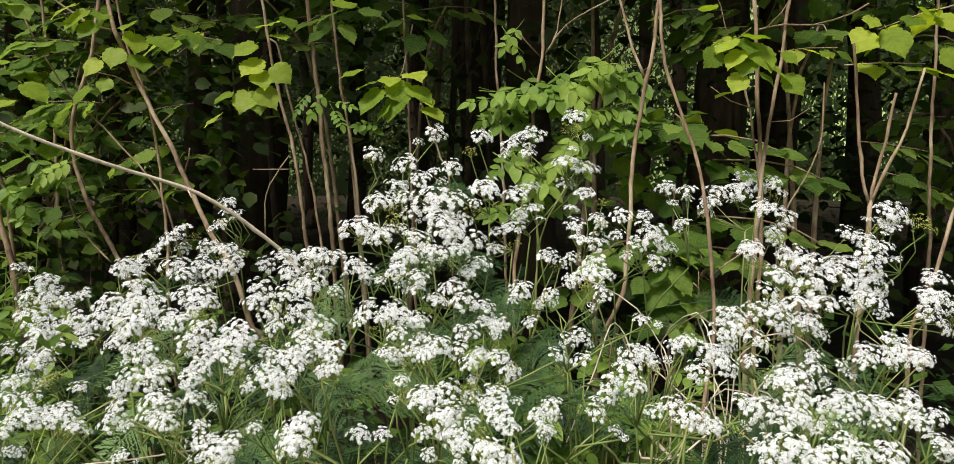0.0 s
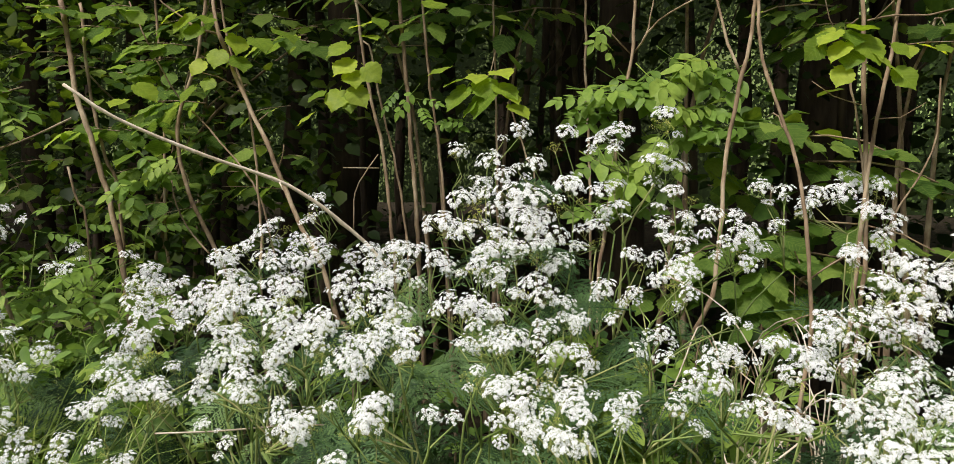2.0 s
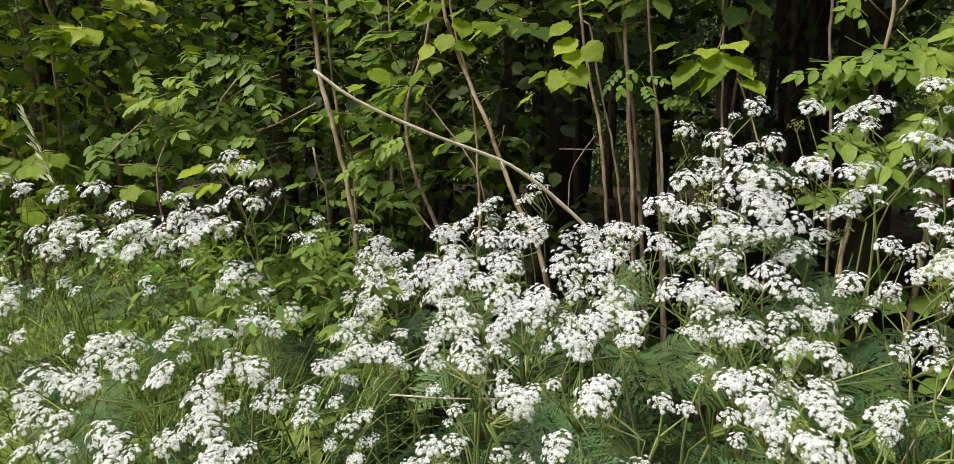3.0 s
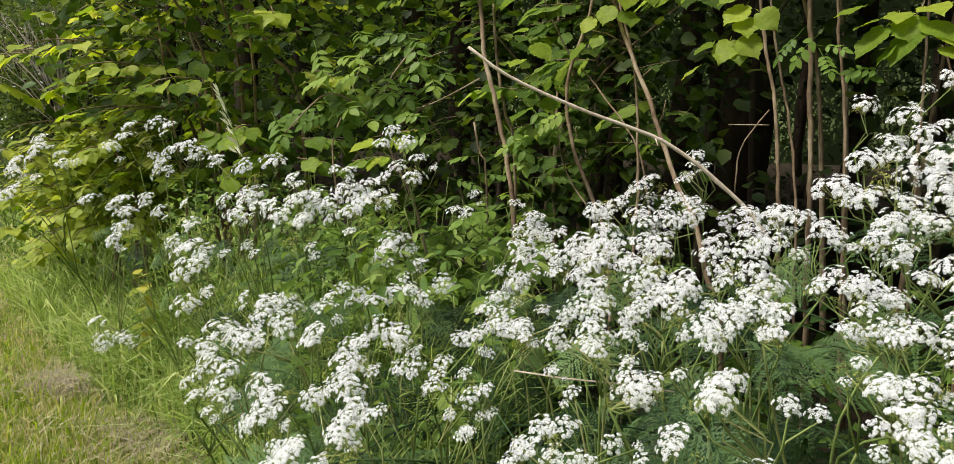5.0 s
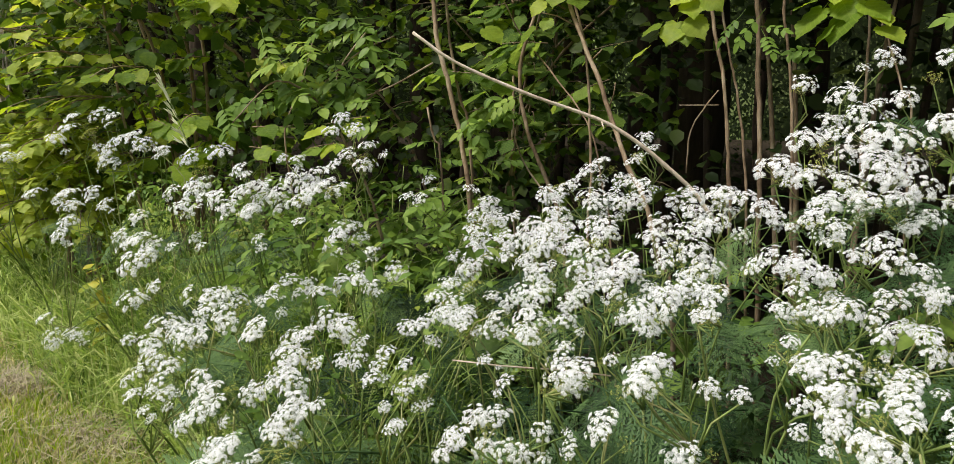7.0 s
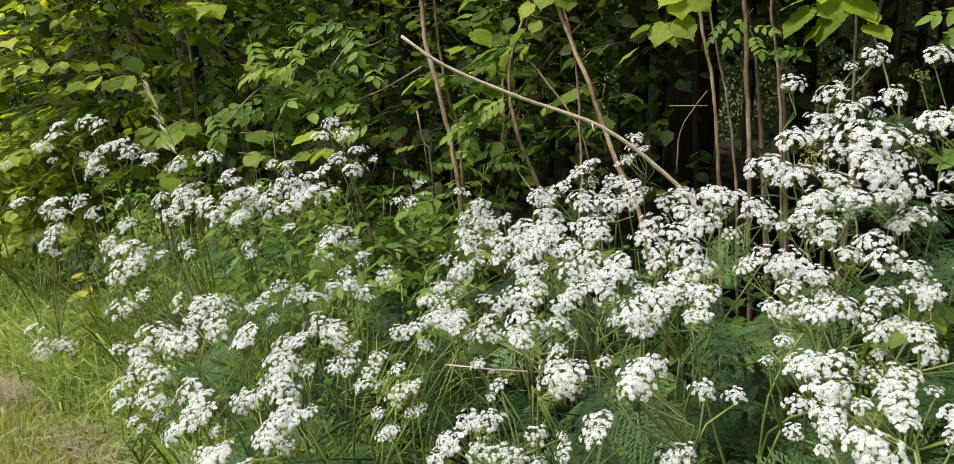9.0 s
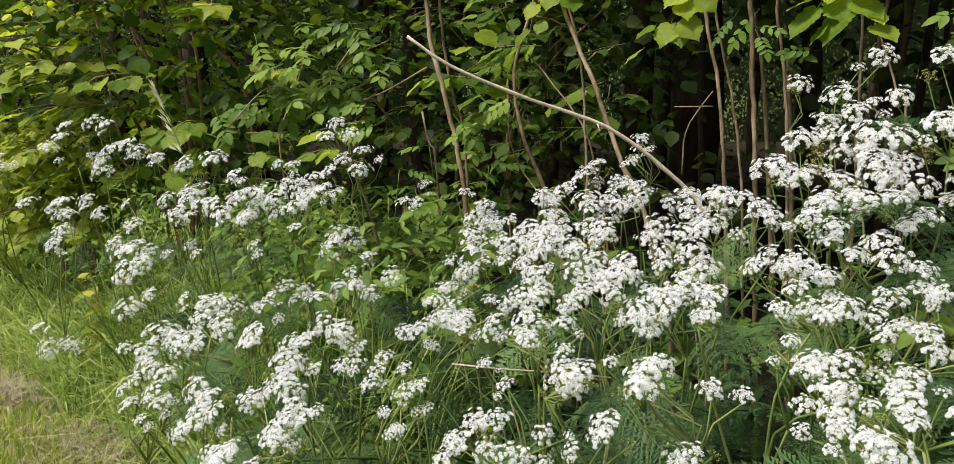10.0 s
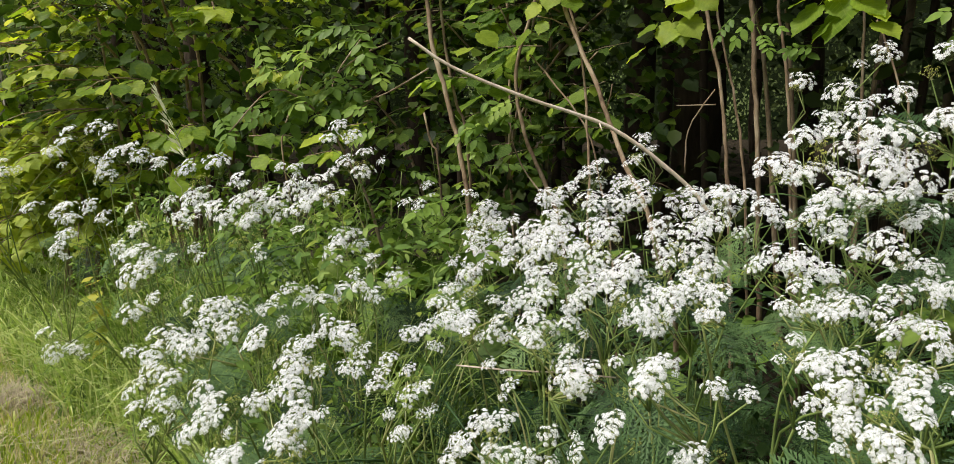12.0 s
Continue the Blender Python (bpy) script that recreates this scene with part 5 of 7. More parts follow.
# ---- undergrowth and grass ----


def undergrowth():
    q = np.random.default_rng(8)
    n = 9500
    x = np.clip(q.normal(-0.5, 3.2, n), -8, 8)
    low = np.array([edge_y(a) + 0.5 + 0.5 * noise.noise(Vector((a * 1.3, 2, 9))) for a in x])
    y = low + (q.uniform(0, 1, n) ** 0.9) * 2.2
    z = 0.04 + q.uniform(0, 1, n) ** 1.2 * np.minimum(0.25 + 0.35 * (y - low), 0.72)
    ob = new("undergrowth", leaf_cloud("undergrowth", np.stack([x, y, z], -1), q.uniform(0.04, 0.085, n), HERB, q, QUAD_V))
    tagged(ob, "dense low herb leaves under the flowers, dark green with shade in the colour", "undergrowth", kind="stuff")


undergrowth()


def broad_herb(x, y, h, n, seed):
    """Upright herb with pairs of broad light green leaves."""
    q = random.Random(seed)
    t = thing("broad_leaved_herb", x, y, 0, "upright herb with broad light green leaves", "herb", "broad-leaved herbs among the flowers")
    b = Mesh()
    line = [(x, y, 0), (x + q.uniform(-0.04, 0.04), y, h * 0.5), (x + q.uniform(-0.08, 0.08), y - 0.03, h)]
    b.tube(line, 0.004, 0.002, 5)
    piece("stem", b.data("stem", [STALK]), t)
    for k in range(n):
        a = k * 1.75 + q.uniform(-0.4, 0.4)
        z = h * (0.3 + 0.7 * k / n)
        tip = Vector((math.cos(a), math.sin(a) - 0.5, q.uniform(-0.7, 0.1)))
        piece("leaf", q.choice(HERB_LEAVES), t, facing((x + 0.02 * math.cos(a), y - 0.02, z), tip, (q.uniform(-0.3, 0.3), -0.7, 1), q.uniform(0.07, 0.12)))


for i, (x, y, h) in enumerate(((-1.9, 1.95, 0.78), (-1.72, 2.1, 0.86), (-2.1, 2.15, 0.9), (-1.55, 1.95, 0.72), (-2.3, 2.05, 0.7), (-1.4, 2.05, 0.8), (-1.8, 1.8, 0.62), (-2.55, 2.2, 0.8), (-1.2, 1.95, 0.75), (-2.0, 2.35, 0.95), (-0.5, 1.9, 0.7), (-1.62, 2.35, 0.95))):
    broad_herb(x, y, h, 13, 200 + i)


def light_herbs():
    q = np.random.default_rng(17)
    n = 6000
    x = q.uniform(-3.8, -1.0, n)
    low = np.array([edge_y(a) for a in x]) + 0.3
    y = low + q.uniform(0, 1, n) * 0.9
    z = 0.15 + q.uniform(0, 1, n) ** 0.75 * 0.92
    p = np.stack([x, y, z], -1)
    keep = np.array([noise.noise(Vector((u * 2.2, v * 2.2, w * 3.0))) for u, v, w in p]) > -0.02
    p = p[keep]
    ob = new("light_herbs", leaf_cloud("light_herbs", p, q.uniform(0.025, 0.055, len(p)), LIGHT_HERB, q, shape=SLIM_V))
    tagged(ob, "light green herb leaves among the flower stalks", "undergrowth", kind="stuff")


light_herbs()


def low_elder(x, y, h, n, label, seed, spread=0.3):
    """Low clump of upright stalks with feathered leaves."""
    q = random.Random(seed)
    t = thing("elder_shrub", x, y, 0, label, "shrub", "elder seedlings among the flowers")
    for i in range(n):
        a = q.uniform(0, 2 * math.pi)
        e = Vector((x + spread * math.cos(a) * q.uniform(0.3, 1), y + spread * math.sin(a) * q.uniform(0.3, 1), h * q.uniform(0.7, 1.05)))
        b = Mesh()
        s = Vector((x + q.uniform(-0.08, 0.08), y + q.uniform(-0.08, 0.08), 0))
        line = smooth_line([s, s.lerp(e, 0.5) + Vector((0, 0, 0.08)), e], 0.08)
        b.tube(line, 0.004, 0.002, 5)
        piece("stem", b.data("stem", [STALK]), t)
        for k in range(6):
            p = line[int(len(line) * (0.55 + 0.08 * k)) if k < 5 else -1]
            w = a + k * 2.4
            tip = Vector((math.cos(w), math.sin(w) - 0.4, q.uniform(-0.35, 0.25)))
            piece("feathered_leaf", q.choice(FEATHERED), t, facing(p + tip.normalized() * 0.03, tip, (q.uniform(-0.2, 0.2), -0.35, 1), q.uniform(0.13, 0.2)))


for i, (x, y, h, n) in enumerate(((-1.85, 2.35, 1.02, 7), (-1.5, 2.55, 1.05, 6), (-2.15, 2.5, 1.1, 7), (-1.95, 2.0, 0.82, 6), (-1.35, 2.15, 0.8, 5), (-2.5, 2.3, 0.95, 6), (-1.6, 1.75, 0.66, 5), (0.25, 1.95, 1.15, 6), (0.1, 2.05, 1.0, 5), (0.45, 2.0, 0.95, 5), (-1.95, 2.9, 1.25, 6), (-0.1, 2.2, 0.9, 4), (-2.9, 2.6, 1.1, 5), (-0.75, 2.5, 0.9, 4))):
    low_elder(x, y, h, n, "young elder growth with light green feathered leaves", 60 + i, 0.28)


def grass():
    q = np.random.default_rng(4)
    # mown grass and straw on the meadow side
    n = 70000
    d = np.abs(1.8 + 8.3 * q.uniform(0, 1, n) ** 1.6 + q.normal(0, 0.3, n))
    a = np.radians(np.where(q.uniform(0, 1, n) < 0.8, q.normal(66, 11, n), q.uniform(20, 100, n)))
    x, y = -d * np.sin(a), d * np.cos(a)
    e = np.array([edge_y(v) for v in x])
    keep = y < e + 0.35 + q.normal(0, 0.12, n)
    x, y, d = x[keep], y[keep], d[keep]
    p = np.stack([x, y, np.zeros(len(x))], -1)
    patch = np.array([noise.noise(Vector((u * 0.9, v * 1.6, 7))) for u, v in zip(x, y)])
    green = (y < np.array([edge_y(v) for v in x]) - 0.48 + 0.7 * patch + q.normal(0, 0.14, len(x))) | (q.uniform(0, 1, len(x)) < 0.12)
    for pick, mat, top, txt in ((~green, MOWN, 0.11, "short mown grass bleached to dry straw"), (green, GREEN_MOWN, 0.15, "short mown grass, fresh yellow-green")):
        m = int(pick.sum())
        ob = new("mown_grass", blades("mown_grass", p[pick], q.uniform(0.02, top, m), q.uniform(0.0028, 0.006, m) * (0.8 + 0.25 * d[pick]), mat, q, 0.6, True))
        tagged(ob, txt, "grass", kind="stuff")
    # the rest of the meadow, round and behind the way
    n = 14000
    x = np.where(q.uniform(0, 1, n) < 0.7, q.uniform(-7, 6, n), q.uniform(-24, 16, n))
    y = 0.6 - 9 * q.uniform(0, 1, n) ** 1.5
    y = np.where(x < -9, np.array([edge_y(v) for v in x]) - 0.2 - 5 * q.uniform(0, 1, n), y)
    out = (np.hypot(x, y - 0.1) > 0.35) & (y < np.array([edge_y(v) for v in x]) - 0.02)
    x, y = x[out], y[out]
    p = np.stack([x, y, np.zeros(len(x))], -1)
    ob = new("mown_grass", blades("mown_grass", p, q.uniform(0.03, 0.11, len(x)), q.uniform(0.004, 0.008, len(x)) * (1 + 0.25 * np.hypot(x, y)), GREEN_MOWN, q, 0.7, True))
    tagged(ob, "short mown meadow grass, fresh yellow-green", "grass", kind="stuff")
    n = 9000
    x = -8.5 - 22 * q.uniform(0, 1, n) ** 1.4
    y = np.array([edge_y(v) for v in x]) + 0.3 - 4.5 * q.uniform(0, 1, n) ** 1.3
    p = np.stack([x, y, np.zeros(n)], -1)
    ob = new("mown_grass", blades("mown_grass", p, q.uniform(0.04, 0.14, n), q.uniform(0.006, 0.012, n) * (0.4 - 0.12 * x), MOWN, q, 0.6, True))
    tagged(ob, "distant mown grass bleached to dry straw", "grass", kind="stuff")
    # tall uncut grass along the edge
    for n, far, top, wide in ((17000, 6.5, 0.95, 1.0), (13000, 26.0, 2.3, 2.4)):
        x = -1.5 - (far - 1.5) * q.uniform(0.0 if far < 10 else 0.16, 1, n) ** 1.15
        e = np.array([edge_y(v) for v in x])
        u = q.uniform(0, 1, n)
        clump = np.array([noise.noise(Vector((g * 2.3, h * 5.0, 4))) for g, h in zip(x, u)])
        y = e + np.interp(x, [-9, -5, -3.4, -2.4], [0.22, 0.2, 0.14, 0.22]) + u * top + q.normal(0, 0.08, n)
        h = (0.11 + 0.35 * np.minimum(1, u * 3.5)) * q.uniform(0.35, 1.15, n) * (1 + 0.6 * clump) * np.interp(x, [-4.2, -3.4], [0.72, 1.0]) * (1.0 if far < 10 else 0.9)
        p = np.stack([x, y, np.zeros(n)], -1)
        ob = new("tall_grass", blades("tall_grass", p, h, q.uniform(0.005, 0.014, n) * (1 + 0.05 * -x) * wide ** 0.6, GRASS, q, 0.95))
        tagged(ob, "long uncut green grass along the meadow edge", "grass", kind="stuff")
    n = 3400
    x = -1.7 - 4.2 * q.uniform(0, 1, n) ** 1.2
    y = np.array([edge_y(v) for v in x]) + 0.12 + 0.75 * q.uniform(0, 1, n)
    ob = new("tall_grass", blades("tall_grass", np.stack([x, y, np.zeros(n)], -1), q.uniform(0.2, 0.46, n), q.uniform(0.006, 0.012, n), PALE_GRASS, q, 1.15))
    tagged(ob, "pale arching grass blades on the uncut edge", "grass", kind="stuff")
    n = 1700
    x = q.uniform(-3.4, -1.2, n)
    y = np.array([edge_y(v) for v in x]) + q.uniform(0.3, 1.1, n)
    ob = new("tall_grass", blades("tall_grass", np.stack([x, y, np.zeros(n)], -1), q.uniform(0.35, 0.95, n), q.uniform(0.003, 0.006, n), GRASS, q, 0.8))
    tagged(ob, "long thin grass among the flower stalks", "grass", kind="stuff")
    n = 70
    x, y = q.uniform(-0.9, 2.4, n), q.uniform(0.75, 1.7, n)
    p = np.stack([x, y, np.zeros(n)], -1)
    ob = new("tall_grass", blades("tall_grass", p, q.uniform(0.3, 0.7, n), q.uniform(0.003, 0.006, n), GRASS, q, 0.6))
    tagged(ob, "grass blades growing among the flower stalks", "grass", kind="stuff")
    # cut stalks lying on the mown strip
    n = 7000
    d = 1.8 + 6 * q.uniform(0, 1, n) ** 1.5
    a = np.radians(q.uniform(50, 80, n))
    x, y = -d * np.sin(a), d * np.cos(a)
    p = np.stack([x, y, q.uniform(0.02, 0.07, n)], -1)[y < np.array([edge_y(v) for v in x]) + 0.35]
    ob = new("cut_straw", blades("cut_straw", p, q.uniform(0.02, 0.05, len(p)), q.uniform(0.002, 0.004, len(p)) * (0.6 + 0.25 * -p[:, 0]), STRAW, q, 3.2))
    tagged(ob, "dry cut stalks scattered over the mown grass", "straw", kind="stuff")
    # loose hay
    n = 1300
    c = np.array([(-3.72, 1.56, 0.02)] * (n // 2) + [(-2.78, 1.52, 0.01)] * (n - n // 2))
    wide = np.array([(0.10, 0.06, 0.0)] * (n // 2) + [(0.17, 0.10, 0.0)] * (n - n // 2))
    p = c + q.normal(0, 1, (n, 3)) * wide + np.stack([np.zeros(n), np.zeros(n), q.uniform(0, 0.03, n)], -1)
    ob = new("hay", blades("hay", p, q.uniform(0.02, 0.07, n), q.uniform(0.003, 0.005, n), HAY, q, 3.2))
    tagged(ob, "heap of grey dry cut grass", "hay", kind="stuff")


grass()


def meadow_grass(x, y, h, lean, label, seed):
    """One grass stalk with a nodding, feathery seed head."""
    q = random.Random(seed)
    t = thing("meadow_grass", x, y, 0, label, "grass stalk")
    top = Vector((x + lean[0], y + lean[1], h))
    line = smooth_line([(x, y, 0), (x + lean[0] * 0.15, y + lean[1] * 0.2, h * 0.45), (x + lean[0] * 0.5, y + lean[1] * 0.55, h * 0.8), tuple(top)], 0.05)
    b = Mesh()
    b.tube(line, 0.0024, 0.0012, 5)
    piece("stalk", b.data("stalk", [STALK]), t)
    b = Mesh()
    way = (line[-1] - line[-4]).normalized()
    for i in range(13):
        f = i / 12
        p = top - way * 0.27 * f + Vector((0, 0, 0.02 * f))
        out = (way * 0.75 + Vector((q.uniform(-0.75, 0.1), q.uniform(-0.5, 0.1), q.uniform(-0.35, 0.0))) * (0.2 + 0.9 * f)).normalized()
        ray = 0.006 + 0.045 * f * q.uniform(0.3, 1)
        e = p + out * ray - Vector((0, 0, 0.1 * ray))
        b.tube([p, e], 0.0005, 0.0004, 3)
        o = out.orthogonal().normalized()
        for k in range(5):
            g = e + out * 0.0055 * k
            d = (out + o * (0.22 if k % 2 else -0.22)).normalized()
            w = d.orthogonal().normalized() * 0.0022
            b.add([g, g + d * 0.008 + w, g + d * 0.023, g + d * 0.008 - w], [(0, 1, 2, 3)])
    piece("seed_head", b.data("seed_head", [SEED]), t, label="pale feathery seed head")


meadow_grass(-1.97, 1.60, 1.47, (-0.19, -0.08), "single tall grass stalk with pale nodding seed head", 3)


def yellow_herb():
    t = thing("yellowing_herb", -3.25, 1.8, 0, "small withering herb with yellowed leaves", "herb")
    q = random.Random(2)
    b = Mesh()
    b.tube([(-3.25, 1.8, 0), (-3.24, 1.78, 0.3), (-3.25, 1.76, 0.62)], 0.004, 0.002, 5)
    piece("stem", b.data("stem", [STALK]), t)
    for k in range(16):
        a = k * 2.4
        z = 0.16 + 0.034 * k
        tip = Vector((math.cos(a), math.sin(a) - 0.5, q.uniform(-0.6, 0)))
        piece("leaf", q.choice(YELLOW_LEAVES), t, facing((-3.245 + 0.02 * math.cos(a), 1.78, z), tip, (0, -0.4, 1), q.uniform(0.05, 0.085)))


yellow_herb()


def dry_tangle():
    """Last year's stalks, bent and broken, at the foot of the shoots."""
    t = thing("dead_stalk_tangle", 0.46, 1.85, 0, "tangle of dry brown stalks at the foot of the shoots", "dead stalks")
    q = random.Random(9)
    for k in range(20):
        s = Vector((0.46 + q.uniform(-0.16, 0.22), 1.78 + q.uniform(-0.2, 0.12), q.uniform(0.80, 1.06)))
        e = s + Vector((q.uniform(-0.24, 0.24), q.uniform(-0.2, 0.06), q.uniform(-0.26, 0.12)))
        b = Mesh()
        b.tube(smooth_line([(s.x + q.uniform(-0.1, 0.1), s.y + 0.1, 0.0), tuple(s - Vector((q.uniform(-0.05, 0.05), 0, 0.2))), tuple(s), tuple(s.lerp(e, 0.5) + Vector((0, -0.03, q.uniform(0.02, 0.12)))), tuple(e)], 0.04), 0.0032, 0.0014, 5, knots=0.1)
        piece("stalk", b.data("stalk", [PALE_BARK if k % 3 else SHOOT_BARK]), t)


dry_tangle()

# ---- cow parsley ----


HEAD_SPOTS = []


def flower(t, q, start, x, y, z, w, bud=0):
    """One flat flower head on its stalk, which leaves the plant at start."""
    c = Vector((x, y, z))
    axis = ((c - start).normalized() * 0.4 + Vector((q.uniform(-0.5, 0.5), q.uniform(-1.35, -0.25), 1.0))).normalized()
    turn = axis.to_track_quat("Z", "Y").to_matrix().to_4x4()
    width = w * (1.22 if x < -1.3 else 1.08)
    m = Matrix.Translation(c) @ turn @ Matrix.Rotation(q.uniform(0, 6.28), 4, "Z") @ Matrix.Scale(width, 4)
    hub = c - axis * width * 0.52
    mid = start.lerp(hub, 0.55) + Vector((q.uniform(-0.03, 0.03), q.uniform(-0.02, 0.02), 0.10 * (hub - start).length)) - axis * 0.02
    b = Mesh()
    b.tube(smooth_line([start, mid, hub], 0.05), 0.0019, 0.0012, 4)
    piece("flower_stalk", b.data("flower_stalk", [STALK]), t)
    florets, rays = q.choice(BUDS if bud else HEADS)
    u = piece("umbel", rays, t, m)
    piece("florets", florets, u, m, "yellow-green flower buds" if bud else "tiny white florets")


def parsley(bx, by, heads):
    """A branched plant: ribbed main stem, a stalk and flat flower head for each row x, y, z, width, and feathery leaves."""
    q = random.Random(int(abs(bx) * 991 + by * 577))
    zt = sum(h[2] for h in heads) / len(heads)
    by = max(by + 0.10, edge_y(bx) + 0.18)
    tall = "tall" if zt > 1.15 else "sprawling" if zt < 0.75 else "upright"
    full = "many" if len(heads) > 8 else "several"
    t = thing("cow_parsley", bx, by, 0, f"{tall} cow parsley with {full} white flower heads on green stalks", "wildflower", "cow parsley along the wood edge")
    mx, my = sum(h[0] for h in heads) / len(heads), sum(h[1] for h in heads) / len(heads)
    fork = Vector((bx + (mx - bx) * 0.6, by + (my - by) * 0.6, max(0.2, zt - 0.42)))
    bx += q.uniform(-0.16, 0.16)
    main = smooth_line([(bx, by, 0), (bx + (fork.x - bx) * q.uniform(0.1, 0.9), by, fork.z * 0.5), tuple(fork)], 0.06)
    b = Mesh()
    b.tube(main, 0.0046, 0.0034, 7, knots=0.06)
    piece("stem", b.data("stem", [STALK]), t)
    rest = sorted(heads, key=lambda h: -h[2])
    while rest:
        first = rest[0]
        rest.sort(key=lambda h: (h[0] - first[0]) ** 2 + (h[1] - first[1]) ** 2 + (h[2] - first[2]) ** 2)
        some, rest = rest[:3], sorted(rest[3:], key=lambda h: -h[2])
        mean = Vector([sum(h[a] for h in some) / len(some) for a in range(3)])
        root = main[q.randint(int(len(main) * 0.45), len(main) - 1)]
        node = Vector((mean.x, mean.y + 0.02, min(h[2] for h in some) - q.uniform(0.04, 0.14)))
        node.z = max(node.z, root.z + 0.04)
        node.x += q.uniform(-0.06, 0.06)
        b = Mesh()
        b.tube(smooth_line([root, root.lerp(node, 0.5) + Vector((q.uniform(-0.03, 0.03), 0, 0.06)), node], 0.05), 0.0032, 0.0022, 5)
        piece("branch", b.data("branch", [STALK]), t)
        for h in some:
            HEAD_SPOTS.append(h[:3])
            flower(t, q, node, *h)
            for _ in range(q.choice((0, 1, 1, 2))):
                x, y, z, w, *bud = h
                flower(t, q, node, x + q.uniform(-0.85, 0.85) * w, y + q.uniform(-0.1, 0.7) * w, z - q.uniform(0.15, 0.8) * w, w * q.uniform(0.45, 0.75), *([1] if q.random() < 0.36 else []))
    for k in range(6):
        s = main[min(len(main) - 1, int(len(main) * (0.3 + 0.12 * k)))]
        a = q.uniform(math.pi * 0.95, math.pi * 2.05) if k % 3 else q.uniform(0, math.pi)
        out = Vector((math.cos(a), math.sin(a), 0))
        p = s + out * q.uniform(0.06, 0.26) + Vector((0, -0.05, q.uniform(-0.02, 0.30)))
        p.z = min(p.z, zt - 0.13)
        p.y = max(p.y, edge_y(p.x) + 0.34)
        tip = out + Vector((0, 0, q.uniform(-0.75, 0.25)))
        ob_m = facing(p, tip, (q.uniform(-0.5, 0.5), q.uniform(-1.3, 0.0), 1), q.uniform(0.15, 0.26) * (0.8 if bx < -2.2 else 1))
        piece("leaf", q.choice(FEATHERY), t, ob_m)


parsley(-0.80, 2.31, [(-0.844, 2.241, 1.173, 0.067), (-0.820, 2.297, 1.234, 0.051), (-0.794, 2.303, 1.306, 0.062), (-0.792, 2.266, 1.276, 0.042), (-0.776, 2.236, 1.164, 0.067)])
parsley(-1.49, 2.29, [(-1.659, 2.281, 1.118, 0.052), (-1.612, 2.167, 1.061, 0.057), (-1.580, 2.058, 1.085, 0.055), (-1.460, 2.274, 1.100, 0.048), (-1.455, 2.287, 0.999, 0.049), (-1.453, 2.349, 1.007, 0.100), (-1.429, 2.241, 0.959, 0.077), (-1.415, 2.340, 1.049, 0.080), (-1.382, 2.294, 0.987, 0.079)])
parsley(-1.00, 2.23, [(-1.113, 2.219, 1.099, 0.066), (-1.042, 2.190, 1.113, 0.075), (-1.039, 2.109, 1.134, 0.063), (-1.020, 2.208, 1.148, 0.075), (-0.976, 2.063, 1.070, 0.106), (-0.974, 2.236, 1.183, 0.076), (-0.954, 2.234, 1.202, 0.076), (-0.935, 2.284, 1.226, 0.068), (-0.934, 2.201, 1.121, 0.094)])
parsley(-1.23, 2.15, [(-1.282, 2.063, 0.971, 0.089), (-1.248, 2.095, 0.954, 0.081), (-1.226, 2.127, 1.021, 0.064), (-1.221, 2.201, 1.025, 0.056), (-1.188, 2.087, 0.975, 0.072)])
parsley(-0.78, 2.13, [(-0.855, 2.076, 1.113, 0.080), (-0.816, 2.113, 1.134, 0.072), (-0.774, 2.128, 1.177, 0.063), (-0.768, 2.081, 1.121, 0.071), (-0.701, 2.040, 1.145, 0.078)])
parsley(-0.21, 2.10, [(-0.293, 2.087, 1.456, 0.066), (-0.224, 2.073, 1.373, 0.079), (-0.202, 2.034, 1.436, 0.085), (-0.116, 2.061, 1.516, 0.072)])
parsley(0.20, 2.04, [(0.093, 1.968, 1.486, 0.058), (0.112, 2.002, 1.503, 0.075), (0.146, 1.996, 1.369, 0.067), (0.157, 1.940, 1.513, 0.073), (0.242, 2.032, 1.440, 0.085), (0.268, 1.985, 1.522, 0.066, 1), (0.272, 2.040, 1.563, 0.077), (0.312, 2.047, 1.423, 0.086)])
parsley(-0.28, 2.04, [(-0.347, 2.014, 1.261, 0.102), (-0.302, 2.000, 1.254, 0.068), (-0.285, 2.067, 1.326, 0.096), (-0.255, 1.965, 1.241, 0.075), (-0.204, 1.959, 1.341, 0.066)])
parsley(-1.05, 1.98, [(-1.070, 1.936, 0.992, 0.058), (-1.066, 2.045, 1.029, 0.096), (-1.035, 1.950, 1.006, 0.075), (-1.020, 1.841, 0.974, 0.056)])
parsley(0.78, 1.98, [(0.626, 1.918, 1.336, 0.065), (0.700, 2.066, 1.353, 0.087), (0.716, 1.884, 1.210, 0.064), (0.734, 2.018, 1.359, 0.085), (0.737, 1.898, 1.216, 0.073), (0.788, 1.978, 1.316, 0.075), (0.802, 1.854, 1.142, 0.071), (0.807, 2.099, 1.378, 0.097), (0.826, 1.768, 1.141, 0.091), (0.838, 2.044, 1.377, 0.060), (0.839, 2.010, 1.223, 0.068), (0.843, 1.809, 1.188, 0.092), (0.849, 1.893, 1.192, 0.064)])
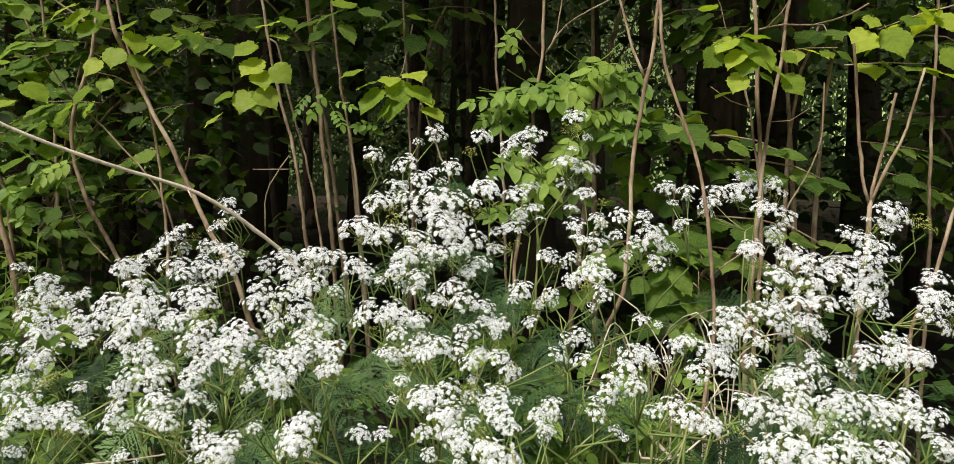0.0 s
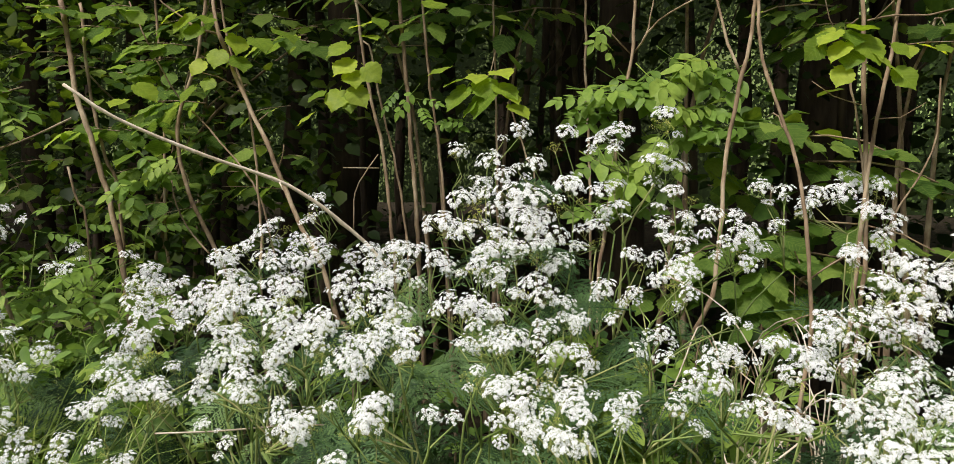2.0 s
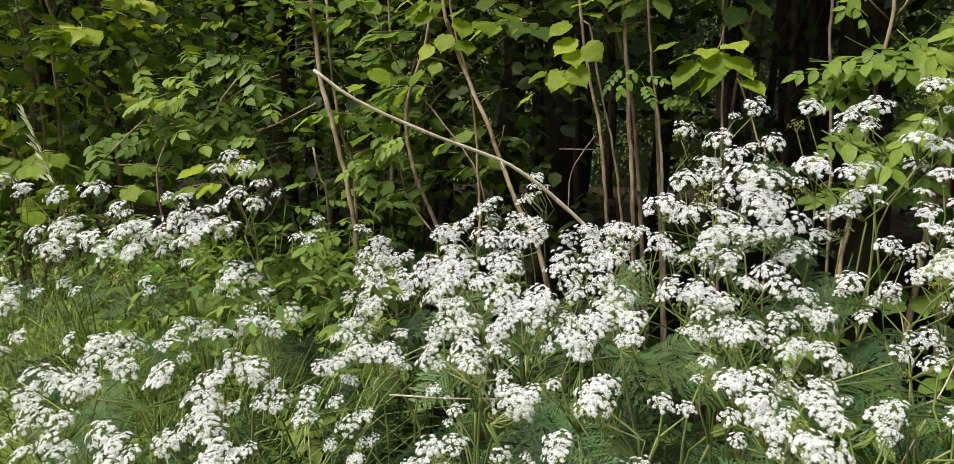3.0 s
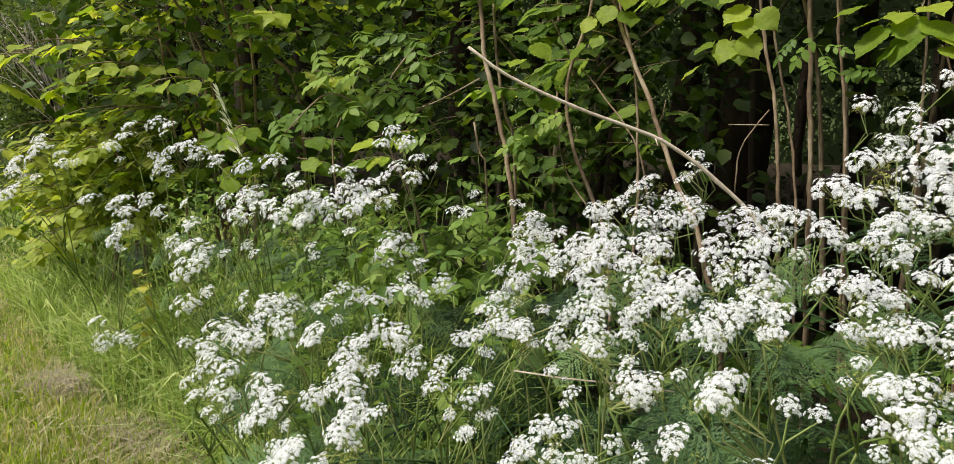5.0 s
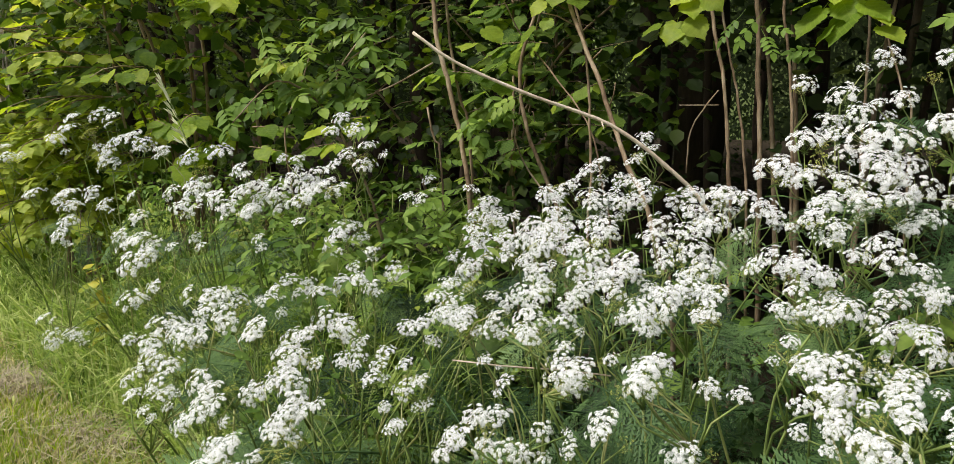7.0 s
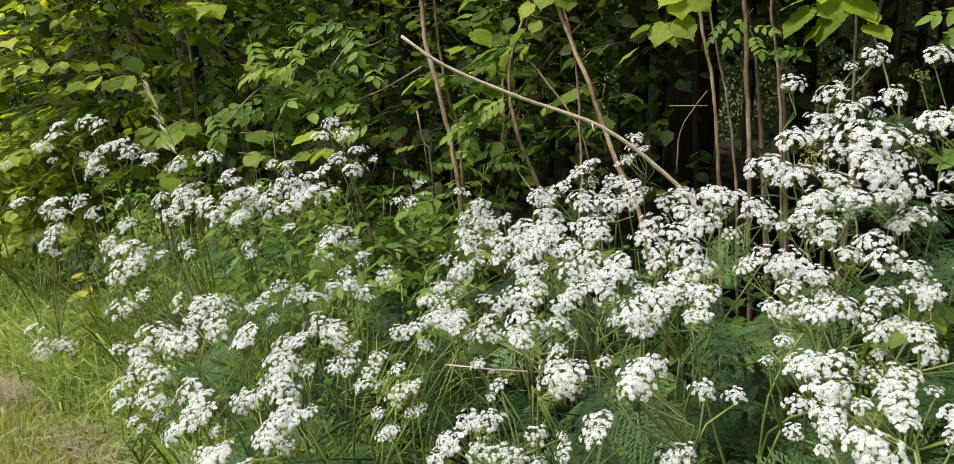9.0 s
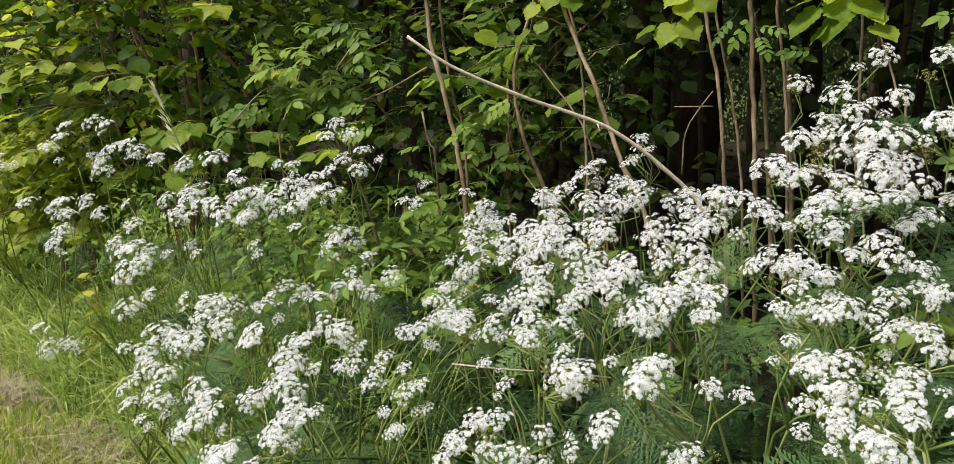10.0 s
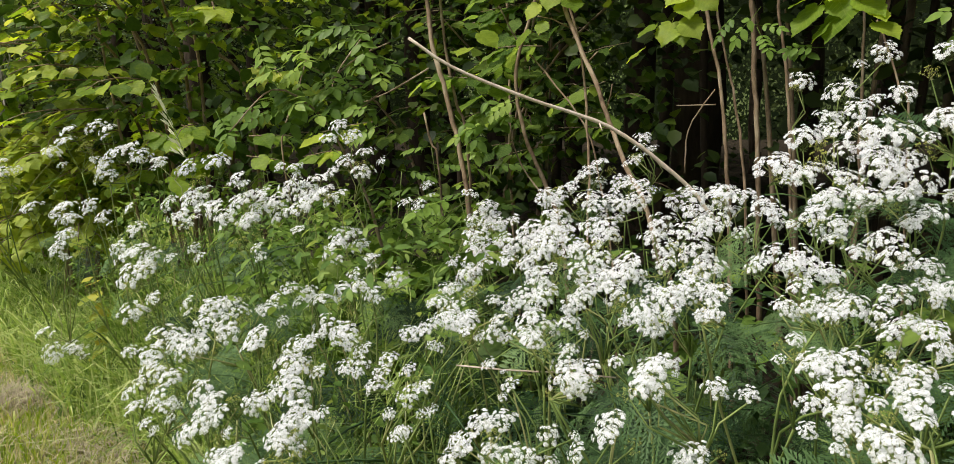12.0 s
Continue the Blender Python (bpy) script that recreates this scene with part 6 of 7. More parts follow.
parsley(-1.23, 1.98, [(-1.310, 1.964, 0.916, 0.051), (-1.243, 2.011, 0.948, 0.069), (-1.240, 1.989, 0.927, 0.069), (-1.175, 1.829, 0.920, 0.063), (-1.160, 1.912, 0.930, 0.082)])
parsley(-0.53, 1.97, [(-0.602, 2.059, 1.142, 0.070), (-0.537, 1.780, 1.122, 0.076), (-0.526, 1.974, 1.180, 0.076), (-0.483, 2.006, 1.167, 0.085), (-0.482, 1.835, 1.160, 0.070)])
parsley(-0.03, 1.96, [(-0.070, 1.919, 1.335, 0.097), (-0.068, 1.930, 1.422, 0.065), (0.011, 1.893, 1.377, 0.088), (0.016, 1.919, 1.507, 0.067)])
parsley(-0.92, 1.93, [(-0.954, 1.961, 1.055, 0.084), (-0.931, 1.829, 1.033, 0.079), (-0.862, 1.888, 1.069, 0.081)])
parsley(1.00, 1.90, [(0.852, 1.935, 1.178, 0.074), (0.880, 2.053, 1.293, 0.087), (0.920, 1.777, 1.155, 0.091), (0.959, 1.886, 1.177, 0.096), (0.964, 1.749, 1.197, 0.089), (0.971, 1.871, 1.252, 0.056), (0.988, 1.761, 1.142, 0.090), (1.047, 1.907, 1.232, 0.081), (1.058, 1.867, 1.220, 0.063), (1.080, 1.886, 1.306, 0.064), (1.091, 1.874, 1.267, 0.048), (1.093, 1.764, 1.293, 0.067, 1), (1.110, 1.884, 1.306, 0.088)])
parsley(-0.14, 1.87, [(-0.194, 1.711, 1.179, 0.058), (-0.182, 1.742, 1.205, 0.074), (-0.171, 1.778, 1.207, 0.076), (-0.170, 1.947, 1.300, 0.074), (-0.152, 1.944, 1.391, 0.065), (-0.151, 1.908, 1.239, 0.097), (-0.133, 1.903, 1.347, 0.112), (-0.092, 1.723, 1.222, 0.073), (-0.091, 1.853, 1.300, 0.094), (-0.065, 1.792, 1.267, 0.091)])
parsley(0.06, 1.85, [(-0.034, 1.761, 1.225, 0.067), (-0.020, 1.843, 1.238, 0.086), (-0.019, 1.735, 1.176, 0.059), (0.011, 1.770, 1.186, 0.068), (0.034, 1.827, 1.364, 0.062), (0.060, 1.929, 1.253, 0.065), (0.095, 1.813, 1.357, 0.069), (0.098, 1.861, 1.276, 0.079), (0.107, 1.738, 1.130, 0.067), (0.113, 1.866, 1.307, 0.071), (0.178, 1.787, 1.206, 0.061)])
parsley(0.36, 1.84, [(0.228, 1.702, 1.149, 0.036), (0.256, 1.696, 1.175, 0.058), (0.256, 1.868, 1.275, 0.063), (0.268, 1.835, 1.242, 0.062), (0.283, 1.870, 1.359, 0.063), (0.287, 1.754, 1.188, 0.075), (0.295, 1.711, 1.165, 0.058), (0.302, 1.806, 1.242, 0.077), (0.307, 1.796, 1.297, 0.053), (0.354, 1.764, 1.307, 0.060), (0.396, 1.745, 1.242, 0.059), (0.425, 1.813, 1.304, 0.046), (0.429, 1.732, 1.266, 0.088), (0.501, 1.906, 1.369, 0.056), (0.539, 1.889, 1.278, 0.048), (0.562, 1.921, 1.363, 0.057)])
parsley(-1.59, 1.84, [(-1.684, 1.809, 1.326, 0.066), (-1.654, 1.822, 1.368, 0.061), (-1.611, 1.793, 1.249, 0.071), (-1.557, 1.781, 1.331, 0.059), (-1.521, 1.785, 1.224, 0.069), (-1.516, 1.794, 1.283, 0.059)])
parsley(-0.79, 1.82, [(-0.857, 1.771, 1.031, 0.069), (-0.850, 1.636, 1.020, 0.056), (-0.843, 1.664, 1.027, 0.057), (-0.824, 1.767, 1.055, 0.076), (-0.793, 1.838, 1.047, 0.071), (-0.778, 1.881, 1.087, 0.081), (-0.735, 1.850, 1.061, 0.071), (-0.728, 1.877, 1.096, 0.080), (-0.661, 1.762, 1.095, 0.060)])
parsley(-0.38, 1.78, [(-0.472, 1.707, 1.121, 0.073), (-0.428, 1.709, 1.135, 0.073), (-0.420, 1.877, 1.202, 0.072), (-0.408, 1.751, 1.143, 0.075), (-0.380, 1.566, 1.121, 0.067), (-0.374, 1.849, 1.197, 0.071), (-0.301, 1.742, 1.189, 0.059), (-0.272, 1.740, 1.175, 0.059)])
parsley(-1.53, 1.72, [(-1.569, 1.681, 1.217, 0.058), (-1.539, 1.747, 1.027, 0.059), (-1.537, 1.623, 1.176, 0.075), (-1.526, 1.665, 1.154, 0.076), (-1.506, 1.727, 0.994, 0.059), (-1.479, 1.631, 1.039, 0.075)])
parsley(-0.58, 1.65, [(-0.689, 1.627, 1.072, 0.056), (-0.665, 1.672, 1.076, 0.057, 1), (-0.602, 1.546, 1.071, 0.067), (-0.529, 1.526, 1.076, 0.079), (-0.517, 1.662, 1.115, 0.064), (-0.482, 1.638, 1.091, 0.056)])
parsley(-1.04, 1.65, [(-1.144, 1.706, 0.903, 0.052), (-1.098, 1.682, 0.918, 0.058), (-1.058, 1.718, 0.953, 0.067), (-1.011, 1.505, 0.934, 0.052), (-0.969, 1.500, 0.922, 0.065), (-0.941, 1.545, 0.961, 0.067, 1)])
parsley(-1.64, 1.65, [(-1.725, 1.666, 1.179, 0.080), (-1.685, 1.593, 1.244, 0.039), (-1.683, 1.576, 1.100, 0.068), (-1.667, 1.563, 1.151, 0.067), (-1.649, 1.625, 1.245, 0.046), (-1.638, 1.640, 1.167, 0.078), (-1.625, 1.682, 1.204, 0.069), (-1.600, 1.630, 1.151, 0.077), (-1.592, 1.572, 1.128, 0.075), (-1.549, 1.532, 1.071, 0.041)])
parsley(0.87, 1.63, [(0.718, 1.591, 1.130, 0.068), (0.720, 1.727, 1.118, 0.081), (0.740, 1.575, 1.092, 0.068), (0.791, 1.629, 1.123, 0.084), (0.873, 1.550, 1.139, 0.060), (0.921, 1.690, 1.125, 0.065), (0.925, 1.442, 1.135, 0.062), (0.971, 1.468, 1.155, 0.063), (0.994, 1.555, 1.151, 0.067), (1.049, 1.624, 1.180, 0.069)])
parsley(-1.37, 1.62, [(-1.441, 1.554, 1.025, 0.063), (-1.405, 1.675, 0.975, 0.056), (-1.332, 1.520, 0.955, 0.052), (-1.329, 1.703, 0.916, 0.065), (-1.328, 1.468, 1.016, 0.034)])
parsley(-2.93, 1.58, [(-3.213, 1.542, 1.042, 0.083), (-3.060, 1.579, 1.037, 0.081), (-2.943, 1.419, 0.469, 0.078), (-2.932, 1.575, 1.321, 0.072), (-2.891, 1.538, 1.067, 0.072), (-2.887, 1.568, 1.360, 0.064), (-2.823, 1.485, 0.963, 0.076), (-2.796, 1.583, 1.299, 0.076, 1), (-2.787, 1.565, 1.073, 0.071)])
parsley(-0.09, 1.57, [(-0.247, 1.577, 1.118, 0.054), (-0.193, 1.470, 1.122, 0.050), (-0.173, 1.522, 1.130, 0.059), (-0.158, 1.500, 1.108, 0.064), (-0.144, 1.637, 1.149, 0.056), (-0.129, 1.622, 1.180, 0.055), (-0.120, 1.508, 1.107, 0.052), (-0.083, 1.543, 1.139, 0.053), (-0.075, 1.391, 1.084, 0.060), (-0.059, 1.614, 1.160, 0.069), (-0.040, 1.403, 1.069, 0.048), (-0.031, 1.557, 1.136, 0.067), (-0.023, 1.503, 1.082, 0.065), (0.023, 1.569, 1.086, 0.054), (0.024, 1.611, 1.112, 0.055), (0.047, 1.457, 1.106, 0.044)])
parsley(0.23, 1.54, [(0.112, 1.498, 1.103, 0.039), (0.173, 1.653, 1.135, 0.042), (0.180, 1.375, 1.095, 0.041), (0.212, 1.430, 1.093, 0.043), (0.275, 1.551, 1.151, 0.046), (0.292, 1.579, 1.194, 0.047), (0.334, 1.429, 1.125, 0.043)])
parsley(-1.76, 1.54, [(-1.828, 1.448, 1.128, 0.068), (-1.800, 1.573, 1.160, 0.070), (-1.797, 1.511, 1.213, 0.058), (-1.743, 1.432, 1.118, 0.066), (-1.740, 1.477, 1.152, 0.076), (-1.727, 1.552, 1.167, 0.058), (-1.724, 1.560, 1.127, 0.068), (-1.689, 1.459, 1.101, 0.065)])
parsley(-2.40, 1.53, [(-2.560, 1.549, 1.365, 0.061), (-2.541, 1.560, 1.283, 0.083), (-2.498, 1.460, 1.057, 0.058), (-2.445, 1.556, 1.298, 0.074), (-2.444, 1.531, 1.079, 0.047), (-2.297, 1.392, 0.972, 0.061), (-2.241, 1.434, 1.039, 0.065), (-2.205, 1.460, 1.287, 0.064)])
parsley(-3.68, 1.53, [(-3.977, 1.471, 1.252, 0.062), (-3.867, 1.571, 1.191, 0.087), (-3.795, 1.593, 1.285, 0.080), (-3.763, 1.664, 1.208, 0.078), (-3.743, 1.347, 1.204, 0.087), (-3.741, 1.554, 1.242, 0.091), (-3.734, 1.448, 1.172, 0.089), (-3.678, 1.309, 1.166, 0.080), (-3.675, 1.437, 1.131, 0.082), (-3.565, 1.593, 1.174, 0.074), (-3.538, 1.328, 1.047, 0.084), (-3.521, 1.363, 1.074, 0.070), (-3.300, 1.696, 1.262, 0.086)])
parsley(-2.73, 1.52, [(-2.757, 1.609, 1.186, 0.076), (-2.754, 1.317, 0.620, 0.061), (-2.749, 1.602, 1.374, 0.075), (-2.744, 1.463, 1.035, 0.078), (-2.736, 1.613, 1.225, 0.075), (-2.729, 1.399, 0.544, 0.074), (-2.699, 1.421, 0.533, 0.064), (-2.689, 1.380, 0.939, 0.072)])
parsley(-1.97, 1.50, [(-2.150, 1.485, 1.267, 0.053), (-2.055, 1.441, 1.130, 0.062), (-2.004, 1.483, 1.243, 0.071), (-1.984, 1.489, 1.152, 0.102), (-1.955, 1.443, 1.077, 0.070), (-1.954, 1.494, 1.205, 0.071, 1), (-1.930, 1.390, 1.055, 0.079, 1), (-1.930, 1.392, 1.104, 0.069), (-1.883, 1.465, 1.132, 0.069), (-1.869, 1.508, 1.268, 0.079)])
parsley(-0.43, 1.44, [(-0.568, 1.393, 1.084, 0.060), (-0.524, 1.406, 1.080, 0.061), (-0.488, 1.370, 1.071, 0.059), (-0.449, 1.363, 1.098, 0.059), (-0.433, 1.513, 1.092, 0.052), (-0.353, 1.450, 1.094, 0.062), (-0.331, 1.309, 1.094, 0.051), (-0.299, 1.376, 1.124, 0.059)])
parsley(-1.53, 1.38, [(-1.644, 1.388, 1.049, 0.054, 1), (-1.475, 1.320, 1.060, 0.033), (-1.463, 1.320, 1.036, 0.033)])
parsley(-1.21, 1.37, [(-1.292, 1.268, 0.987, 0.054), (-1.262, 1.293, 0.972, 0.047), (-1.207, 1.414, 0.967, 0.056), (-1.206, 1.345, 0.972, 0.062), (-1.204, 1.279, 0.968, 0.060), (-1.179, 1.431, 0.952, 0.056), (-1.146, 1.307, 0.965, 0.052, 1)])
parsley(-2.04, 1.37, [(-2.158, 1.370, 0.980, 0.104), (-2.119, 1.403, 0.960, 0.073), (-2.068, 1.292, 0.920, 0.100), (-1.981, 1.296, 0.952, 0.068), (-1.955, 1.369, 0.975, 0.039), (-1.942, 1.225, 0.842, 0.076)])
parsley(0.62, 1.37, [(0.480, 1.228, 1.095, 0.037), (0.489, 1.396, 1.108, 0.060), (0.541, 1.492, 1.117, 0.070), (0.547, 1.454, 1.100, 0.056), (0.557, 1.155, 1.106, 0.040), (0.567, 1.408, 1.087, 0.055), (0.613, 1.285, 1.090, 0.033), (0.622, 1.552, 1.118, 0.067), (0.645, 1.495, 1.110, 0.071), (0.662, 1.192, 1.106, 0.046), (0.696, 1.246, 1.112, 0.054), (0.723, 1.218, 1.109, 0.047), (0.725, 1.169, 1.117, 0.051), (0.760, 1.264, 1.118, 0.060)])
parsley(-0.18, 1.33, [(-0.287, 1.266, 1.117, 0.055), (-0.257, 1.253, 1.109, 0.054), (-0.256, 1.221, 1.086, 0.048), (-0.234, 1.414, 1.128, 0.049), (-0.162, 1.314, 1.081, 0.040), (-0.161, 1.411, 1.098, 0.049), (-0.139, 1.163, 1.046, 0.020), (-0.134, 1.256, 1.053, 0.033), (-0.116, 1.310, 1.094, 0.045), (-0.093, 1.297, 1.092, 0.050)])
parsley(-0.68, 1.31, [(-0.738, 1.243, 1.007, 0.038), (-0.723, 1.476, 1.049, 0.051), (-0.721, 1.186, 1.006, 0.041), (-0.693, 1.182, 1.012, 0.041), (-0.642, 1.369, 1.065, 0.059), (-0.623, 1.254, 1.053, 0.054), (-0.608, 1.192, 1.052, 0.041)])
parsley(-1.77, 1.30, [(-1.814, 1.213, 0.904, 0.045), (-1.717, 1.310, 1.013, 0.036)])
parsley(-0.90, 1.28, [(-1.024, 1.164, 0.945, 0.061), (-0.967, 1.126, 0.958, 0.052), (-0.894, 1.239, 0.941, 0.046), (-0.884, 1.347, 0.951, 0.053), (-0.881, 1.297, 0.946, 0.045), (-0.861, 1.240, 0.954, 0.052), (-0.817, 1.297, 0.970, 0.057)])
parsley(-0.44, 1.27, [(-0.552, 1.221, 1.085, 0.053), (-0.545, 1.180, 1.077, 0.051), (-0.515, 1.315, 1.069, 0.045), (-0.495, 1.208, 1.062, 0.042), (-0.493, 1.245, 1.067, 0.043), (-0.435, 1.266, 1.083, 0.049), (-0.373, 1.220, 1.075, 0.053), (-0.361, 1.255, 1.087, 0.049), (-0.322, 1.233, 1.104, 0.048), (-0.316, 1.206, 1.090, 0.047)])
parsley(-0.00, 1.24, [(-0.092, 1.147, 1.052, 0.050), (-0.087, 1.210, 1.046, 0.063), (-0.049, 1.061, 1.048, 0.056), (-0.044, 1.193, 1.052, 0.052), (-0.041, 1.101, 1.053, 0.048), (-0.014, 1.310, 1.065, 0.040), (-0.013, 1.178, 1.057, 0.036, 1), (-0.003, 1.305, 1.084, 0.045), (0.037, 1.134, 1.071, 0.049), (0.042, 1.311, 1.082, 0.051), (0.060, 1.204, 1.086, 0.047), (0.148, 1.251, 1.099, 0.038)])
parsley(0.31, 1.23, [(0.186, 1.249, 1.094, 0.043), (0.203, 1.072, 1.087, 0.037), (0.210, 1.067, 1.108, 0.042), (0.245, 1.144, 1.109, 0.045), (0.254, 1.116, 1.087, 0.039), (0.268, 1.205, 1.112, 0.052), (0.296, 1.238, 1.109, 0.048), (0.355, 1.117, 1.112, 0.048), (0.367, 1.298, 1.103, 0.039), (0.375, 1.273, 1.121, 0.044), (0.422, 1.168, 1.102, 0.045), (0.422, 1.278, 1.098, 0.050), (0.442, 1.287, 1.090, 0.056)])
parsley(-1.19, 1.09, [(-1.257, 1.062, 1.007, 0.056), (-1.238, 1.172, 0.990, 0.051), (-1.228, 0.965, 0.934, 0.053), (-1.228, 0.926, 0.936, 0.052), (-1.206, 1.007, 0.977, 0.060), (-1.204, 1.055, 0.996, 0.041), (-1.145, 1.077, 1.002, 0.047), (-1.134, 0.969, 0.979, 0.051), (-1.081, 1.182, 0.943, 0.069)])
parsley(-0.48, 1.08, [(-0.542, 1.032, 1.058, 0.041), (-0.537, 1.032, 1.077, 0.036), (-0.485, 1.048, 1.090, 0.050), (-0.475, 1.087, 1.067, 0.047), (-0.462, 1.006, 1.078, 0.044), (-0.447, 1.111, 1.069, 0.039), (-0.436, 0.977, 1.080, 0.038), (-0.419, 1.060, 1.043, 0.032)])
parsley(-0.34, 1.05, [(-0.400, 0.999, 1.044, 0.039), (-0.364, 0.938, 1.051, 0.049), (-0.343, 0.964, 1.058, 0.042), (-0.339, 0.916, 1.053, 0.044), (-0.326, 1.130, 1.092, 0.044), (-0.324, 1.010, 1.058, 0.026), (-0.315, 1.126, 1.074, 0.039)])
parsley(-1.36, 1.01, [(-1.507, 0.964, 0.875, 0.037), (-1.456, 1.034, 0.909, 0.075), (-1.450, 1.086, 0.970, 0.038), (-1.420, 0.969, 0.885, 0.058), (-1.399, 1.023, 0.907, 0.059), (-1.346, 1.093, 0.979, 0.066), (-1.331, 1.038, 0.947, 0.057), (-1.316, 0.898, 0.896, 0.047), (-1.296, 0.988, 0.929, 0.069), (-1.277, 0.823, 0.870, 0.032), (-1.236, 0.828, 0.899, 0.038), (-1.233, 0.869, 0.908, 0.045)])
parsley(0.06, 0.99, [(-0.036, 0.975, 1.061, 0.038), (-0.018, 0.906, 1.078, 0.032), (0.006, 0.886, 1.078, 0.039), (0.022, 0.883, 1.071, 0.035), (0.030, 1.066, 1.070, 0.051), (0.036, 0.865, 1.079, 0.046), (0.038, 1.008, 1.072, 0.044), (0.047, 0.928, 1.090, 0.028), (0.091, 0.971, 1.091, 0.038), (0.092, 0.899, 1.101, 0.027), (0.111, 1.037, 1.085, 0.036), (0.173, 0.981, 1.092, 0.034), (0.183, 0.902, 1.096, 0.020)])
parsley(0.51, 0.97, [(0.456, 0.994, 1.109, 0.043), (0.466, 0.926, 1.120, 0.036), (0.469, 1.088, 1.107, 0.047), (0.486, 0.903, 1.116, 0.031), (0.492, 1.036, 1.118, 0.040), (0.493, 1.101, 1.117, 0.057), (0.500, 0.859, 1.125, 0.030), (0.506, 0.753, 1.144, 0.033), (0.526, 0.995, 1.109, 0.052), (0.530, 0.941, 1.119, 0.041), (0.538, 0.847, 1.129, 0.033), (0.545, 0.825, 1.145, 0.029), (0.555, 0.941, 1.119, 0.049), (0.559, 0.894, 1.128, 0.039), (0.574, 0.921, 1.135, 0.036)])
parsley(-0.90, 0.97, [(-1.009, 1.060, 0.958, 0.057), (-1.000, 0.986, 0.945, 0.055), (-0.967, 0.990, 0.976, 0.060), (-0.949, 0.912, 0.909, 0.046), (-0.935, 0.937, 0.936, 0.052), (-0.933, 0.870, 0.908, 0.045), (-0.920, 0.846, 0.924, 0.044), (-0.920, 0.948, 0.961, 0.057), (-0.914, 0.776, 0.930, 0.042), (-0.892, 0.922, 0.915, 0.056), (-0.886, 0.902, 0.940, 0.050), (-0.876, 1.025, 0.939, 0.041), (-0.823, 0.861, 0.918, 0.063), (-0.811, 0.830, 0.909, 0.051), (-0.806, 0.995, 0.963, 0.039), (-0.776, 1.045, 0.969, 0.040)])
parsley(-0.64, 0.97, [(-0.737, 0.976, 0.973, 0.037), (-0.714, 0.935, 0.969, 0.041), (-0.692, 0.998, 0.978, 0.032), (-0.603, 1.043, 1.050, 0.032), (-0.575, 0.816, 0.996, 0.019), (-0.572, 0.854, 1.009, 0.036), (-0.553, 0.865, 1.024, 0.031)])
parsley(-0.23, 0.95, [(-0.304, 0.848, 0.998, 0.026), (-0.284, 0.901, 1.020, 0.046), (-0.277, 0.875, 1.012, 0.037), (-0.253, 0.927, 1.065, 0.041), (-0.244, 0.926, 1.090, 0.049), (-0.234, 0.949, 1.090, 0.046), (-0.230, 0.898, 1.081, 0.043), (-0.199, 0.939, 0.983, 0.045), (-0.177, 0.917, 1.002, 0.036), (-0.149, 0.888, 1.097, 0.031), (-0.131, 0.956, 1.070, 0.029)])
parsley(0.32, 0.92, [(0.261, 0.861, 1.124, 0.030), (0.280, 0.983, 1.104, 0.043), (0.289, 0.902, 1.116, 0.047), (0.294, 0.867, 1.117, 0.030), (0.327, 0.815, 1.108, 0.018), (0.349, 0.798, 1.104, 0.042), (0.355, 0.890, 1.121, 0.039), (0.355, 0.799, 1.125, 0.049), (0.374, 0.962, 1.116, 0.042)])
parsley(0.41, 0.87, [(0.381, 0.808, 1.107, 0.042), (0.392, 0.943, 1.118, 0.041), (0.393, 0.788, 1.103, 0.038), (0.407, 0.918, 1.110, 0.048), (0.410, 0.874, 1.127, 0.030), (0.412, 0.798, 1.111, 0.042), (0.430, 0.802, 1.124, 0.028), (0.438, 0.782, 1.115, 0.038), (0.447, 0.741, 1.136, 0.039)])
parsley(-1.06, 0.86, [(-1.159, 0.851, 0.924, 0.049), (-1.113, 0.750, 0.913, 0.034), (-1.111, 0.793, 0.920, 0.052), (-1.082, 0.787, 0.904, 0.040), (-1.052, 0.959, 0.972, 0.049), (-1.051, 0.967, 0.989, 0.061), (-1.043, 0.829, 0.927, 0.057), (-1.023, 0.714, 0.913, 0.027), (-1.018, 0.823, 0.899, 0.051), (-0.987, 0.816, 0.927, 0.050), (-0.974, 0.780, 0.901, 0.065)])
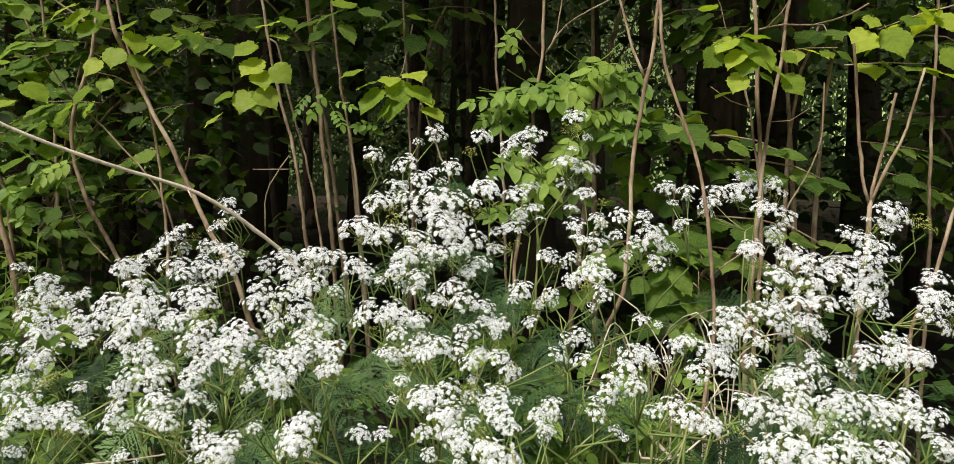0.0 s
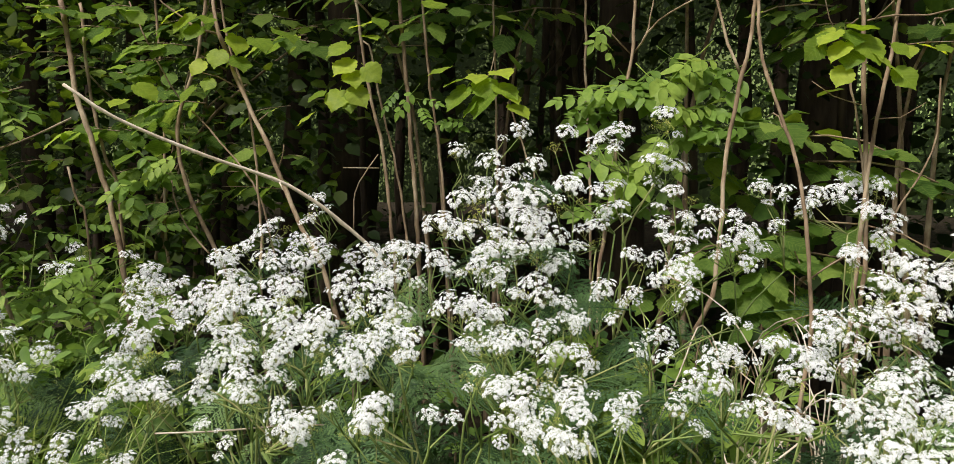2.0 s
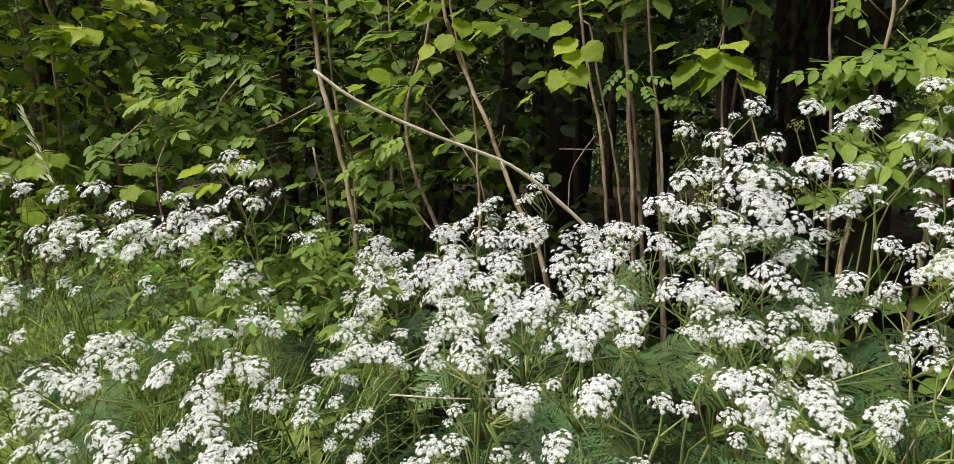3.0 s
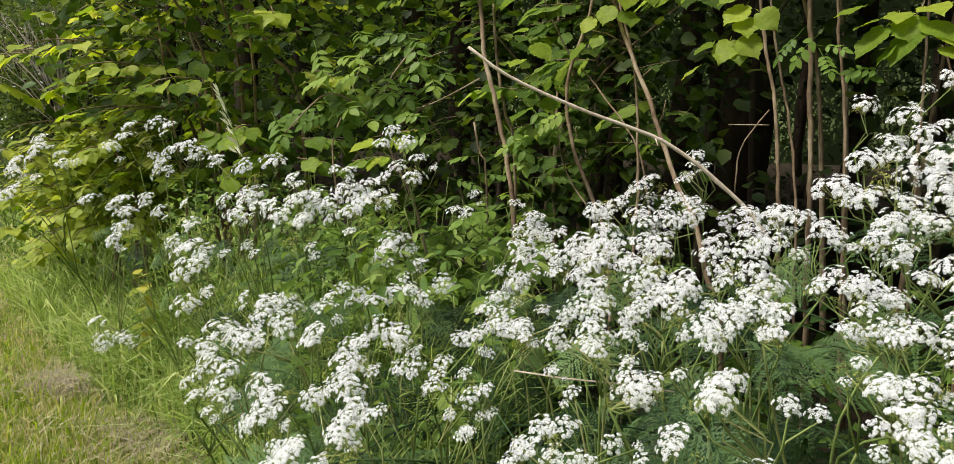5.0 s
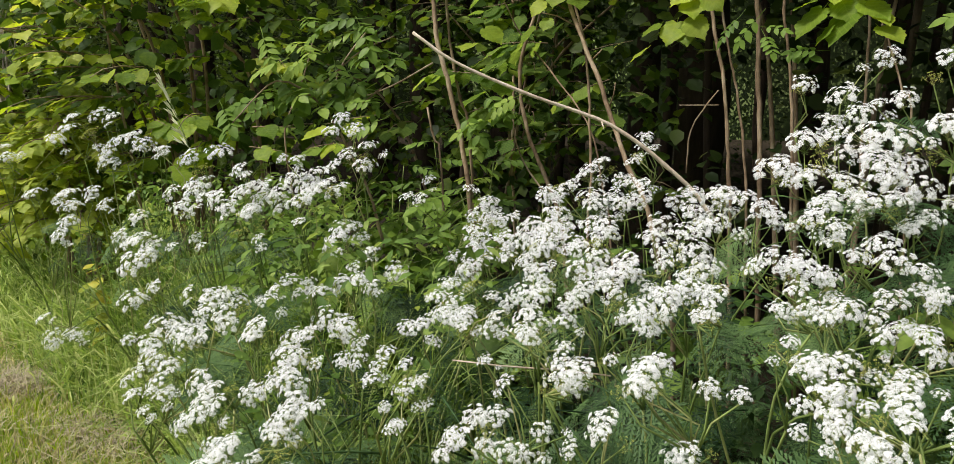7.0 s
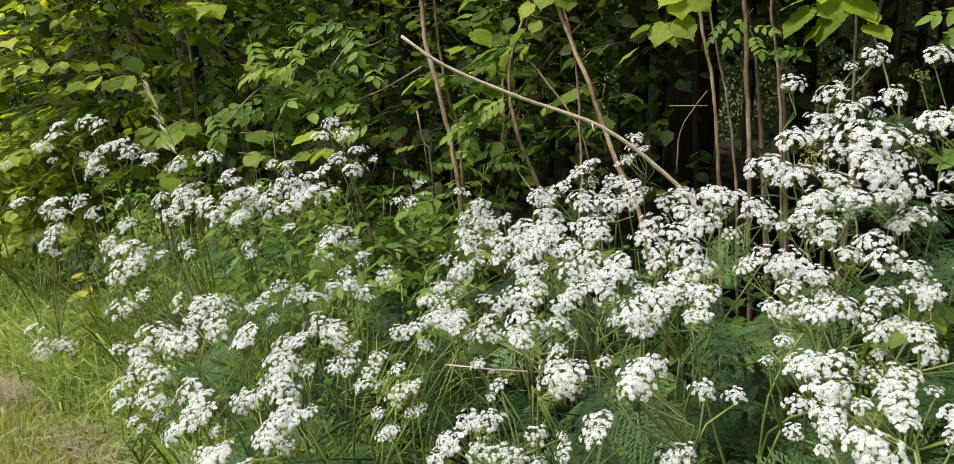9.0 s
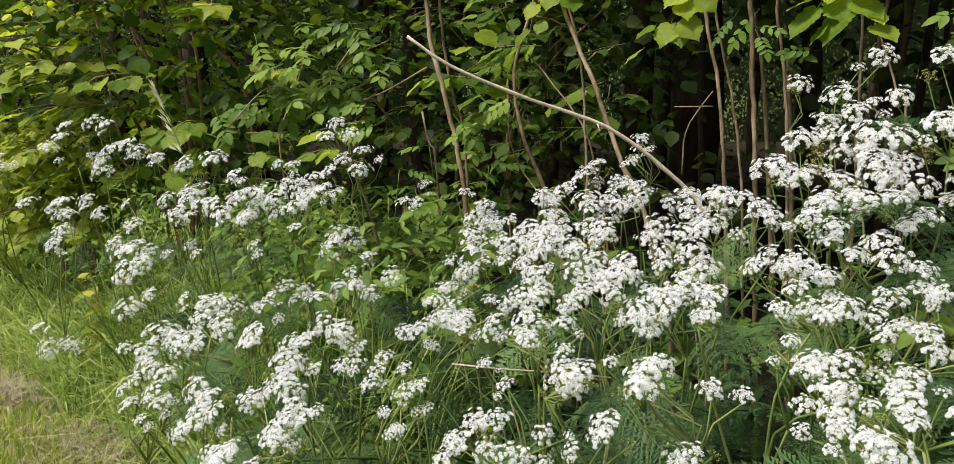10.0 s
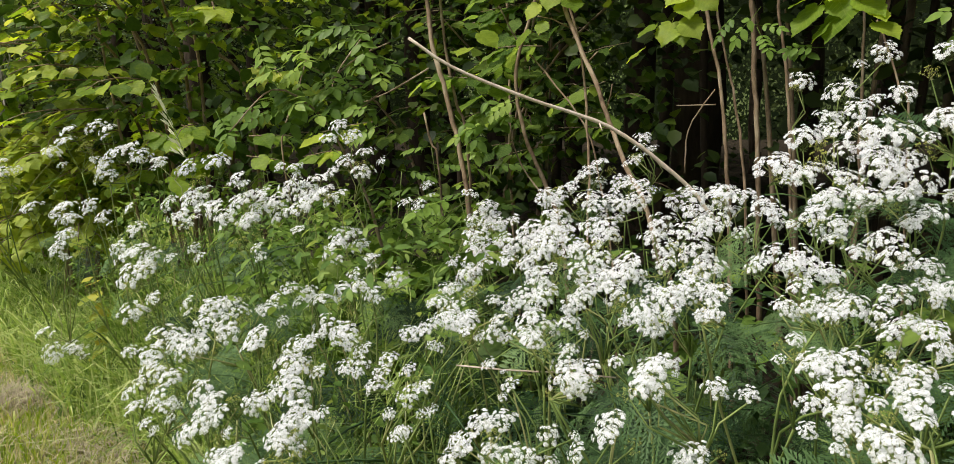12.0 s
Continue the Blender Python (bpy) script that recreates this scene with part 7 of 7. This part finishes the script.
parsley(-0.43, 0.85, [(-0.487, 0.746, 1.020, 0.019), (-0.480, 0.730, 1.030, 0.017), (-0.471, 0.709, 1.031, 0.019), (-0.462, 0.898, 1.064, 0.024), (-0.457, 0.798, 0.973, 0.039), (-0.438, 0.841, 1.007, 0.040), (-0.431, 0.790, 1.004, 0.042), (-0.425, 0.890, 1.043, 0.029), (-0.423, 0.831, 0.972, 0.039), (-0.402, 0.836, 1.021, 0.039), (-0.369, 0.805, 0.994, 0.033), (-0.362, 0.837, 0.977, 0.034), (-0.333, 0.839, 1.015, 0.030)])
parsley(-0.74, 0.74, [(-0.891, 0.695, 0.930, 0.039), (-0.827, 0.704, 0.910, 0.036), (-0.793, 0.712, 0.925, 0.036), (-0.781, 0.690, 0.925, 0.055), (-0.757, 0.759, 0.938, 0.043), (-0.754, 0.676, 0.943, 0.045), (-0.750, 0.823, 0.945, 0.039), (-0.736, 0.836, 0.950, 0.029), (-0.732, 0.614, 0.940, 0.042), (-0.723, 0.637, 0.943, 0.042), (-0.717, 0.608, 0.943, 0.041), (-0.713, 0.728, 0.932, 0.041, 1), (-0.712, 0.739, 0.948, 0.041), (-0.692, 0.677, 0.939, 0.030), (-0.649, 0.685, 0.950, 0.029, 1), (-0.639, 0.601, 0.968, 0.039)])


def lacy_leaves():
    """Fronds that fill the room under and between the flower heads."""
    q = random.Random(77)
    poses = []
    for i in range(120):
        x, y, z = q.choice(HEAD_SPOTS)
        if x < -1.5 and q.random() < 0.6:
            continue
        p = Vector((x + q.uniform(-0.14, 0.14), y + q.uniform(-0.06, 0.16), z - q.uniform(0.10, 0.42)))
        p.y = max(p.y, edge_y(p.x) + 0.3)
        a = q.uniform(math.pi * 0.9, math.pi * 2.1)
        tip = Vector((math.cos(a), math.sin(a), q.uniform(-0.6, 0.3)))
        poses.append(facing(p, tip, (q.uniform(-0.4, 0.4), q.uniform(-1.0, 0.1), 1), q.uniform(0.14, 0.26)))
    for k in range(5):
        ob = new("lacy_leaves", leaf_bank("lacy_leaves", FEATHERY[k], poses[k::5], FERN_MASS))
        tagged(ob, "finely cut dark green leaves low under the flowers", "undergrowth", kind="stuff")


lacy_leaves()
